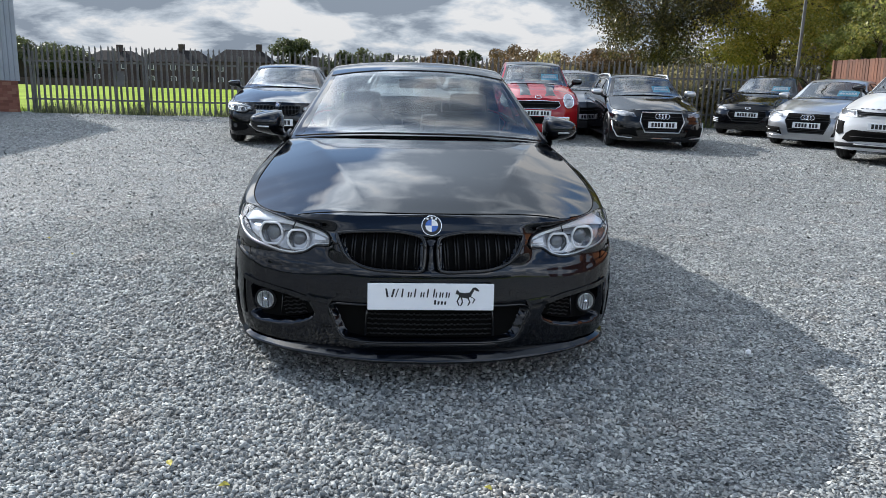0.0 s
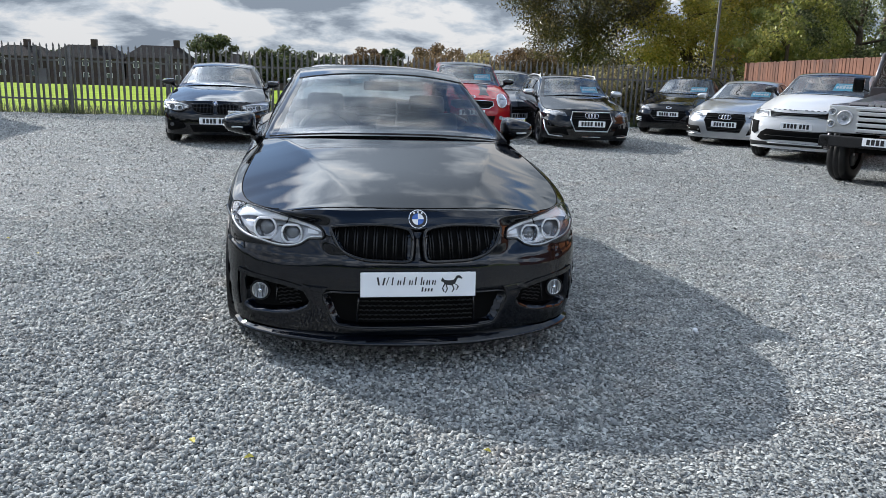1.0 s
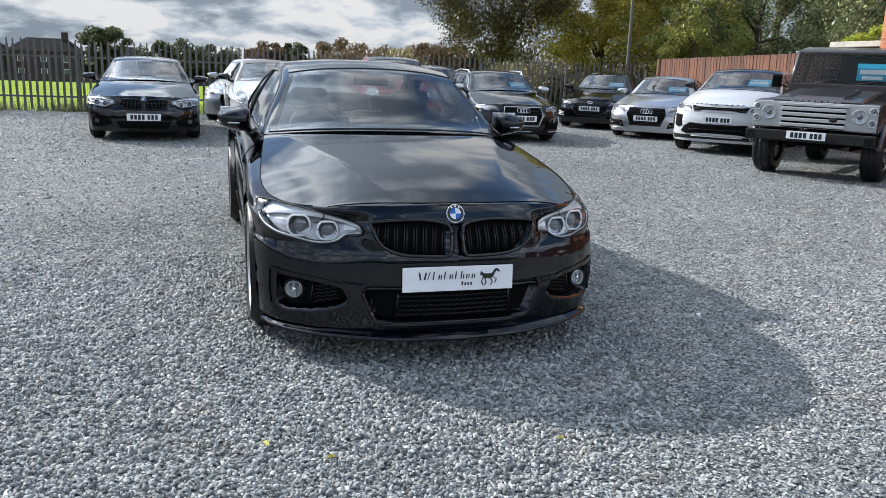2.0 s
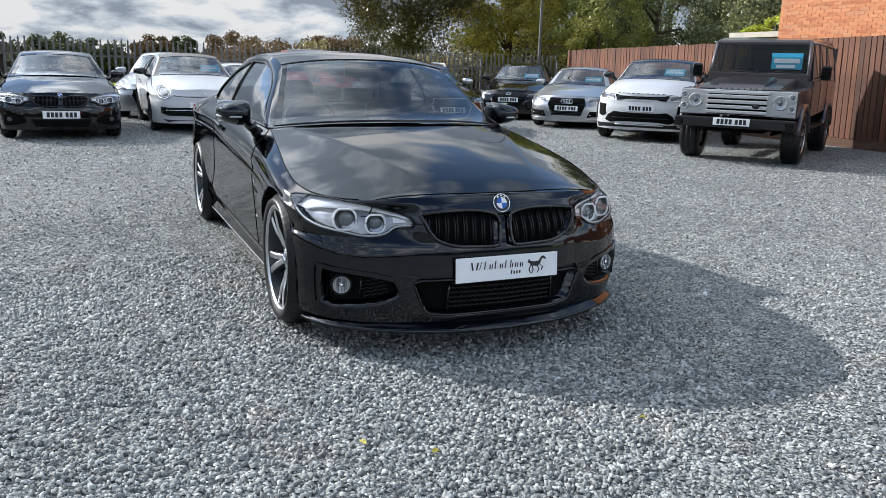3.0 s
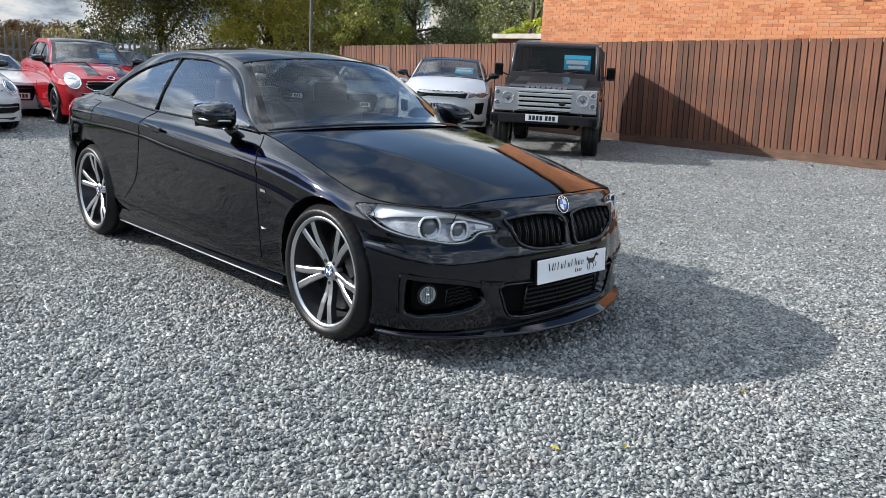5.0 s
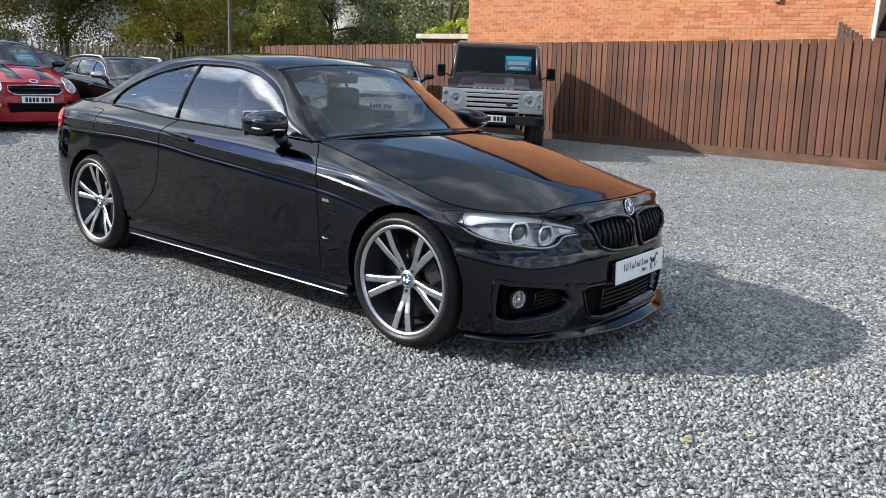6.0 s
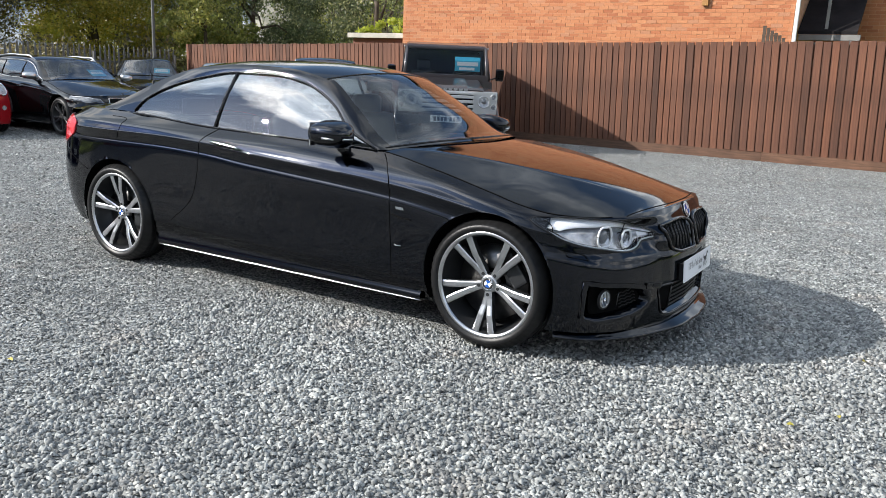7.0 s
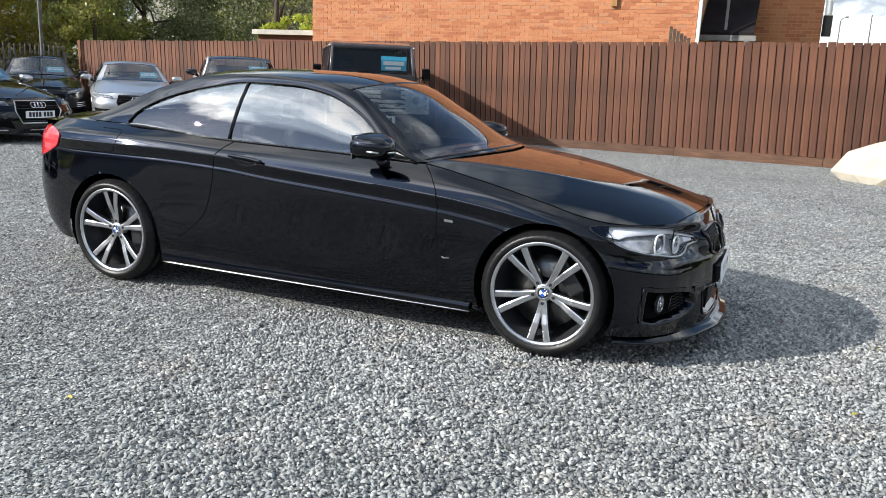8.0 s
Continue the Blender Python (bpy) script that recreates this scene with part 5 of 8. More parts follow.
def cabin_fittings(f, car, seats_y=(1.45,), dash_y=0.85, floor=0.3, wheel_side=-1, belt=0.93):
    """Dark tub, dashboard, steering wheel, seats with head restraints and mirror behind the glass."""
    s = f.sx
    box("cabin_floor", (-0.72 * s, f.y(0.7), floor), (0.72 * s, f.y(3.0), floor + 0.03), M_CARPET, car)
    bm = bmesh.new()
    add_box(bm, (-0.70 * s, dash_y - 0.30, belt - 0.22), (0.70 * s, dash_y + 0.12, belt - 0.005), 0.05)
    part("dashboard", bm, M_INTERIOR, car, "", True)
    for x in (-0.37, 0.37):
        for sy in seats_y:
            bm = bmesh.new()
            add_box(bm, (x - 0.23, sy - 0.45, 0.42), (x + 0.23, sy + 0.1, 0.58), 0.05)
            add_box(bm, (x - 0.23, sy, 0.5), (x + 0.23, sy + 0.14, belt + 0.12), 0.06, Matrix.Rotation(radians(-12), 4, "X"))
            seat = part("seat", bm, M_INTERIOR, car, "", True)
            bm = bmesh.new()
            add_box(bm, (x - 0.13, sy + 0.10, belt + 0.06), (x + 0.13, sy + 0.19, belt + 0.24), 0.04)
            part("head_restraint", bm, M_INTERIOR, seat, "", True)
    bm = bmesh.new()
    c = Vector((0.37 * wheel_side, dash_y + 0.28, belt - 0.03))
    add_tube(bm, [c + Vector((0.18 * math.cos(k * math.tau / 24), 0.07 * math.sin(k * math.tau / 24), 0.165 * math.sin(k * math.tau / 24))) for k in range(24)], 0.016, 6, True)
    part("steering_wheel", bm, M_INTERIOR, car, "", True)


def wheel_mesh(car, R, rim, width, style, sides=40, rim_mat=None, dark=None):
    """One road wheel about the x axis, outer face at +x: returns the list of its pieces."""
    h = width / 2
    rim_mat = rim_mat or M_ALLOY
    tyre = [(-h, rim), (-h - 0.004, rim + 0.3 * (R - rim)), (-h + 0.004, R - 0.03), (-h + 0.03, R - 0.006), (-h * 0.33, R), (-h * 0.30, R - 0.006), (-h * 0.26, R - 0.006), (-h * 0.23, R), (h * 0.23, R), (h * 0.26, R - 0.006), (h * 0.30, R - 0.006), (h * 0.33, R), (h - 0.03, R - 0.006), (h - 0.004, R - 0.03), (h + 0.006, R - 0.5 * (R - rim)), (h + 0.004, rim + 0.012), (h - 0.008, rim)]
    wheel = lathe("wheel", [(h - 0.006, rim + 0.004), (h - 0.002, rim - 0.002), (h - 0.006, rim - 0.012), (h - 0.014, rim - 0.016)], rim_mat, car, sides)
    pieces = [wheel]
    pairs = style
    face_x = h - 0.022
    meshes = {}
    for k in range(pairs):
        for sgn in (-1, 1):
            if sgn not in meshes:
                spoke = bmesh.new()

                def at(r, dw, x):
                    ang = sgn * (0.10 + 0.085 * (r / rim)) * 5 / pairs
                    c, s = math.cos(ang), math.sin(ang)
                    return Vector((x, r * c - dw * s, r * s + dw * c))
                rows = []
                for r, wd, x in ((0.034, 0.0145, face_x - 0.030), (0.075, 0.0145, face_x - 0.026), (0.11, 0.015, face_x - 0.020), (0.6 * rim, 0.0165, face_x - 0.006), (0.85 * rim, 0.0172, face_x + 0.002), (rim - 0.014, 0.0185, face_x + 0.004)):
                    rows.append([spoke.verts.new(at(r, dw, x + dx)) for dw, dx in ((-wd, -0.035), (-wd, -0.004), (-wd * 0.6, 0), (wd * 0.6, 0), (wd, -0.004), (wd, -0.035))])
                for a, b in zip(rows, rows[1:]):
                    for i in range(5):
                        spoke.faces.new((a[i], b[i], b[i + 1], a[i + 1])).material_index = 1 if i in (0, 4) else 0
                bmesh.ops.recalc_face_normals(spoke, faces=spoke.faces[:])
                me = bpy.data.meshes.new("spoke")
                spoke.to_mesh(me)
                spoke.free()
                me.materials.append(rim_mat)
                me.materials.append(dark or M_GUNMETAL)
                meshes[sgn] = me
            ob = new("spoke", meshes[sgn])
            ob.parent = wheel
            ob.matrix_basis = Matrix.Rotation(k * math.tau / pairs + math.pi / 2, 4, "X")
    pieces.append(lathe("tyre", tyre, M_RUBBER, wheel, sides))
    pieces.append(lathe("rim_barrel", [(h - 0.0145, rim - 0.0155), (h - 0.035, rim - 0.0205), (-h + 0.02, rim - 0.045), (-h + 0.02, 0.03)], dark or M_GUNMETAL, wheel, sides))
    pieces.append(lathe("brake_disc", [(0.015, 0.07), (0.015, rim * 0.72), (-0.01, rim * 0.72), (-0.01, 0.07)], M_DISC, wheel, sides))
    pieces.append(lathe("hub", [(face_x - 0.07, 0.050), (face_x - 0.034, 0.047), (face_x - 0.027, 0.040), (face_x - 0.026, 0.034), (face_x - 0.024, 0.0)], rim_mat, wheel, 20))
    return pieces, face_x


def place_wheels(f, car, pieces, xs, steer=0.0):
    """Puts the built wheel at one corner and like ones at the other three."""
    first = pieces[0]
    for n, (side, y, x) in enumerate(((1, 0.0, xs[0]), (-1, 0.0, xs[0]), (1, f.wb, xs[1]), (-1, f.wb, xs[1]))):
        m = pose(side * x, y, f.hub, 0, 0, (0 if side > 0 else 180) + (steer if y == 0.0 else 0)) @ Matrix.Rotation(radians((11, 36, 23, 2)[n]), 4, "X")
        if n == 0:
            first.matrix_basis = m
        else:
            copy_thing(first, m)


def mirror_pair(f, car, paint, at, size=(0.10, 0.07, 0.055), low=None, foot=None, tuck=0.0):
    """Door mirrors: a rounded shell on a foot, with its glass."""
    reach = at[0]
    for side in (1, -1):
        at = (reach - (tuck if side > 0 else 0.0), at[1], at[2])
        bm = bmesh.new()
        bmesh.ops.create_uvsphere(bm, u_segments=20, v_segments=14, radius=1.0)
        for v in bm.verts:
            x, y, z = v.co
            y2 = max(-1.0, min(0.55, y))
            x3 = math.copysign(abs(x) ** 0.6, x)
            z3 = math.copysign(abs(z) ** (0.62 if z > 0 else 0.8), z)
            z3 = z3 * (0.80 - 0.26 * x3) if z3 > 0 else z3 * (0.80 - 0.16 * x3)
            v.co = (x3, math.copysign(abs(y2) ** 0.8, y2), (z3 - 0.06 * (1 - x3)) * (1.0 + 0.10 * y2))
        bmesh.ops.scale(bm, vec=size, verts=bm.verts)
        if side < 0:
            bmesh.ops.scale(bm, vec=(-1, 1, 1), verts=bm.verts)
            bmesh.ops.reverse_faces(bm, faces=bm.faces[:])
        bmesh.ops.translate(bm, vec=(side * at[0], at[1], at[2]), verts=bm.verts)
        shell = part("mirror", bm, paint, car, "", True)
        box("mirror_glass", (side * at[0] - size[0] * 0.82, at[1] + size[1] * 0.56, at[2] - size[2] * 0.75), (side * at[0] + size[0] * 0.82, at[1] + size[1] * 0.60, at[2] + size[2] * 0.75), M_CHROME, shell, 0.004)
        inner = side * (at[0] - size[0] * 0.7)
        fx, fz = foot or (0.77, at[2] - size[2] * 1.6)
        tube("mirror_foot", [(inner, at[1], at[2] - size[2] * 0.6), ((inner + side * fx) / 2, at[1] - 0.01, (at[2] - size[2] + fz) / 2), (side * fx, at[1] - 0.02, fz)], [0.03, 0.026, 0.04], low or M_GLOSS, shell, 8)


def number_plate(car, centre, width=0.52, height=0.111, tilt=0.0, mat=None, bars=True, yaw=0.0):
    """A registration plate; its writing is plain bars."""
    m = pose(*centre, tilt, 0, yaw)
    bm = bmesh.new()
    add_box(bm, (-width / 2, -0.006, -height / 2), (width / 2, 0.0, height / 2), 0.003)
    bmesh.ops.transform(bm, matrix=m, verts=bm.verts)
    p = part("number_plate", bm, mat or M_WHITE_PL, car)
    if bars:
        for k in range(7):
            x = -0.205 + k * 0.058 + (0.028 if k > 3 else 0)
            bm = bmesh.new()
            add_box(bm, (x, -0.0085, -height * 0.34), (x + 0.042, -0.0062, height * 0.34))
            bmesh.ops.transform(bm, matrix=m, verts=bm.verts)
            part("character_bar", bm, M_INK, p)
    return p


# ---- the black coupe ----
LAMP = [(0.845, 0.690), (0.852, 0.645), (0.832, 0.604), (0.783, 0.577), (0.71, 0.562), (0.637, 0.549), (0.574, 0.549), (0.525, 0.562), (0.483, 0.588), (0.425, 0.597), (0.43, 0.636), (0.50, 0.660), (0.57, 0.679), (0.62, 0.689), (0.70, 0.697), (0.78, 0.699)]
KIDNEY = [(0.026, 0.585), (0.034, 0.525), (0.06, 0.511), (0.147, 0.512), (0.239, 0.517), (0.308, 0.537), (0.349, 0.568), (0.373, 0.611), (0.386, 0.648), (0.357, 0.657), (0.264, 0.665), (0.148, 0.666), (0.056, 0.651), (0.03, 0.63)]
SCOOP = [(0.788, 0.402), (0.792, 0.242), (0.74, 0.230), (0.605, 0.247), (0.53, 0.268), (0.485, 0.297), (0.498, 0.325), (0.515, 0.358), (0.587, 0.375), (0.675, 0.386), (0.742, 0.392)]


def nose_plan(x, y, z):
    """Draws the nose back from the middle outwards: the bumper is bowed, and the lamps lie behind the kidneys."""
    bumper = np.interp(x, (0.0, 0.257, 0.33, 0.40, 0.55, 0.70, 0.78, 0.85, 0.90), (0.012, 0.026, 0.036, 0.056, 0.080, 0.085, 0.065, 0.03, 0.0))
    lamps = np.interp(x, (0.0, 0.30, 0.385, 0.43, 0.49, 0.556, 0.68, 0.78, 0.85, 0.90), (0.01, 0.010, 0.018, 0.062, 0.084, 0.088, 0.070, 0.045, 0.02, 0.0))

    def ease(a, b):
        u = np.clip((z - a) / (b - a), 0, 1)
        return u * u * (3 - 2 * u)
    bumper = bumper * (0.92 + 0.08 * ease(0.165, 0.265))
    up = ease(0.525, 0.585)
    return (bumper * (1 - up) + lamps * up) * (1 - ease(0.645, 0.705)) * (y < 0.1)


def roundel(skin, car, a, b, view, r, side=1, name="badge"):
    """A round quartered badge, black ring and blue and white fields."""
    h, n = skin.cast(a, b, view, side)
    m = Matrix.Translation(h) @ n.to_track_quat("Z", "Y").to_matrix().to_4x4()
    return roundel_at(car, m, r, name)


def roundel_at(parent, m, r, name="badge", flat=False):
    bm = bmesh.new()
    bmesh.ops.create_cone(bm, cap_ends=True, segments=32, radius1=r, radius2=r * 0.94, depth=0.006, matrix=Matrix.Translation((0, 0, 0.002)))
    bmesh.ops.transform(bm, matrix=m, verts=bm.verts)
    ring = part(name, bm, M_INK, parent, "", False)
    if flat:
        ring, face = parent, ring
    rim = [(m @ Vector((r * math.cos(k * math.tau / 28), r * math.sin(k * math.tau / 28), 0.004))) for k in range(28)]
    tube("badge_rim", rim, r * 0.06, M_CHROME, ring, 5, True)
    for q in range(4):
        bm = bmesh.new()
        c = bm.verts.new((0, 0, 0.0062))
        arc = [bm.verts.new((0.64 * r * math.cos(q * math.pi / 2 + k * math.pi / 16), 0.64 * r * math.sin(q * math.pi / 2 + k * math.pi / 16), 0.0062)) for k in range(9)]
        for a, b in zip(arc, arc[1:]):
            bm.faces.new((c, a, b))
        bmesh.ops.transform(bm, matrix=m, verts=bm.verts)
        part("badge_field", bm, M_BLUE if q % 2 else M_WHITE, ring)
    for k in range(3):
        bm = bmesh.new()
        a = math.pi / 2 + (k - 1) * 0.55
        add_box(bm, (-0.1 * r, -0.1 * r, 0.0055), (0.1 * r, 0.1 * r, 0.0065), 0, None)
        bmesh.ops.transform(bm, matrix=m @ Matrix.Rotation(a - math.pi / 2, 4, "Z") @ Matrix.Translation((0, 0.81 * r, 0)), verts=bm.verts)
        part("badge_mark", bm, M_WHITE, ring)
    return ring


def edge_distance(px, pz, poly, closed=True):
    """Distance of points to a line, and whether they lie inside it."""
    best, inn = np.full(px.shape, 9.0), np.zeros(px.shape, bool)
    ends = list(zip(poly, poly[1:] + poly[:1])) if closed else list(zip(poly, poly[1:]))
    for (x0, z0), (x1, z1) in ends:
        dx, dz = x1 - x0, z1 - z0
        t = np.clip(((px - x0) * dx + (pz - z0) * dz) / max(dx * dx + dz * dz, 1e-9), 0, 1)
        best = np.minimum(best, np.hypot(px - x0 - t * dx, pz - z0 - t * dz))
        if abs(dz) > 1e-9:
            inn ^= ((z0 > pz) != (z1 > pz)) & (px < dx * (pz - z0) / dz + x0)
    return best, inn


LOW = [(0.415, 0.357), (0.405, 0.295), (0.38, 0.235), (0.345, 0.211), (0.238, 0.204), (0.0, 0.206), (-0.238, 0.204), (-0.345, 0.211), (-0.38, 0.235), (-0.405, 0.295), (-0.415, 0.357), (-0.28, 0.368), (0.0, 0.372), (0.28, 0.368)]
CREASE = [(0.36, 0.497), (0.48, 0.483), (0.625, 0.475), (0.70, 0.478), (0.785, 0.50), (0.86, 0.53)]


def front_relief(px, pz):
    """How far the nose is hollowed at each point: lamps, grilles, intakes and the fold under the lamps."""
    out = np.zeros(px.shape)
    for outline, depth, run in ((LAMP, 0.050, 0.010), (KIDNEY, 0.032, 0.012), (LOW, 0.055, 0.016)):
        d, inn = edge_distance(px, pz, curve2(outline, True, 5))
        out = np.maximum(out, np.where(inn, depth * np.clip(d / run, 0, 1), 0))
    line = curve2(SCOOP, True, 5)
    d, inn = edge_distance(px, pz, line)
    low, _ = edge_distance(px, pz, curve2(SCOOP[1:6], False, 5), False)
    s = np.clip(low / 0.026, 0, 1)
    out = np.maximum(out, np.where(inn, 0.062 * np.minimum(np.clip(d / 0.014, 0, 1), s * s * (3 - 2 * s)), 0))
    zc = np.interp(px, [p[0] for p in CREASE], [p[1] for p in CREASE])
    s = np.clip((pz - zc) / 0.014, 0, 1) * np.clip((zc + 0.085 - pz) / 0.07, 0, 1) * np.clip((px - 0.40) / 0.16, 0, 1)
    return np.maximum(out, 0.0035 * s)


def lamp_unit(skin, car, outline, rings, n=5, lift=0.0):
    """Headlamps: chromed housing, round light guides, projector lenses, white brow and clear cover."""
    for side in (1, -1):
        line = curve2(outline, True, n)
        unit = skin.patch("headlamp", line, "front", lift - 0.036, M_LAMP, car, side, 0.02, "", -0.034)
        skin.line("lamp_surround", line, "front", lift + 0.001, 0.0045, M_GLOSS, unit, side, True)
        top = curve2(outline[10:] + outline[:1], False, 6)
        # a white ledge along the top, rising to the back
        verts = []
        for a, b in top:
            drop = 0.009 + 0.044 * max(0.0, (a - 0.43) / 0.42) * min(1.0, max(0.0, (0.870 - a) / 0.05))
            verts += [skin.at(side * a, b - 0.001, "front", lift - 0.030), skin.at(side * a, b - 0.5 * drop, "front", lift - 0.014), skin.at(side * a, b - drop, "front", lift - 0.0045), skin.at(side * a, b - drop - 0.004, "front", lift - 0.010)]
        link_mesh("lamp_brow", verts, grid_faces(len(top), 4, 0, side > 0), M_BROW, unit, True)
        under = curve2(outline[1:10], False, 5)
        skin.line("lamp_lower_trim", [(a, b + 0.007) for a, b in under], "front", lift - 0.003, 0.0042, M_SILVER, unit, side)
        skin.patch("lamp_inner_bar", [(0.492, 0.630), (0.494, 0.609), (0.446, 0.612), (0.448, 0.622)], "front", lift - 0.012, M_DRL, unit, side, 0.02)
        for x, z, r in rings:
            h, nn = skin.cast(side * x, z, "front")
            nn = Vector((nn.x, nn.y, 0)).normalized()
            aim = (nn * 0.5 + Vector((0, -0.5, 0))).normalized()
            m = Matrix.Translation(h + nn * (lift - 0.014)) @ aim.to_track_quat("Z", "Y").to_matrix().to_4x4()
            ring = []
            for k in range(36):
                a = k * math.tau / 36
                ring.append(m @ Vector((r * math.copysign(abs(math.cos(a)) ** 0.8, math.cos(a)), r * max(-0.92, min(0.90, math.sin(a))), 0)))
            guide = tube("light_ring", ring, 0.0052, M_DRL, unit, 8, True)
            bowl = lathe("lamp_bowl", [(0.0, r * 0.96), (-0.012, r * 0.8), (-0.018, r * 0.6)], M_BOWL, unit, 28, "y")
            bowl.matrix_basis = Matrix.Translation(h + nn * (lift - 0.016)) @ aim.to_track_quat("-Y", "Z").to_matrix().to_4x4() @ Matrix.Diagonal((1, -1, 1, 1))
            bm = bmesh.new()
            bmesh.ops.create_uvsphere(bm, u_segments=20, v_segments=12, radius=r * 0.72, matrix=Matrix.Translation(h + nn * (lift - 0.034)) @ aim.to_track_quat("Z", "Y").to_matrix().to_4x4() @ Matrix.Diagonal((1, 1, 0.5, 1)))
            part("projector_lens", bm, M_LENS, unit, "", True)
        c = skin.patch("lamp_cover", line, "front", lift + 0.002, M_COVER, unit, side, 0.025)
        c.visible_shadow = False


def kidney_grille(skin, car, outline=KIDNEY, slats=8, lift=0.0):
    for side in (1, -1):
        line = curve2(outline, True, 5)
        # near-black backing, the shade behind the slats put into its colour
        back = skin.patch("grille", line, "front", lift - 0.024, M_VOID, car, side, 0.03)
        skin.line("grille_frame", line, "front", lift + 0.003, 0.0088, M_GLOSS, back, side, True, 8)
        xs = [p[0] for p in line]
        for k in range(slats):
            x = min(xs) + (k + 0.7) * (max(xs) - min(xs)) / (slats + 0.3)
            zs = [b for (a, b), (c, d) in zip(line, line[1:] + line[:1]) if (a - x) * (c - x) <= 0]
            if len(zs) >= 2:
                for dx in (-0.006, 0.006):
                    lean = 0.010
                    skin.line("grille_slat", [(x + dx + lean, min(zs) + 0.004), (x + dx + lean * 0.6, (min(zs) + max(zs)) / 2), (x + dx, max(zs) - 0.006)], "front", lift - 0.010, 0.0036, M_SLAT, back, side)


def bar_writing(parent, m, seed=3):
    """Dark strokes and a dark running shape in place of a trader's lettering and mark."""
    rng = random.Random(seed)

    def stroke(name, x, z, w, h, lean=0.0, zz=0.0):
        v = [(x, -0.0075, z), (x + w, -0.0075, z), (x + w + lean, -0.0075, z + h), (x + lean, -0.0075, z + h)]
        link_mesh(name, [m @ Vector(p) for p in v], [(0, 1, 2, 3)], M_INK, parent)
    x = -0.178
    stroke("letter_bar", x - 0.004, -0.002, 0.008, 0.036, -0.006)
    stroke("letter_bar", x + 0.014, -0.002, 0.008, 0.034, 0.008)
    stroke("letter_bar", x + 0.030, -0.002, 0.004, 0.036, 0.012)
    for k, tall_one in enumerate((1, 0, 1, 0, 1, 1, 0, 0)):
        xx = x + 0.055 + k * 0.026
        stroke("letter_bar", xx, -0.002, 0.006, 0.036 if tall_one else 0.022, 0.005 if tall_one else 0.003)
        if not tall_one or k in (5,):
            stroke("letter_bar", xx + 0.011, -0.002, 0.005, 0.021, 0.003)
    for k in range(4):
        stroke("letter_bar", 0.012 + k * 0.014, -0.032, 0.008, 0.014 if k else 0.019, 0.002)
    # the running mark: trunk, neck, head, four bent limbs and a plume
    shape = [(0.118, 0.0), (0.150, -0.006), (0.165, 0.004), (0.178, 0.030), (0.196, 0.024), (0.198, 0.030), (0.184, 0.042), (0.172, 0.040), (0.158, 0.020), (0.136, 0.018), (0.118, 0.020), (0.106, 0.032), (0.100, 0.014), (0.112, 0.010)]
    link_mesh("mark", [m @ Vector((a, -0.0075, b)) for a, b in shape], [tuple(range(len(shape)))], M_INK, parent)
    for pts in (((0.118, 0.004), (0.108, -0.018), (0.116, -0.036)), ((0.124, 0.0), (0.130, -0.02), (0.122, -0.038)), ((0.152, -0.002), (0.160, -0.020), (0.152, -0.036)), ((0.160, 0.004), (0.180, -0.008), (0.172, -0.026))):
        for (a, b), (c, d) in zip(pts, pts[1:]):
            link_mesh("mark_limb", [m @ Vector(p) for p in ((a - 0.003, -0.0076, b), (a + 0.004, -0.0076, b), (c + 0.0025, -0.0076, d), (c - 0.0025, -0.0076, d))], [(0, 1, 2, 3)], M_INK, parent)


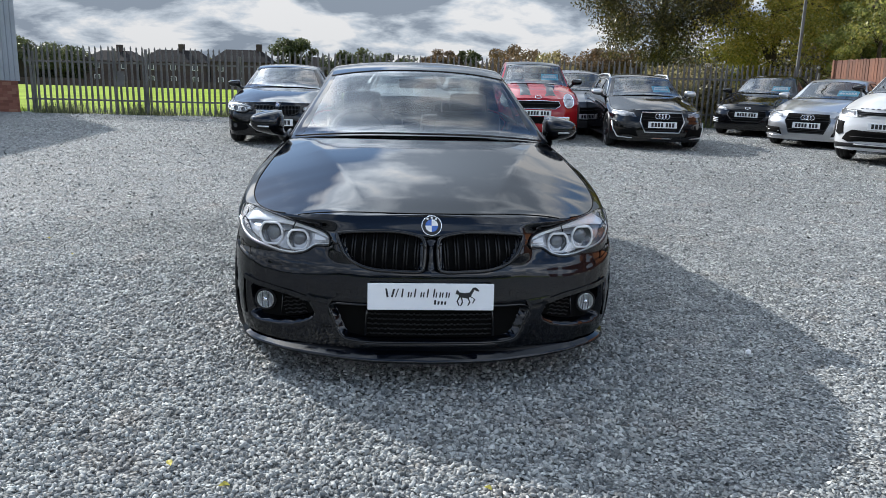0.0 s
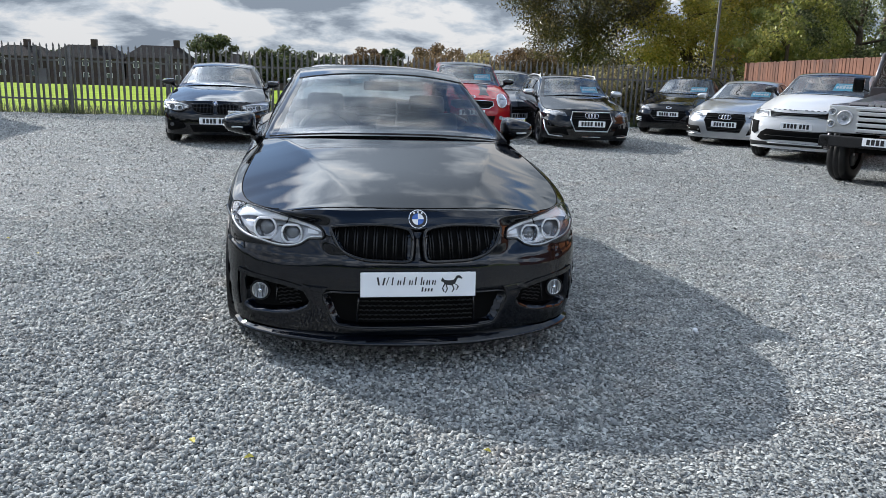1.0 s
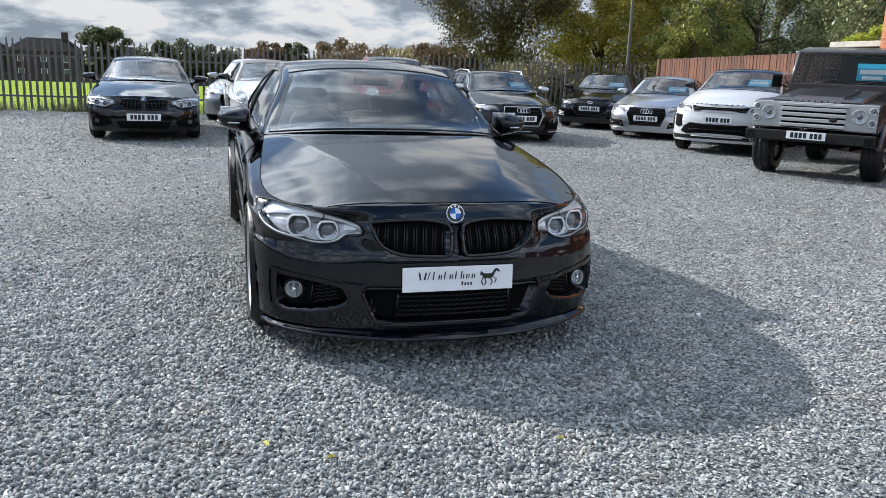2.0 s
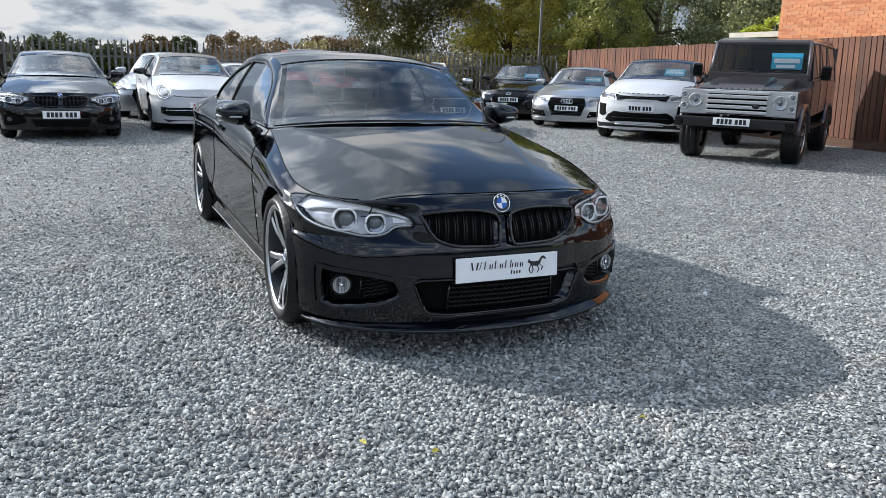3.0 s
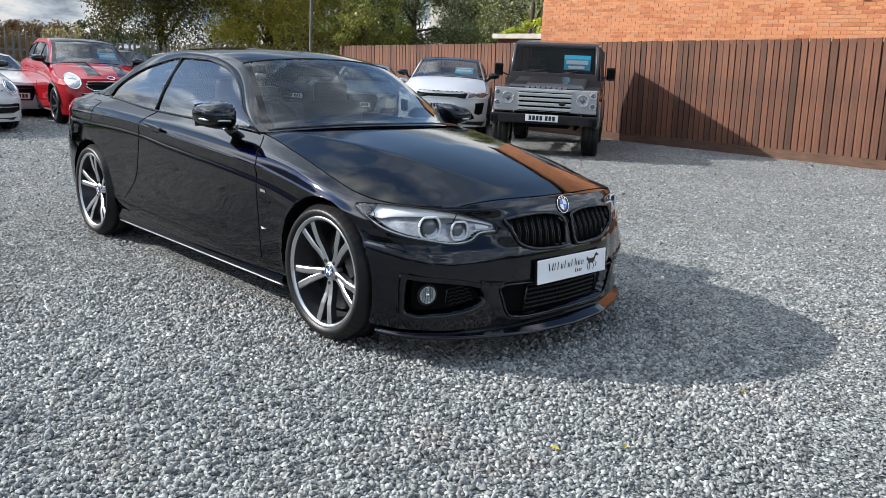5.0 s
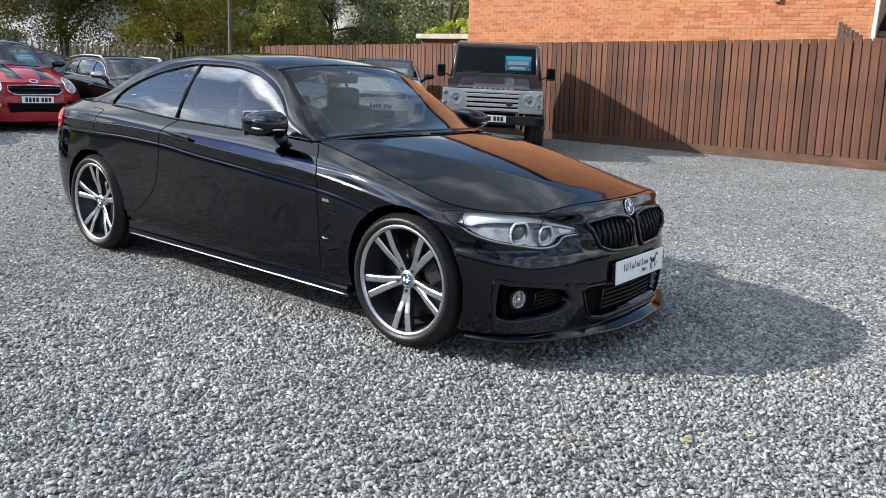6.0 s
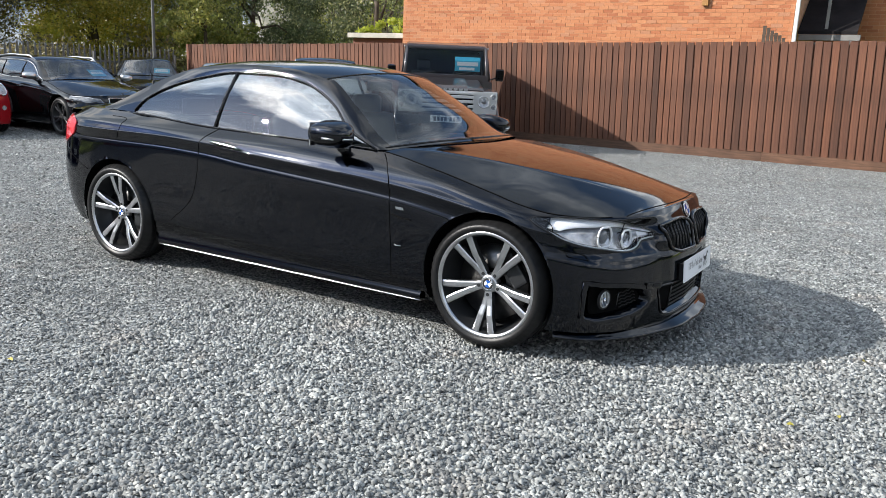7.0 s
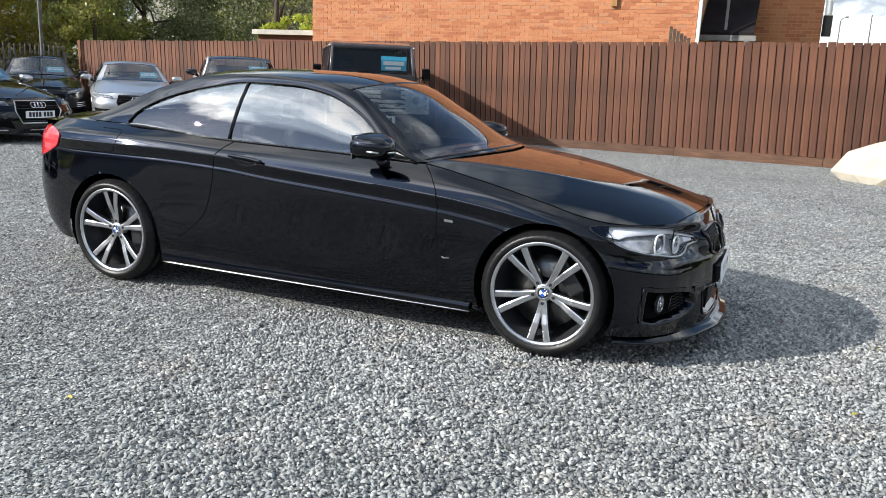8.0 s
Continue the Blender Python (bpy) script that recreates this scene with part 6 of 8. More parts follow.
def sport_bumper(skin, car, f):
    """Lower intake, corner scoops with fog lamps, and the splitter lip."""
    low = curve2(LOW, True, 5)
    # near-black backing, the opening's inner shade put into its colour
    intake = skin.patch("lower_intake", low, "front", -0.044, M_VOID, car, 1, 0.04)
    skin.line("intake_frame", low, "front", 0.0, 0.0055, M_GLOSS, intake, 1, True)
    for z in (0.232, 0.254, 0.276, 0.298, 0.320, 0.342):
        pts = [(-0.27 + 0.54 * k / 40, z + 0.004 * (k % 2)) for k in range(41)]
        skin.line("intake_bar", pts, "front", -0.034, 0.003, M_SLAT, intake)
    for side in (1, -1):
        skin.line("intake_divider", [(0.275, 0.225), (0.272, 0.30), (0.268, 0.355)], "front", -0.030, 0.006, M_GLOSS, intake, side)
        # near-black sheet painting the shade in the hollow, with its mesh
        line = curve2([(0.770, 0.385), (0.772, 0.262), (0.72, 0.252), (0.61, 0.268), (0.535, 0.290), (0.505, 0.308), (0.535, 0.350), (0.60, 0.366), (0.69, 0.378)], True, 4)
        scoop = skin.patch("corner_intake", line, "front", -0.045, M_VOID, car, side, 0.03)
        for r in range(5):
            z = 0.288 + 0.016 * r
            skin.line("scoop_bar", [(0.535 + 0.012 * r * 0.4 + 0.10 * k / 12, z + 0.0045 * (1 if k % 4 in (1, 2) else 0) - 0.10 * (k / 12 - 0.5) * 0.2) for k in range(13)], "front", -0.038, 0.0026, M_SLAT, scoop, side)
        skin.line("scoop_edge", [(0.655, 0.278), (0.650, 0.32), (0.645, 0.366)], "front", -0.034, 0.004, M_GLOSS, scoop, side)
        # the blade above the hollow, and its wide matt inner end
        top = curve2([(0.806, 0.418), (0.742, 0.406), (0.675, 0.400), (0.587, 0.389), (0.505, 0.371)], False, 6)
        blade = [(a, b + 0.007) for a, b in top] + [(a, b - 0.013) for a, b in top[::-1]]
        skin.patch("scoop_blade", blade, "front", 0.007, M_BLACK, car, side, 0.03, "", 0.030)
        skin.patch("blade_insert", [(0.512, 0.392), (0.402, 0.385), (0.418, 0.355), (0.517, 0.364)], "front", 0.010, M_BLACK, car, side, 0.02, "", 0.016)
        skin.patch("blade_slot", [(0.470, 0.384), (0.420, 0.380), (0.428, 0.364), (0.478, 0.370)], "front", 0.0115, M_MATT, car, side, 0.03)
        # the upright fin at the outer end of the hollow
        skin.line("scoop_fin", [(0.806, 0.418), (0.812, 0.33), (0.806, 0.245)], "front", 0.002, 0.007, M_BLACK, car, side, False, 8)
        h, n = skin.cast(side * 0.708, 0.328, "front")
        aim = Matrix.Translation(h + Vector((0, 0.026, 0))) @ Matrix.Rotation(radians(side * 14), 4, "Z")
        fog = lathe("fog_lamp", [(-0.004, 0.039), (-0.009, 0.037), (0.004, 0.033), (0.016, 0.020), (0.020, 0.0)], M_SILVER, car, 28, "y")
        fog.matrix_basis = aim
        surround = lathe("fog_surround", [(0.004, 0.048), (-0.006, 0.047), (-0.008, 0.042), (0.004, 0.040)], M_MATT, fog, 28, "y")
        bm = bmesh.new()
        bmesh.ops.create_uvsphere(bm, u_segments=14, v_segments=8, radius=0.014, matrix=Matrix.Translation((0, 0.002, 0)))
        part("fog_bulb", bm, M_CHROME, fog, "", True)
        for k in range(5):
            x = -0.026 + 0.013 * k
            hz = math.sqrt(0.036 ** 2 - x * x)
            tube("fog_flute", [(x, -0.004, -hz), (x, -0.008, 0), (x, -0.004, hz)], 0.0022, M_LENS if k % 2 else M_SILVER, fog, 5)
        lathe("fog_glass", [(-0.017, 0.0), (-0.0155, 0.02), (-0.009, 0.038)], M_COVER, fog, 24, "y")
    # splitter
    pts = []
    for k in range(61):
        a = math.pi * k / 60
        x = -0.875 * math.copysign(abs(math.cos(a)) ** (2 / 3.4), math.cos(a))
        y = 0.02 - 0.852 * abs(math.sin(a)) ** (2 / 3.4)
        y += float(np.interp(abs(x), (0.0, 0.257, 0.40, 0.55, 0.70, 0.78, 0.85, 0.90), (0.0, 0.018, 0.05, 0.075, 0.085, 0.065, 0.035, 0.01)))
        pts.append((x, y))
    pts = [p for p in pts if p[1] < -0.36]
    verts = []
    for x, y in pts:
        verts += [(x * 0.99, y + 0.008, 0.131), (x, y, 0.138), (x * 0.992, y + 0.010, 0.148), (x * 0.965, y * 0.955, 0.158), (x * 0.945, y * 0.93, 0.182), (x * 0.9, y * 0.85, 0.14)]
    n = len(pts)
    link_mesh("splitter", verts, grid_faces(n, 6), M_BLACK, car, True)


def build_hero():
    f = Form(fine=1.0, dense=2.5, sculpt=nose_plan)
    car = thing("coupe_car", "glossy black two-door coupe on machined alloy wheels, parked on gravel", "car", pose(0, 0, 0))
    skin, grid = build_shell(f, car, M_BLACK, hood_end=0.74, boot_start=3.02, ridge=0.015, relief=front_relief)
    top = build_cabin(f, car, M_BLACK, grid, M_SCREEN, M_TINT, (1.975,), rear_mat=M_TINT)
    cabin_fittings(f, car, (1.55,), 0.92)
    # wheels with machined faces, caps, bolts and brakes
    pieces, fx = wheel_mesh(car, 0.331, 0.263, 0.235, 5, 156)
    wheel = pieces[0]
    # tread blocks on both shoulders of the tyre
    tyre = pieces[1].data
    for i, v in enumerate(tyre.vertices):
        ring, k = i % 17, i // 17
        if ring in (3, 4, 11, 12, 13) and k % 3 == 0:
            v.co.y *= 0.991
            v.co.z *= 0.991
    cap = roundel_at(wheel, Matrix.Translation((fx - 0.026, 0, 0)) @ Matrix.Rotation(radians(90), 4, "Y"), 0.029, "hub_cap", True)
    for k in range(5):
        a = k * math.tau / 5 + 0.3
        bm = bmesh.new()
        bmesh.ops.create_cone(bm, cap_ends=True, segments=8, radius1=0.011, radius2=0.009, depth=0.02, matrix=Matrix.Translation((fx - 0.035, 0.056 * math.cos(a), 0.056 * math.sin(a))) @ Matrix.Rotation(radians(90), 4, "Y"))
        part("wheel_bolt", bm, M_GUNMETAL, wheel)
    caliper = box("brake_caliper", (-0.01, 0.10, -0.09), (0.05, 0.185, 0.09), M_GUNMETAL, wheel, 0.012)
    place_wheels(f, car, pieces, (0.764, 0.784))
    mirror_pair(f, car, M_BLACK, (0.912, 0.95, 0.996), (0.098, 0.126, 0.085), M_GLOSS, (0.79, 0.905), 0.045)
    for side in (1, -1):
        tube("mirror_indicator", [(side * (x - (0.045 if side > 0 else 0.0)), y, z) for x, y, z in ((0.885, 0.823, 0.972), (0.945, 0.832, 0.974), (0.993, 0.872, 0.976), (1.010, 0.925, 0.978))], 0.006, M_SILVER, car)
    # front end
    lamp_unit(skin, car, LAMP, ((0.690, 0.617, 0.051), (0.565, 0.602, 0.045)))
    kidney_grille(skin, car)
    sport_bumper(skin, car, f)
    roundel(skin, car, 0.0, 0.692, "front", 0.041)
    skin.line("bonnet_front_gap", [(x, -0.662 + 0.28 * x * x) for x in (-0.62 + 1.24 * k / 40 for k in range(41))], "top", 0.0003, 0.0028, M_VOID, car, 1, False, 4)
    plate = number_plate(car, (0.0, -0.789, 0.413), 0.52, 0.112, -4, None, False)
    bar_writing(plate, pose(0.0, -0.789, 0.413, -4))
    box("plate_mount", (-0.25, -0.784, 0.368), (0.25, -0.74, 0.452), M_MATT, car)
    for side in (1, -1):
        # shut lines and seams
        edge = [tuple(c[-1]) for c in grid if -0.53 < c[-1][1] < 0.76]
        tube("bonnet_gap", [(side * (x - 0.001), y, z + 0.0015) for x, y, z in edge], 0.0028, M_VOID, car, 4)
        skin.line("door_gap", curve2([(0.70, 0.905), (0.635, 0.85), (0.585, 0.765), (0.575, 0.55), (0.572, 0.31), (0.575, 0.285)], False, 6), "side", 0.0005, 0.0026, M_VOID, car, side, False, 4)
        skin.line("door_gap", curve2([(1.93, 0.945), (2.00, 0.86), (2.02, 0.70), (2.10, 0.50), (2.30, 0.345)], False, 6), "side", 0.0005, 0.0026, M_VOID, car, side, False, 4)
        skin.line("sill_seam", [(0.395 + 2.03 * k / 20, 0.276 + 0.043 * k / 20) for k in range(21)], "side", 0.0005, 0.0022, M_VOID, car, side, False, 4)
        skin.line("bumper_gap", curve2([(-0.27, 0.685), (-0.31, 0.66), (-0.345, 0.60)], False, 5), "side", 0.0005, 0.0022, M_VOID, car, side, False, 4)
        skin.line("bumper_gap", curve2([(3.44, 0.72), (3.25, 0.66), (3.09, 0.60)], False, 5), "side", 0.0005, 0.0026, M_VOID, car, side, False, 4)
        # side skirt: hollow under the door's edge, flaring to a lower lip
        verts, edge, n = [], [], 48
        for k in range(n + 1):
            y, zc = 0.392 + 2.045 * k / n, 0.270 + 0.043 * k / n
            x = 0.848 + 0.016 * k / n
            for dx, z in ((0.002, zc), (-0.004, zc - 0.012), (-0.013, zc - 0.034), (-0.014, zc - 0.052), (-0.006, 0.206), (-0.003, 0.193), (-0.007, 0.181), (-0.022, 0.171), (-0.07, 0.160)):
                verts.append((side * (x + dx), y, z))
            edge.append((side * (x - 0.012), y, 0.1725))
        link_mesh("side_skirt", verts, grid_faces(n + 1, 9, 0, side > 0), M_BLACK, car, True)
        # silver bead painting the sky's reflection along the lower lip
        tube("skirt_sky_glint", edge, 0.0036, M_SILVER, car)
        # handle in its dish
        h, n_ = skin.cast(1.77, 0.855, "side", side)
        dish = skin.patch("door_handle", [(1.77 + 0.075 * math.cos(a * math.tau / 20), 0.852 + 0.034 * math.sin(a * math.tau / 20)) for a in range(20)], "side", 0.001, M_GLOSS, car, side, 0.02)
        skin.line("handle_grip", curve2([(1.885, 0.866), (1.83, 0.862), (1.74, 0.856), (1.665, 0.846)], False, 4), "side", 0.018, 0.011, M_BLACK, dish, side, False, 8)
        # wing badge and slit
        skin.patch("wing_badge", [(0.535, 0.657), (0.487, 0.655), (0.483, 0.641), (0.531, 0.643)], "side", 0.003, M_CHROME, car, side, 0.03, "small chrome wing badge")
        skin.line("jacking_mark", [(0.505, 0.452), (0.535, 0.449), (0.545, 0.455)], "side", 0.002, 0.003, M_SILVER, car, side)
        skin.line("wing_vent", curve2([(0.56, 0.612), (0.50, 0.60), (0.44, 0.598)], False, 4), "side", 0.001, 0.004, M_VOID, car, side)
        # fuel flap
        if side < 0:
            skin.line("fuel_flap_gap", curve2([(2.92, 0.965), (2.76, 0.958), (2.735, 0.92), (2.755, 0.845), (2.80, 0.83), (2.98, 0.828)], False, 5), "side", 0.0005, 0.002, M_VOID, car, side, False, 4)
        # tail lamp
        skin.patch("tail_lamp", curve2([(3.60, 0.75), (3.63, 0.85), (3.57, 0.93), (3.40, 0.94), (3.25, 0.905), (3.28, 0.83), (3.44, 0.765)], True, 4), "side", 0.008, M_RED_L, car, side, 0.03, "glossy red tail lamp", 0.012)
        # washer jets under the lamps and parking sensors
        skin.line("washer_cover", [(0.835, 0.560), (0.785, 0.540), (0.782, 0.516), (0.832, 0.532)], "front", 0.0005, 0.002, M_VOID, car, side, True, 4)
        for x, z in ((0.34, 0.42), (0.70, 0.46)):
            hh, nn = skin.cast(side * x, z, "front")
            bm = bmesh.new()
            bmesh.ops.create_cone(bm, cap_ends=True, segments=14, radius1=0.011, radius2=0.010, depth=0.003, matrix=Matrix.Translation(hh) @ nn.to_track_quat("Z", "Y").to_matrix().to_4x4())
            part("parking_sensor", bm, M_GLOSS, car)
        # wipers resting on the scuttle
        pts = []
        for k in range(9):
            q = (-0.72 + 0.62 * k / 8) if side > 0 else (-0.02 + 0.66 * k / 8)
            pts.append((0.72 * q, 0.80 - 0.235 * (1 - q * q) + 0.015 * k / 8, 0.955 + 0.034 * (1 - q * q) + 0.004 * k / 8))
        tube("wiper", pts, 0.0045, M_MATT, car)
    # ducktail lip on the boot
    lip = []
    for k in range(25):
        s = -1 + k / 12
        y = 3.69 - 0.10 * s * s
        z = 0.992 - 0.02 * s * s
        lip += [(0.66 * s, y - 0.13, z + 0.002), (0.66 * s, y - 0.03, z + 0.014 * (1.05 - s * s)), (0.66 * s, y, z + 0.018 * (1.05 - s * s)), (0.66 * s, y - 0.005, z - 0.03)]
    link_mesh("boot_spoiler", lip, grid_faces(25, 4), M_BLACK, car, True)
    # mirror and tax disc inside
    box("interior_mirror", (-0.12, 1.30, 1.205), (0.12, 1.33, 1.265), M_INTERIOR, car, 0.012)
    box("parcel_shelf", (-0.6, 2.75, 0.90), (0.6, 3.15, 0.93), M_INTERIOR, car, 0.01)
    for x in (-0.37, 0.37):
        box("rear_seat_back", (x - 0.30, 2.42, 0.45), (x + 0.30, 2.55, 0.98), M_INTERIOR, car, 0.05)
        box("rear_head_restraint", (x - 0.13, 2.55, 0.98), (x + 0.13, 2.62, 1.10), M_INTERIOR, car, 0.03)
    return car, skin, top


hero, hero_skin, hero_top = build_hero()


# ---- the other parked cars ----
M_WHITE_P = car_paint("white_car_paint", (0.50, 0.51, 0.52), 0, 0.3)
M_RED_P = car_paint("red_car_paint", (0.30, 0.010, 0.014), 0, 0.3)
M_SILVER_P = car_paint("silver_car_paint", (0.40, 0.41, 0.43), 0.75, 0.32)
M_GREY_P = car_paint("dark_grey_car_paint", (0.055, 0.058, 0.065), 0.5, 0.35)
M_SOLID_BLACK = car_paint("plain_black_car_paint", (0.004, 0.004, 0.005), 0, 0.3)
M_FABRIC = plain("grey_fabric_roof", (0.15, 0.145, 0.14), 0.9, 0, 0.3, 30)
M_CARD = plain("blue_price_card", (0.05, 0.42, 0.62), 0.4, 0, 0.1, 20)
M_GLASS_DARK = glass("upright_screen_glass", (0.70, 0.74, 0.74), 0.0, 1.4)
M_GLASS_BG = glass("clear_car_glass", (0.62, 0.67, 0.67), 0.0, 2.1)

HATCH = ((0.70, 0.922, 0.725), (0.80, 0.958, 0.71), (1.03, 1.10, 0.66), (1.30, 1.265, 0.605), (1.6, 1.33, 0.595), (2.2, 1.35, 0.595), (2.8, 1.325, 0.59), (3.15, 1.24, 0.60), (3.42, 1.07, 0.64), (3.52, 0.98, 0.67))
HATCH_CROWN = ((0.70, -0.24, 0.045), (1.3, -0.09, 0.045), (2.2, 0.0, 0.03), (3.0, 0.04, 0.03), (3.52, 0.06, 0.03))
HATCH_DLO = ((0.77, 0.925), (0.99, 1.005), (1.13, 1.10), (1.28, 1.18), (1.42, 1.23), (1.65, 1.265), (2.2, 1.28), (2.8, 1.25), (3.05, 1.17), (3.2, 1.0))
SQUARE = (3.4, 3.4, 3.3, 3.1, 2.9, 2.8)


def form(width, front, wb, rear, low, lift, k, hub=0.33, top=1.0, arc=ARC, crown=CROWN, dlo=DLO, **more):
    q = wb / 2.81
    base = low + 0.76 * lift
    return Form(width, front, wb, rear, low, lift, 0.0, tuple((r[0] * q, base + (r[1] - 0.92) * k, r[2] * top * width / 1.825) for r in arc), tuple((r[0] * q, r[1], r[2]) for r in crown), tuple((r[0] * q, base + (r[1] - 0.92) * k) for r in dlo), BODY, 0.5, (hub + 0.05, hub + 0.05), hub, **more)


def parked_car(name, label, place, paint, f, doors=((0.60, 1.55), (1.55, 2.45)), pillars=(1.62, 2.45), roof_mat=None, trim=None, rim_mat=None, boot=3.02, plate_z=0.42, mirror_mat=None, card=True):
    car = thing(name, label, "car", place, "cars parked round the yard")
    skin, grid = build_shell(f, car, paint, doors=doors, boot_start=boot)
    q = f.wb / 2.81
    top = build_cabin(f, car, paint, grid, M_GLASS_BG, M_TINT, tuple(p * q for p in pillars), 0.5, roof_mat, trim)
    cabin_fittings(f, car, (1.5 * q,), 0.92 * q, 0.3, -1, f.z(0.93))
    pieces, fx = wheel_mesh(car, f.hub, f.hub * 0.76, 0.215, 5, 28, rim_mat or M_GUNMETAL)
    place_wheels(f, car, pieces, (0.765 * f.sx, 0.775 * f.sx))
    mirror_pair(f, car, mirror_mat or paint, (0.95 * f.sx, 0.88 * q, f.z(1.0)), (0.115, 0.09, 0.075), M_GLOSS, (0.77 * f.sx, f.z(0.91)))
    h, n = skin.cast(0, plate_z, "front")
    number_plate(car, (0, h.y - 0.022, plate_z), 0.52, 0.112)
    # seams round bonnet and doors
    for side in (1, -1):
        edge = [tuple(c[-1]) for c in grid if f.y(-0.62) < c[-1][1] < f.y(0.72)]
        tube("bonnet_gap", [(side * x, y, z + 0.002) for x, y, z in edge], 0.004, M_VOID, car, 4)
        for d in {v for pair in doors for v in pair}:
            skin.line("door_gap", [(f.y(d), f.z(0.32)), (f.y(d), f.z(0.6)), (f.y(d), f.z(0.85))], "side", 0.0, 0.004, M_VOID, car, side, False, 4)
        skin.line("door_handle", [(f.y(doors[0][1]) - 0.24, f.z(0.80)), (f.y(doors[0][1]) - 0.06, f.z(0.805))], "side", 0.02, 0.012, paint, car, side)
        skin.line("sill_trim", [(f.y(0.45 + 0.2 * k), f.z(0.19)) for k in range(10)], "side", 0.006, 0.018, M_MATT, car, side)
    if card:
        a = [top.cast(0.15 + 0.38 * i, z, "front") for i, z in ((0, f.z(1.02)), (1, f.z(1.02)), (1, f.z(1.13)), (0, f.z(1.13)))]
        v = [p + Vector((0, 0.05, 0.0)) for p, _ in a]
        pc = link_mesh("price_card", v, [(0, 1, 2, 3)], M_CARD, car, False, "blue windscreen price card")
        for r, (u0, u1) in enumerate(((0.08, 0.92), (0.15, 0.85))):
            z0, z1 = (0.30, 0.62) if r == 0 else (0.74, 0.84)
            def on(u, w):
                return v[0].lerp(v[1], u).lerp(v[3].lerp(v[2], u), w) + Vector((0, -0.004, 0.002))
            for k in range(6 if r == 0 else 1):
                s0 = u0 + (u1 - u0) * k / (6 if r == 0 else 1)
                s1 = s0 + (u1 - u0) / (7.5 if r == 0 else 1)
                link_mesh("writing_bar", [on(s0, z0), on(s1, z0), on(s1, z1), on(s0, z1)], [(0, 1, 2, 3)], M_WHITE_PL, pc)
    return car, skin, top


def both(skin, car, name, outline, mat, offset=0.004, step=0.05, label=""):
    return [skin.patch(name, outline, "front", offset + 0.008, mat, car, side, min(step, 0.035), label) for side in (1, -1)]


def oval(x, z, rx, rz, n=20):
    return [(x + rx * math.cos(k * math.tau / n), z + rz * math.sin(k * math.tau / n)) for k in range(n)]


def mesh_grille(skin, car, outline, bars, frame_mat, r=0.012, mat=None, lift=0.0):
    g = skin.patch("grille", outline, "front", 0.012 + lift, M_VOID, car, 1, 0.035)
    skin.line("grille_frame", outline, "front", 0.014 + lift, r, frame_mat, g, 1, True)
    xs = [p[0] for p in outline]
    for z in bars:
        cut = sorted(a + (c - a) * (z - b) / (d - b) for (a, b), (c, d) in zip(outline, outline[1:] + outline[:1]) if (b - z) * (d - z) < 0)
        if len(cut) >= 2:
            skin.line("grille_bar", [(cut[0] + (cut[-1] - cut[0]) * k / 8, z) for k in range(9)], "front", 0.016 + lift, 0.006, mat or M_GLOSS, g)
    return g


def four_rings(skin, car, z, r=0.04):
    for k in range(4):
        x = (k - 1.5) * r * 1.45
        skin.line("badge_ring", oval(x, z, r, r, 16), "front", 0.022, 0.006, M_CHROME, car, 1, True)


# black four-door coupe, nose out
gc, sk, tp = parked_car("saloon_car", "black four-door coupe saloon parked nose out", pose(-2.1, 10.5, 0, 0, 0, 2), M_SOLID_BLACK, form(1.825, 0.8, 2.81, 1.03, 0.16, 1.0, 1.0), plate_z=0.40, card=False)
lamp_unit(sk, gc, LAMP, ((0.690, 0.617, 0.050), (0.565, 0.602, 0.044)), 3, 0.038)
kidney_grille(sk, gc, KIDNEY, 6, 0.026)
roundel(sk, gc, 0.0, 0.692, "front", 0.041)
both(sk, gc, "corner_intake", SCOOP, M_VOID)
both(sk, gc, "fog_lamp", oval(0.70, 0.33, 0.034, 0.034, 14), M_BOWL, 0.016)
sk.patch("lower_intake", [(0.42, 0.33), (0.36, 0.22), (-0.36, 0.22), (-0.42, 0.33)], "front", 0.014, M_VOID, gc)

# white cabriolet
bt, sk, tp = parked_car("cabriolet_car", "white rounded cabriolet with grey fabric roof", pose(0.2, 11.65, 0, 0, 0, 1), M_WHITE_P, form(1.81, 0.82, 2.54, 0.92, 0.17, 1.05, 0.96), ((0.60, 2.0),), (1.9,), M_FABRIC, None, None, 3.02, 0.49, M_GLOSS)
both(sk, bt, "headlamp", oval(0.66, 0.70, 0.105, 0.10), M_LAMP_D, 0.012)
for side in (1, -1):
    sk.line("lamp_surround", oval(0.66, 0.70, 0.108, 0.104), "front", 0.016, 0.012, M_CHROME, bt, side, True)
    sk.line("light_guide", oval(0.65, 0.70, 0.078, 0.075), "front", 0.026, 0.006, M_DRL, bt, side, True)
    sk.patch("projector_lens", oval(0.64, 0.71, 0.048, 0.048, 14), "front", 0.030, M_LENS, bt, side, 0.04)
g = mesh_grille(sk, bt, [(0.72, 0.45), (0.71, 0.36), (0.60, 0.32), (0.0, 0.305), (-0.60, 0.32), (-0.71, 0.36), (-0.72, 0.45), (0.0, 0.455)], (0.345, 0.375, 0.425), M_GLOSS, 0.010, None, 0.022)
sk.line("chrome_strip", [(-0.68 + 1.36 * k / 16, 0.405) for k in range(17)], "front", 0.046, 0.006, M_CHROME, g)
sk.line("bonnet_front_gap", curve2([(-0.52, 0.665), (-0.4, 0.64), (0, 0.632), (0.4, 0.64), (0.52, 0.665)], False, 5), "front", 0.0, 0.005, M_VOID, bt)
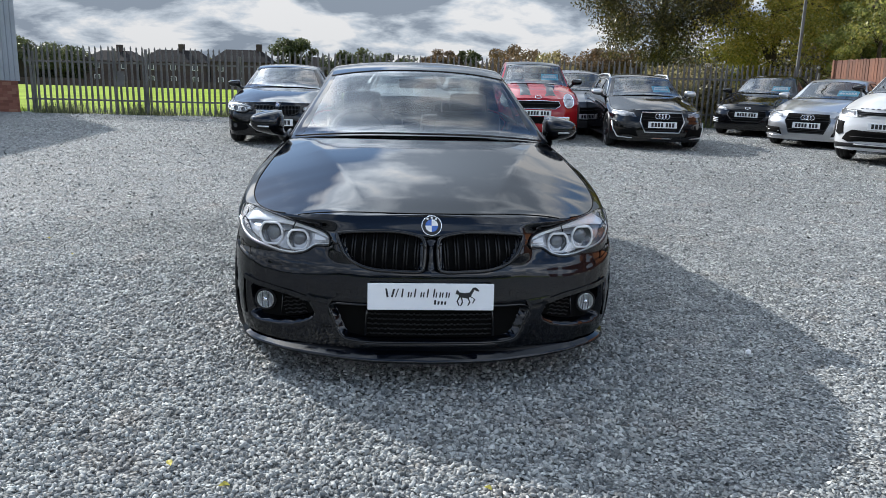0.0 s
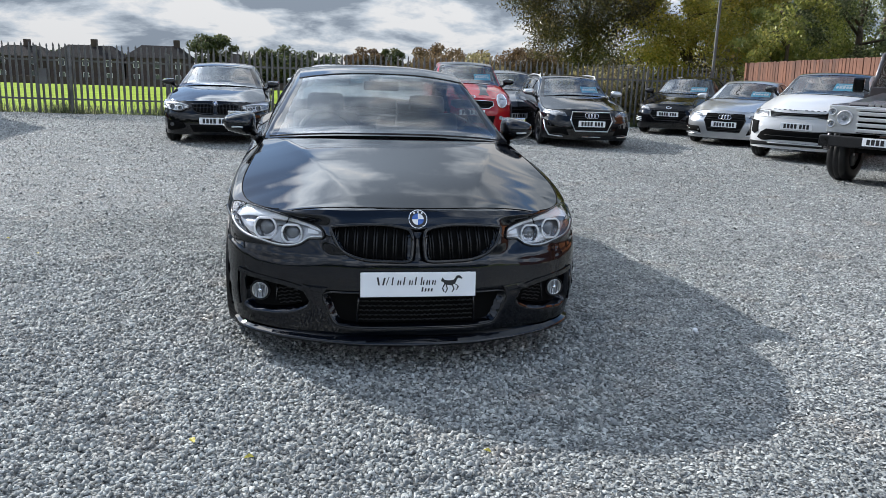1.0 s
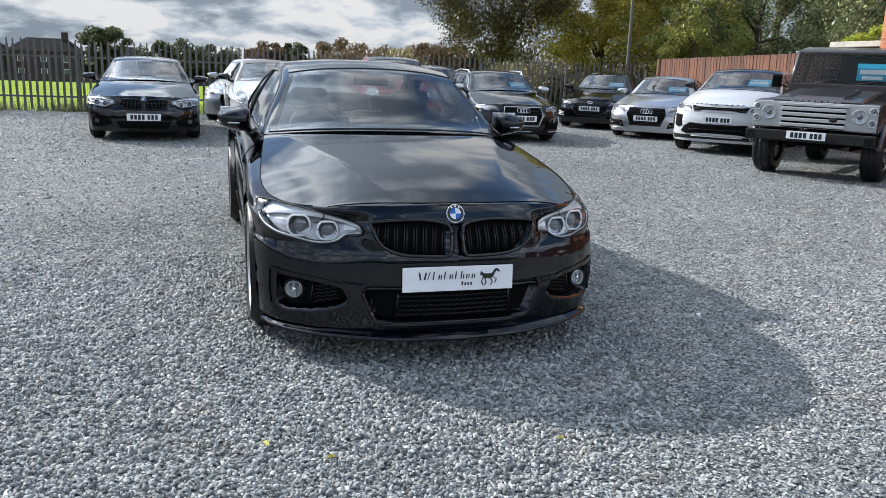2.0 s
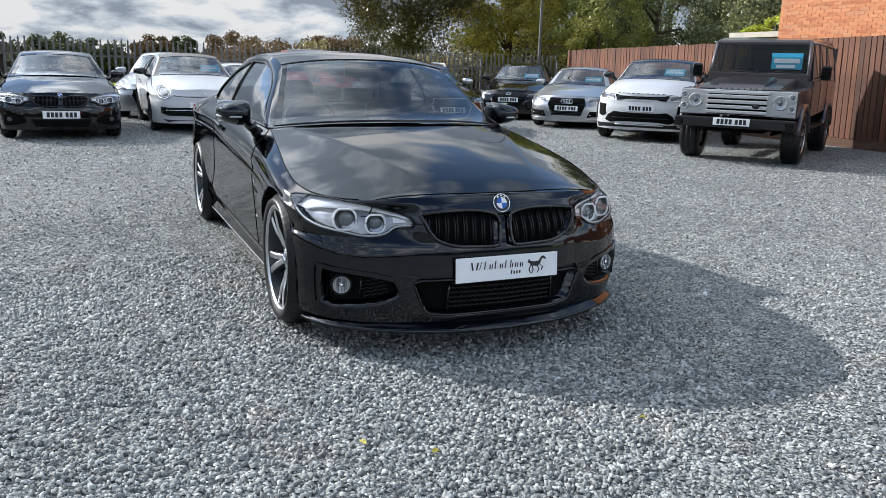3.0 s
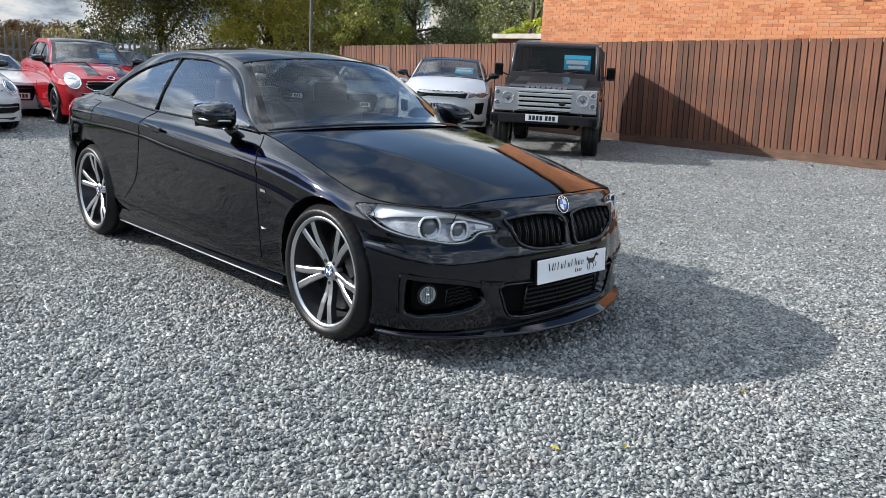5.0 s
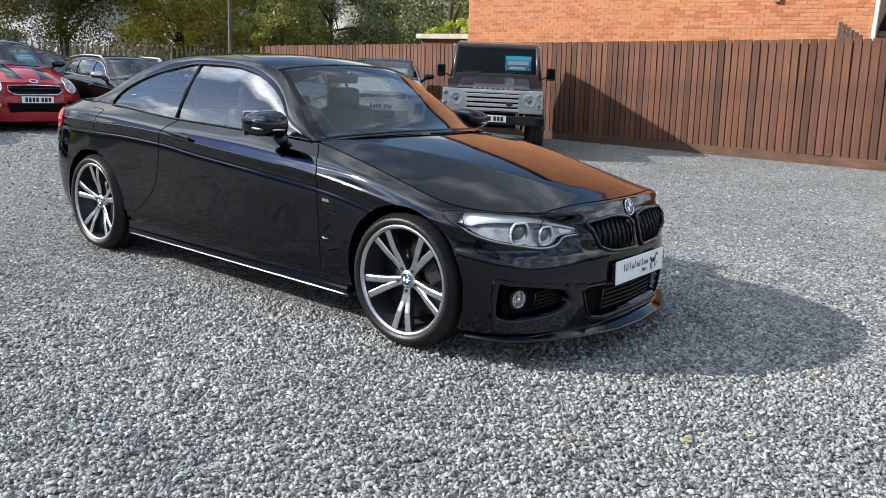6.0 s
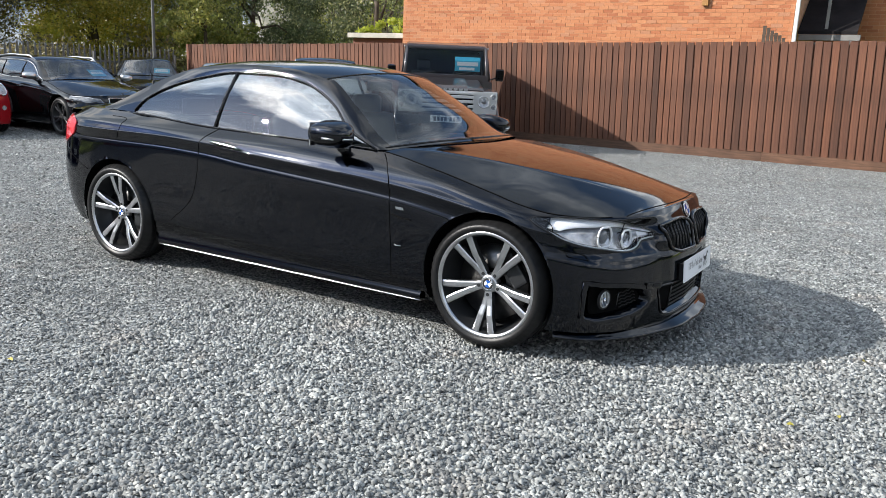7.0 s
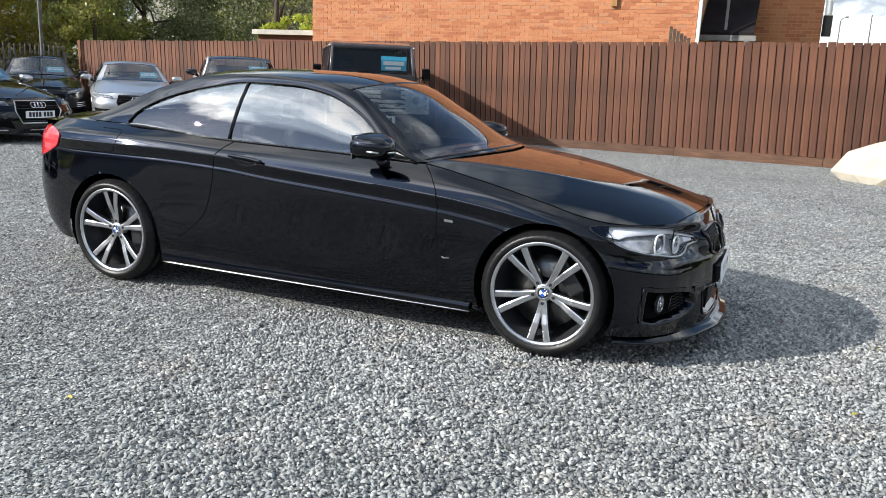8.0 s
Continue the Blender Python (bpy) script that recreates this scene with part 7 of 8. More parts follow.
sk.line("badge", oval(0, 0.715, 0.04, 0.04, 16), "front", 0.004, 0.007, M_CHROME, bt, 1, True)
sk.patch("lower_valance", [(0.70, 0.250), (0.62, 0.205), (-0.62, 0.205), (-0.70, 0.250)], "front", 0.014, M_MATT, bt, 1, 0.03)

# red compact hatchback
mn, sk, tp = parked_car("hatchback_car", "red compact hatchback with black bonnet stripes", pose(2.85, 12.5, 0, 0, 0, -6), M_RED_P, form(1.79, 0.75, 2.6, 0.78, 0.18, 1.18, 1.12, 0.34, 1.0, HATCH, HATCH_CROWN, HATCH_DLO, blunt=SQUARE), boot=3.4, roof_mat=M_SOLID_BLACK, plate_z=0.56, mirror_mat=M_SOLID_BLACK)
both(sk, mn, "headlamp", oval(0.62, 0.79, 0.105, 0.125), M_LAMP, 0.012)
for side in (1, -1):
    sk.line("lamp_surround", oval(0.62, 0.79, 0.108, 0.128), "front", 0.014, 0.012, M_CHROME, mn, side, True)
    sk.patch("projector_lens", oval(0.62, 0.79, 0.06, 0.07, 14), "front", 0.018, M_LENS, mn, side, 0.05)
    sk.patch("fog_lamp", oval(0.60, 0.46, 0.045, 0.04, 14), "front", 0.010, M_LAMP, mn, side, 0.05)
    sk.patch("bonnet_stripe", [(0.14, -0.52), (0.36, -0.46), (0.40, 0.52), (0.17, 0.48)], "top", 0.003, M_SOLID_BLACK, mn, side, 0.06)
    sk.line("arch_trim", [(0.395 * math.cos(a) * 1.0, 0.34 + 0.395 * math.sin(a)) for a in (radians(5 + 10 * k) for k in range(18))], "side", 0.004, 0.024, M_MATT, mn, side)
mesh_grille(sk, mn, [(0.42, 0.78), (0.44, 0.70), (0.34, 0.64), (-0.34, 0.64), (-0.44, 0.70), (-0.42, 0.78), (0, 0.80)], (0.67, 0.70, 0.74), M_CHROME, 0.010)
sk.patch("lower_intake", [(0.48, 0.50), (0.44, 0.34), (-0.44, 0.34), (-0.48, 0.50)], "front", 0.014, M_VOID, mn)
sk.line("badge", oval(0, 0.865, 0.06, 0.022, 14), "front", 0.010, 0.008, M_CHROME, mn, 1, True)

# black sporty hatchback
rs_, sk, tp = parked_car("hatchback_car", "black sporty hatchback with silver roof rails and mirrors", pose(4.88, 11.15, 0, 0, 0, -5), M_SOLID_BLACK, form(1.8, 0.87, 2.63, 0.82, 0.16, 1.01, 0.97, 0.335, 1.0, HATCH, HATCH_CROWN, HATCH_DLO), boot=3.4, plate_z=0.47, mirror_mat=M_SILVER, trim=M_SILVER)
frame_line = [(0.36, 0.675), (0.40, 0.52), (0.31, 0.33), (-0.31, 0.33), (-0.40, 0.52), (-0.36, 0.675)]
mesh_grille(sk, rs_, frame_line, (0.37, 0.40, 0.56, 0.60), M_SILVER, 0.014)
four_rings(sk, rs_, 0.61)
both(sk, rs_, "headlamp", [(0.46, 0.60), (0.50, 0.665), (0.80, 0.70), (0.84, 0.655), (0.70, 0.60)], M_LAMP_D, 0.006)
both(sk, rs_, "corner_intake", [(0.82, 0.42), (0.76, 0.25), (0.42, 0.25), (0.50, 0.40)], M_VOID)
for side in (1, -1):
    sk.line("bumper_blade", [(0.84, 0.50), (0.82, 0.36), (0.76, 0.235), (0.60, 0.225), (0.0, 0.222)], "front", 0.012, 0.012, M_SILVER, rs_, side)
    tube("roof_rail", [(side * 0.585, 1.25, 1.255), (side * 0.60, 1.45, 1.352), (side * 0.60, 2.2, 1.368), (side * 0.585, 2.9, 1.315)], 0.017, M_SILVER, rs_)
    sk.line("brow_light", [(0.50, 0.655), (0.65, 0.685), (0.80, 0.692)], "front", 0.010, 0.006, M_BROW, rs_, side)

# black family hatchback
fd, sk, tp = parked_car("hatchback_car", "black family hatchback parked by the palisade", pose(8.75, 14.95, 0, 0, 0, -38), M_SOLID_BLACK, form(1.84, 0.95, 2.85, 1.0, 0.16, 1.05, 1.12), plate_z=0.52)
mesh_grille(sk, fd, [(0.40, 0.60), (0.44, 0.50), (0.30, 0.36), (-0.30, 0.36), (-0.44, 0.50), (-0.40, 0.60)], (0.42, 0.47, 0.55), M_GLOSS)
both(sk, fd, "headlamp", [(0.46, 0.60), (0.50, 0.66), (0.78, 0.72), (0.86, 0.70), (0.72, 0.62)], M_LAMP_D, 0.006)
for side in (1, -1):
    for z in (0.33, 0.37, 0.41):
        sk.line("running_light", [(0.66, z), (0.76, z + 0.004), (0.84, z + 0.012)], "front", 0.010, 0.011, M_BROW, fd, side)
sk.line("badge", oval(0, 0.665, 0.06, 0.024, 14), "front", 0.006, 0.008, M_CHROME, fd, 1, True)

# silver sports saloon
sv, sk, tp = parked_car("saloon_car", "silver sports saloon with black grille", pose(8.75, 12.1, 0, 0, 0, -42), M_SILVER_P, form(1.85, 0.9, 2.81, 1.05, 0.16, 1.02, 1.02), plate_z=0.46, mirror_mat=M_SILVER)
mesh_grille(sk, sv, [(0.38, 0.67), (0.42, 0.54), (0.33, 0.31), (-0.33, 0.31), (-0.42, 0.54), (-0.38, 0.67)], (0.35, 0.38, 0.55, 0.60), M_GLOSS, 0.012)
four_rings(sk, sv, 0.60)
both(sk, sv, "headlamp", [(0.47, 0.60), (0.50, 0.66), (0.80, 0.695), (0.86, 0.66), (0.74, 0.60)], M_LAMP_D, 0.006)
both(sk, sv, "corner_intake", [(0.84, 0.42), (0.80, 0.27), (0.46, 0.26), (0.52, 0.40)], M_VOID)
for side in (1, -1):
    sk.line("bumper_blade", [(0.86, 0.37), (0.76, 0.34), (0.52, 0.325)], "front", 0.012, 0.010, M_SILVER, sv, side)
    sk.line("bumper_blade", [(0.86, 0.24), (0.70, 0.235), (0.46, 0.24)], "front", 0.012, 0.014, M_SILVER, sv, side)

# white compact SUV
ev, sk, tp = parked_car("suv_car", "white compact SUV with black bumper inserts", pose(8.45, 8.95, 0, 0, 0, -48), M_WHITE_P, form(1.9, 0.87, 2.66, 0.85, 0.22, 1.20, 1.0, 0.37, 1.02, HATCH, HATCH_CROWN, HATCH_DLO, blunt=SQUARE), boot=3.4, roof_mat=M_SOLID_BLACK, plate_z=0.63, mirror_mat=M_SOLID_BLACK, trim=M_GLOSS)
mesh_grille(sk, ev, [(0.50, 0.862), (0.46, 0.775), (-0.46, 0.775), (-0.50, 0.862)], (0.795, 0.818, 0.842), M_GLOSS, 0.010)
both(sk, ev, "headlamp", [(0.52, 0.780), (0.53, 0.858), (0.80, 0.880), (0.91, 0.868), (0.80, 0.795)], M_BOWL, 0.006)
for side in (1, -1):
    sk.line("brow_light", [(0.54, 0.852), (0.68, 0.866), (0.88, 0.868)], "front", 0.012, 0.006, M_DRL, ev, side)
    sk.patch("projector_lens", oval(0.66, 0.825, 0.035, 0.03, 14), "front", 0.012, M_LAMP, ev, side, 0.04)
    sk.patch("projector_lens", oval(0.75, 0.832, 0.03, 0.028, 14), "front", 0.012, M_LAMP, ev, side, 0.04)
    intake = sk.patch("corner_intake", [(0.83, 0.70), (0.80, 0.50), (0.73, 0.47), (0.66, 0.50), (0.67, 0.68)], "front", 0.014, M_VOID, ev, side, 0.03)
    sk.line("intake_frame", [(0.83, 0.70), (0.80, 0.50), (0.73, 0.47), (0.66, 0.50), (0.67, 0.68)], "front", 0.008, 0.008, M_GLOSS, intake, side, True)
sk.patch("lower_intake", [(0.50, 0.56), (0.60, 0.50), (0.66, 0.40), (0.55, 0.36), (-0.55, 0.36), (-0.66, 0.40), (-0.60, 0.50), (-0.50, 0.56)], "front", 0.014, M_VOID, ev, 1, 0.03)
sk.patch("lower_valance", [(0.86, 0.34), (0.80, 0.25), (-0.80, 0.25), (-0.86, 0.34)], "front", 0.014, M_MATT, ev, 1, 0.03)
sk.line("intake_bar", [(-0.52 + 1.04 * k / 12, 0.45) for k in range(13)], "front", 0.010, 0.008, M_MATT, ev)
sk.line("skid_plate", [(-0.45 + 0.9 * k / 12, 0.325) for k in range(13)], "front", 0.012, 0.012, M_SILVER, ev)
for k in range(10):
    if k != 5:
        h, n = sk.cast(-0.44 + k * 0.092, 0.905, "front")
        box("letter_bar", (h.x - 0.022, h.y - 0.02, h.z - 0.006), (h.x + 0.022, h.y + 0.012, h.z + 0.006), M_INK, ev)
for side in (1, -1):
    sk.line("arch_trim", [(0.425 * math.cos(a), 0.37 + 0.425 * math.sin(a)) for a in (radians(5 + 10 * k) for k in range(18))], "side", 0.004, 0.022, M_MATT, ev, side)

# three cars further back by the palisade
for place, paint, lift, tall, label in (
    (pose(-0.25, 15.2, 0, 0, 0, -14), M_SILVER_P, 1.02, 1.12, "light silver hatchback parked behind the cabriolet"),
    (pose(1.80, 15.0, 0, 0, 0, 0), M_WHITE_P, 0.90, 0.85, "low white hatchback parked beside the red one"),
    (pose(4.35, 14.35, 0, 0, 0, -4), M_GREY_P, 1.02, 1.12, "dark grey saloon parked behind the black hatchback"),
):
    cx, sk, tp = parked_car("hatchback_car", label, place, paint, form(1.76, 0.82, 2.58, 0.8, 0.16, lift, tall), card=False)
    both(sk, cx, "headlamp", [(0.50, 0.60), (0.54, 0.66), (0.80, 0.69), (0.84, 0.65), (0.72, 0.60)], M_LAMP_D, 0.006)
    mesh_grille(sk, cx, [(0.36, 0.60), (0.38, 0.5), (0.3, 0.34), (-0.3, 0.34), (-0.38, 0.5), (-0.36, 0.60)], (0.36, 0.55), M_GLOSS)


# ---- the off-roader ----
def build_offroader(place):
    car = thing("offroader_car", "dark grey boxy off-roader with silver grille panel and black bumper", "car", place, "cars parked round the yard")
    paint = car_paint("gunmetal_offroader_paint", (0.075, 0.066, 0.070), 0.6, 0.30)
    paint.node_tree.nodes["Principled BSDF"].inputs["Coat Weight"].default_value = 0.8
    sil = car_paint("silver_grille_paint", (0.52, 0.53, 0.54), 0.6, 0.35)

    def prism(name, pts, x0, x1, mat, parent=car, bevel=0.012, taper=0.0):
        """A side outline of (y, z) drawn out across the car; taper narrows its upper part."""
        bm = bmesh.new()
        zs = [p[1] for p in pts]

        def wide(x, z):
            return x - math.copysign(taper * (z - min(zs)) / (max(zs) - min(zs) + 1e-9), x)
        a = [bm.verts.new((wide(x0, z), y, z)) for y, z in pts]
        b = [bm.verts.new((wide(x1, z), y, z)) for y, z in pts]
        n = len(pts)
        bm.faces.new(a)
        bm.faces.new(b[::-1])
        for i in range(n):
            bm.faces.new((a[i], b[i], b[(i + 1) % n], a[(i + 1) % n]))
        bmesh.ops.recalc_face_normals(bm, faces=bm.faces[:])
        if bevel:
            bmesh.ops.bevel(bm, geom=bm.edges[:], offset=bevel, segments=2, affect="EDGES", clamp_overlap=True)
        return part(name, bm, mat, parent)
    # chassis and dark underside
    box("chassis", (-0.40, -0.60, 0.48), (0.40, 3.6, 0.66), M_VOID, car, 0.02)
    bumper = box("front_bumper", (-0.85, -0.80, 0.55), (0.85, -0.67, 0.70), M_MATT, car, 0.015)
    for x in (-0.86, 0.70):
        box("bumper_end", (x, -0.80, 0.54), (x + 0.16, -0.60, 0.69), M_GLOSS, bumper, 0.02)
    # wings with round arches
    arch = [(0.47 * math.cos(radians(180 - 12 * k)), 0.41 + 0.47 * math.sin(radians(180 - 12 * k))) for k in range(16)]
    for side in (1, -1):
        front = [(-0.62, 0.72)] + [p for p in arch if p[1] > 0.70] + [(0.62, 0.72), (0.62, 1.17), (-0.58, 1.13), (-0.62, 1.10)]
        prism("wing", front, side * 0.50, side * 0.835, paint)
        # flared arch
        pts = [(side * 0.85, 0.49 * math.cos(radians(8 + 10.9 * k)), 0.41 + 0.49 * math.sin(radians(8 + 10.9 * k))) for k in range(16)]
        tube("arch_flare", pts, 0.045, paint, car, 8)
        pts = [(side * 0.85, 2.794 + 0.49 * math.cos(radians(8 + 10.9 * k)), 0.41 + 0.49 * math.sin(radians(8 + 10.9 * k))) for k in range(16)]
        tube("arch_flare", pts, 0.045, paint, car, 8)
    prism("bonnet", [(-0.60, 1.06), (-0.62, 1.13), (-0.55, 1.175), (0.55, 1.30), (0.66, 1.31), (0.66, 1.06)], -0.60, 0.60, paint, car, 0.02)
    prism("bonnet_dome", [(-0.50, 1.17), (-0.46, 1.207), (0.40, 1.33), (0.45, 1.28)], -0.34, 0.34, paint, car, 0.015)
    # lettering along the bonnet's lip, as bars
    for k in range(8):
        box("letter_bar", (-0.33 + k * 0.085, -0.632, 1.125), (-0.27 + k * 0.085, -0.612, 1.158), M_SILVER, car)
    # silver grille panel and lamps
    panel = box("grille_panel", (-0.82, -0.66, 0.74), (0.82, -0.625, 1.12), sil, car, 0.01)
    box("grille_recess", (-0.42, -0.668, 0.75), (0.42, -0.661, 1.06), M_VOID, panel)
    for k in range(4):
        z = 0.762 + k * 0.078
        box("grille_bar", (-0.43, -0.70, z), (0.43, -0.669, z + 0.052), sil, panel, 0.010)
    box("grille_surround", (-0.46, -0.695, 1.062), (0.46, -0.664, 1.10), sil, panel, 0.008)
    sk_badge = lathe("badge", [(-0.006, 0.0), (-0.005, 0.03), (0.0, 0.034)], M_GLOSS, panel, 16, "y")
    sk_badge.matrix_basis = pose(0.28, -0.702, 0.885) @ Matrix.Diagonal((1.6, 1, 1, 1))
    for side in (1, -1):
        for x, z, r, m in ((0.60, 0.95, 0.092, M_LAMP), (0.765, 1.03, 0.042, M_LAMP), (0.765, 0.86, 0.042, M_LAMP)):
            lamp = lathe("headlamp" if r > 0.05 else "side_lamp", [(-0.004, r + 0.016), (-0.022, r + 0.012), (-0.020, r), (-0.002, r * 0.8), (0.0, 0.0)], M_SILVER, car, 28, "y")
            lathe("lamp_bowl", [(-0.0205, r * 0.97), (-0.006, r * 0.7), (-0.003, 0.0)], M_LAMP, lamp, 24, "y")
            lamp.matrix_basis = pose(side * x, -0.662, z)
            lens = lathe("lamp_glass", [(-0.034, 0.0), (-0.03, r * 0.6), (-0.02, r)], M_COVER, lamp, 24, "y")
            lathe("lamp_bulb", [(-0.022, 0.0), (-0.018, r * 0.35), (-0.005, r * 0.42)], M_LENS, lamp, 16, "y")
    # body tub, doors, cabin
    tub = [(0.62, 0.70)] + [(2.794 + 0.47 * math.cos(radians(180 - 12 * k)), 0.41 + 0.47 * math.sin(radians(180 - 12 * k))) for k in range(16) if 0.41 + 0.47 * math.sin(radians(180 - 12 * k)) > 0.70] + [(3.72, 0.70), (3.72, 1.28), (0.62, 1.28)]
    prism("body_side", tub, 0.55, 0.835, paint)
    prism("body_side", tub, -0.55, -0.835, paint)
    box("tail_panel", (-0.80, 3.66, 0.68), (0.80, 3.73, 1.9), paint, car, 0.01)
    box("cabin_floor", (-0.56, 0.64, 0.68), (0.56, 3.6, 0.74), M_CARPET, car)
    box("dashboard", (-0.74, 0.68, 1.0), (0.74, 1.0, 1.27), M_INTERIOR, car, 0.03)
    prism("roof", [(0.84, 1.86), (0.90, 1.93), (1.3, 1.985), (3.3, 1.985), (3.66, 1.95), (3.70, 1.86)], -0.74, 0.74, paint, car, 0.02, 0.02)
    link_mesh("windscreen", [(-0.72, 0.715, 1.39), (0.72, 0.715, 1.39), (0.68, 0.865, 1.855), (-0.68, 0.865, 1.855)], [(0, 1, 2, 3)], M_GLASS_DARK, car)
    for side in (1, -1):
        tube("screen_pillar", [(side * 0.755, 0.67, 1.24), (side * 0.715, 0.86, 1.88)], 0.032, M_SILVER if side > 2 else paint, car, 6)
        tube("gutter", [(side * 0.755, 0.84, 1.885), (side * 0.765, 2.2, 1.895), (side * 0.755, 3.68, 1.885)], 0.016, M_SILVER_P, car, 6)
        for y0, y1 in ((1.52, 1.60), (2.40, 2.50), (3.55, 3.68)):
            prism("pillar", [(y0, 1.27), (y1, 1.27), (y1, 1.88), (y0, 1.88)], side * 0.80, side * 0.835, paint, car, 0.006, 0.07)
        for y0, y1 in ((0.93, 1.53), (1.60, 2.40), (2.50, 3.55)):
            prism("side_window", [(y0 - (0.20 if y0 < 1 else 0), 1.285), (y1, 1.285), (y1, 1.87), (y0, 1.87)], side * 0.815, side * 0.821, M_TINT, car, 0, 0.068)
        mir = box("mirror", (side * 0.985 - 0.075, 0.74, 1.30), (side * 0.985 + 0.075, 0.82, 1.53), M_GLOSS, car, 0.03)
        tube("mirror_foot", [(side * 0.92, 0.79, 1.36), (side * 0.82, 0.78, 1.32)], 0.014, M_MATT, mir, 6)
        box("side_step", (side * 0.80 - 0.09, 0.62, 0.52), (side * 0.80 + 0.09, 2.20, 0.56), M_MATT, car, 0.012)
        tube("wiper", [(side * 0.30 - 0.1, 0.70, 1.40), (side * 0.30 + 0.22, 0.72, 1.445)], 0.008, M_MATT, car, 5)
        for sy in (1.5,):
            bm = bmesh.new()
            add_box(bm, (side * 0.40 - 0.24, sy, 0.8), (side * 0.40 + 0.24, sy + 0.15, 1.45), 0.05)
            add_box(bm, (side * 0.40 - 0.13, sy + 0.03, 1.47), (side * 0.40 + 0.13, sy + 0.12, 1.66), 0.04)
            part("seat", bm, M_INTERIOR, car)
        for y in (0.66, 1.57, 2.45):
            tube("door_gap", [(side * 0.836, y, 0.74), (side * 0.836, y, 1.26)], 0.005, M_VOID, car, 4)
    box("screen_sill", (-0.76, 0.645, 1.225), (0.76, 0.712, 1.392), paint, car, 0.01)
    box("screen_header", (-0.72, 0.855, 1.85), (0.72, 0.90, 1.90), paint, car, 0.01)
    number_plate(car, (-0.02, -0.812, 0.645), 0.52, 0.112)
    card = box("price_card", (0.16, 0.80, 1.46), (0.62, 0.805, 1.72), M_CARD, car, 0, "blue windscreen price card")
    box("writing_bar", (0.20, 0.794, 1.56), (0.58, 0.798, 1.63), M_WHITE_PL, card)
    box("writing_bar", (0.24, 0.794, 1.48), (0.52, 0.798, 1.53), M_WHITE_PL, card)
    f = Form(hub=0.41, wheelbase=2.794)
    pieces, fx = wheel_mesh(car, 0.41, 0.235, 0.26, 5, 32, M_SILVER)
    place_wheels(f, car, pieces, (0.745, 0.745))
    for hy in (0, 2.794):
        for side in (1, -1):
            box("arch_liner", (side * 0.50 - 0.02, hy - 0.46, 0.45), (side * 0.50 + 0.02, hy + 0.46, 1.0), M_VOID, car)
    return car


build_offroader(pose(7.62, 5.55, 0, 0, 0, -56) @ Matrix.Diagonal((1.0, 1.0, 0.965, 1.0)))

# pale boulder by the timber fence
rng_b = random.Random(3)
bm = bmesh.new()
bmesh.ops.create_icosphere(bm, subdivisions=2, radius=1.0)
for v in bm.verts:
    k = 1 + 0.16 * noise.noise(v.co * 1.7) + 0.06 * noise.noise(v.co * 4)
    v.co = Vector((v.co.x * 0.75 * k, v.co.y * 0.95 * k, max(-0.3, v.co.z) * 0.62 * k))
M_PALE_STONE = plain("cream_limestone", (0.48, 0.44, 0.36), 0.8, 0, 0.15, 3.0, 0, 0.006, 20)
boulder = part("boulder", bm, M_PALE_STONE)
boulder.matrix_world = pose(9.6, -2.75, 0.12)
tagged(boulder, "pale cream limestone boulder on the gravel by the fence", "boulder")


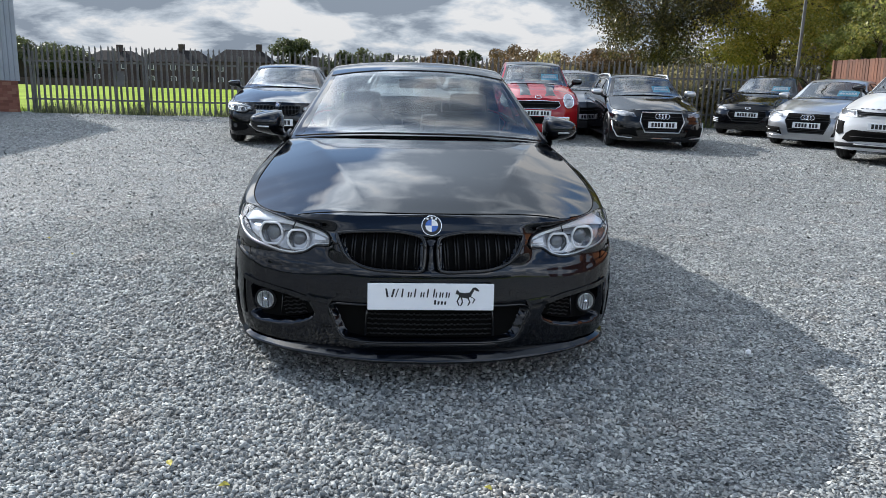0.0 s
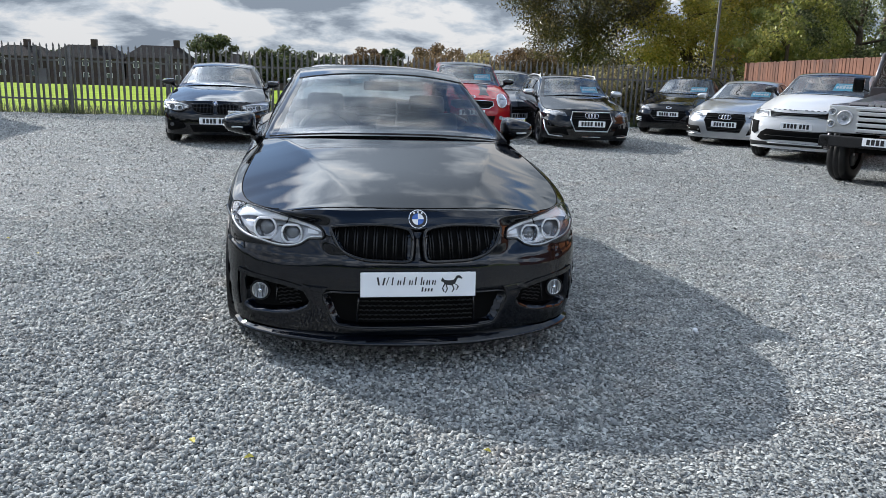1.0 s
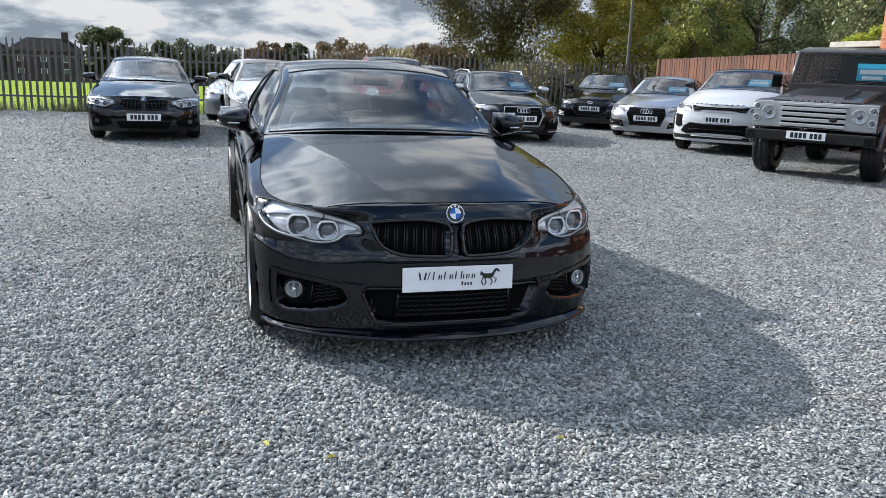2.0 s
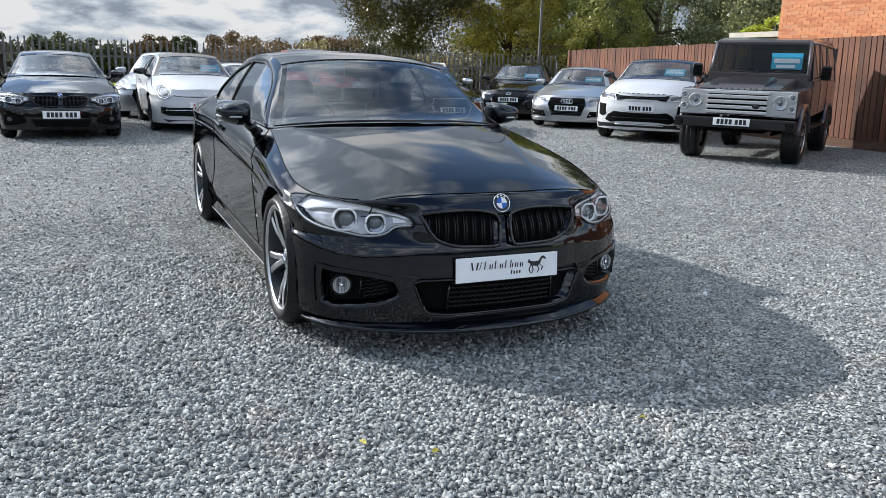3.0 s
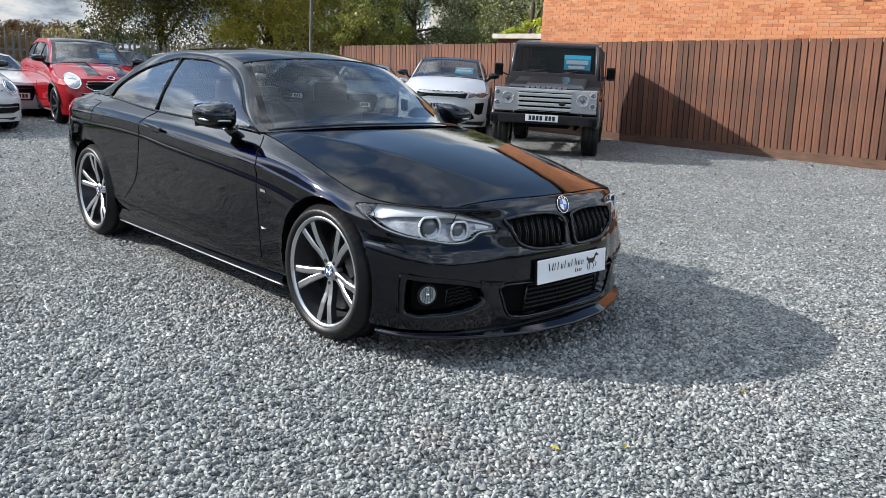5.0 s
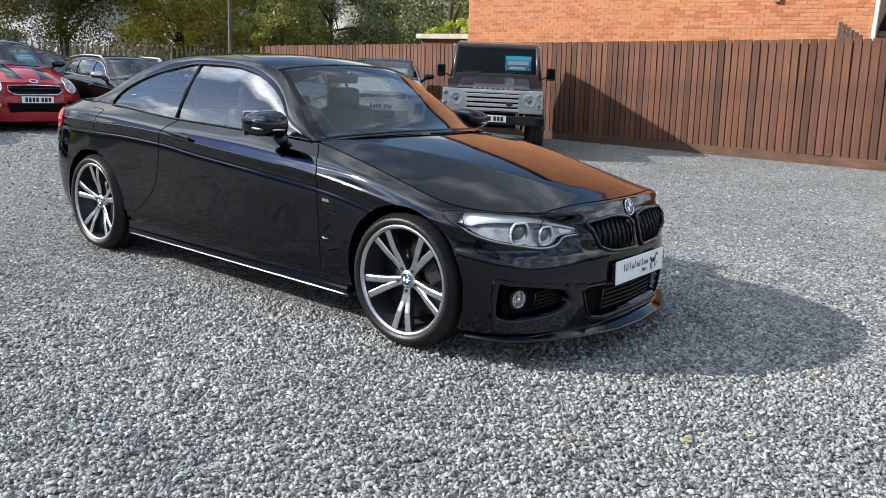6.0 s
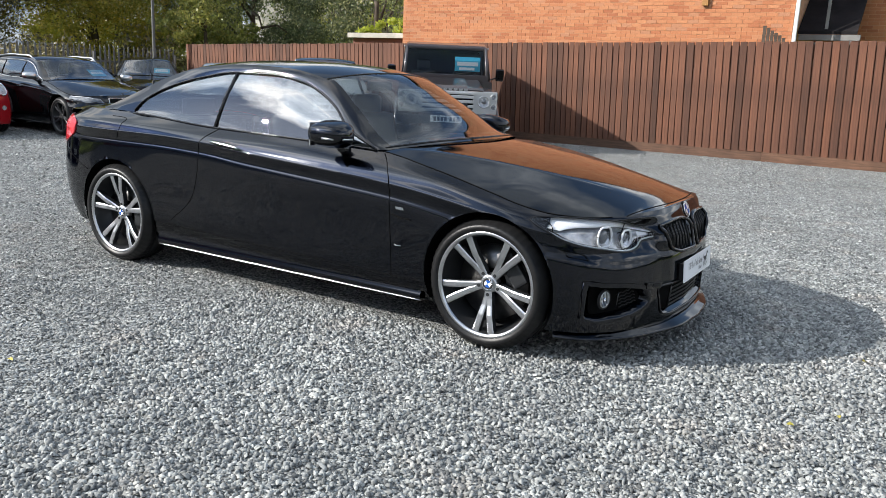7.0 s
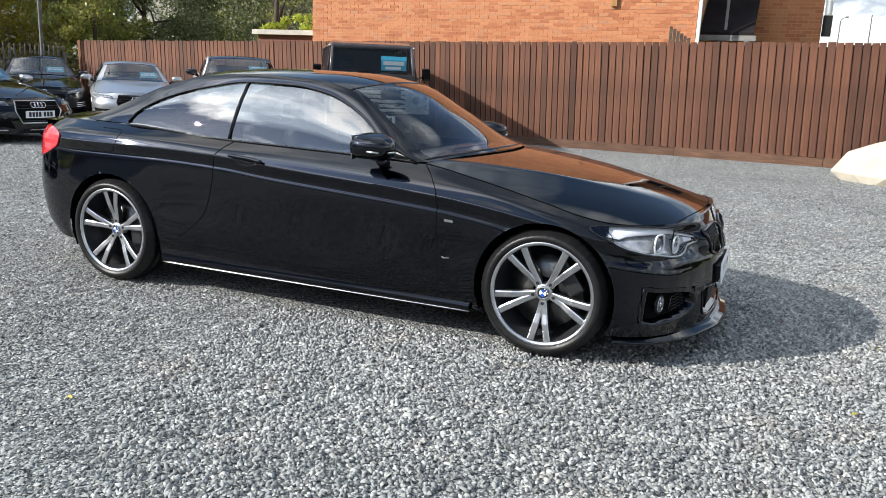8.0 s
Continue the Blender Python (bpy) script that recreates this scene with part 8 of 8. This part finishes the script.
# ---- loose stones ----
def build_stones():
    """Angular chippings lying loose on the bed, close-packed round the coupe and thinning outwards."""
    rs = np.random.RandomState(21)
    n = 290000
    ang = rs.uniform(0, 2 * np.pi, n)
    rad = np.sqrt(rs.uniform(0, 1, n))
    x, y = -1.1 + 4.7 * rad * np.cos(ang), -0.3 + 3.9 * rad * np.sin(ang)
    keep = rs.uniform(0, 1, n) < np.clip((1.05 - rad) / 0.35, 0.0, 1.0)
    keep &= ~((np.abs(x) < 0.78) & (y > -0.1) & (y < 3.4))
    keep &= ~((x < -3.9) & (y < -1.8))
    x, y = x[keep], y[keep]
    r = rs.uniform(0.0048, 0.0088, len(x)) * np.where(rs.uniform(0, 1, len(x)) < 0.06, 1.35, 1.0)
    # coarser ones over the rest of the yard
    m = 140000
    fx, fy = rs.uniform(-9.5, 11.4, m), -3.0 + 20.0 * rs.uniform(0, 1, m) ** 1.15
    q = np.hypot((fx + 1.1) / 4.7, (fy + 0.3) / 3.9)
    far = rs.uniform(0, 1, m) > np.clip((1.05 - q) / 0.35, 0.0, 1.0)
    far &= ~((np.abs(fx) < 0.8) & (fy > -0.5) & (fy < 3.6))
    fx, fy = fx[far], fy[far]
    x, y = np.concatenate([x, fx]), np.concatenate([y, fy])
    r = np.concatenate([r, rs.uniform(0.0075, 0.0125, len(fx)) * (1 + 0.03 * np.maximum(fy, 0))])
    n = len(x)
    # turn each one at random, mostly lying flat
    a, b, c = rs.uniform(0, 2 * np.pi, n), rs.normal(0, 0.34, n), rs.normal(0, 0.34, n)
    ca, sa, cb, sb, cc, sc = np.cos(a), np.sin(a), np.cos(b), np.sin(b), np.cos(c), np.sin(c)
    R = np.empty((n, 3, 3))
    R[:, 0, 0], R[:, 0, 1], R[:, 0, 2] = ca * cb, ca * sb * sc - sa * cc, ca * sb * cc + sa * sc
    R[:, 1, 0], R[:, 1, 1], R[:, 1, 2] = sa * cb, sa * sb * sc + ca * cc, sa * sb * cc - ca * sc
    R[:, 2, 0], R[:, 2, 1], R[:, 2, 2] = -sb, cb * sc, cb * cc
    z = rs.uniform(-0.006, 0.012, n) + 0.2 * r
    stretch = np.stack([rs.uniform(1.2, 1.9, n), rs.uniform(0.62, 0.95, n), rs.uniform(0.60, 1.0, n)], axis=1)
    # rounder chippings where they lie closest, simpler ones beyond
    close = np.hypot((x + 1.1) / 4.7, (y + 0.3) / 3.9) < 0.48
    slab = [(1, 0.55, -0.75), (-0.6, 0.95, -0.75), (-1, -0.5, -0.75), (0.55, -0.95, -0.75), (0.72, 0.40, 0.45), (-0.42, 0.66, 0.55), (-0.74, -0.34, 0.5), (0.40, -0.68, 0.6)]
    sides = [f for k in range(4) for f in ((k, (k + 1) % 4, 4 + (k + 1) % 4), (k, 4 + (k + 1) % 4, 4 + k))]
    shapes = (
        (close, slab, sides + [(4, 5, 6), (4, 6, 7)]),
        (~close, [(1, 0.3, -0.6), (-0.3, 1, -0.6), (-1, -0.3, -0.6), (0.3, -1, -0.6), (0.1, 0, 0.5)], [(0, 1, 4), (1, 2, 4), (2, 3, 4), (3, 0, 4)]),
    )
    for which, dirs, tri in shapes:
        m, q = int(which.sum()), len(dirs)
        pts = np.array(dirs, float)[None] * (r[which][:, None, None] * rs.uniform(0.82, 1.22, (m, q, 1)))
        pts *= stretch[which][:, None, :]
        pts += rs.normal(0, 0.0008, pts.shape)
        pts = np.einsum("nij,nkj->nki", R[which], pts)
        pts += np.stack([x[which], y[which], z[which]], axis=1)[:, None, :]
        faces = (np.array(tri)[None] + q * np.arange(m)[:, None, None]).reshape(-1, 3)
        ob = quick_mesh("gravel_stones", pts.reshape(-1, 3), faces, M_STONE)
        ob.data.polygons.foreach_set("use_smooth", [True] * len(faces))
        tagged(ob, "loose angular grey limestone chippings", "gravel", kind="stuff")


build_stones()


def leaf_litter(x, y, turn, size, label):
    pts = [(0.0, -1.0), (0.5, -0.5), (0.62, 0.0), (0.4, 0.55), (0.0, 1.0), (-0.4, 0.55), (-0.62, 0.0), (-0.5, -0.5)]
    verts = [(size * a, size * b, 0.006 * (abs(a) * 2) ** 2) for a, b in pts] + [(0, 0, 0.0)]
    ob = link_mesh("fallen_leaf", verts, [(8, i, (i + 1) % 8) for i in range(8)], M_LITTER)
    ob.matrix_world = pose(x, y, 0.018, 8, -6, turn)
    tagged(ob, label, "leaf")


M_LITTER = plain("fallen_yellow_leaf", (0.42, 0.36, 0.06), 0.6, 0, 0.3, 60)
leaf_litter(-0.899, -1.436, 30, 0.018, "yellow fallen leaf lying on gravel")
leaf_litter(-0.688, -1.586, 110, 0.019, "yellow fallen leaf lying on gravel")
leaf_litter(0.15, -1.62, 60, 0.015, "yellow fallen leaf lying on gravel")
leaf_litter(-2.72, 2.05, 60, 0.016, "yellow fallen leaf lying on gravel")
leaf_litter(-2.35, 1.55, 10, 0.016, "yellow fallen leaf lying on gravel")
bm = bmesh.new()
bmesh.ops.create_icosphere(bm, subdivisions=1, radius=0.016)
tagged(part("white_stone", bm, M_WHITE_PL), "single white pebble among grey gravel", "stone").matrix_world = pose(1.588, -0.362, 0.018)
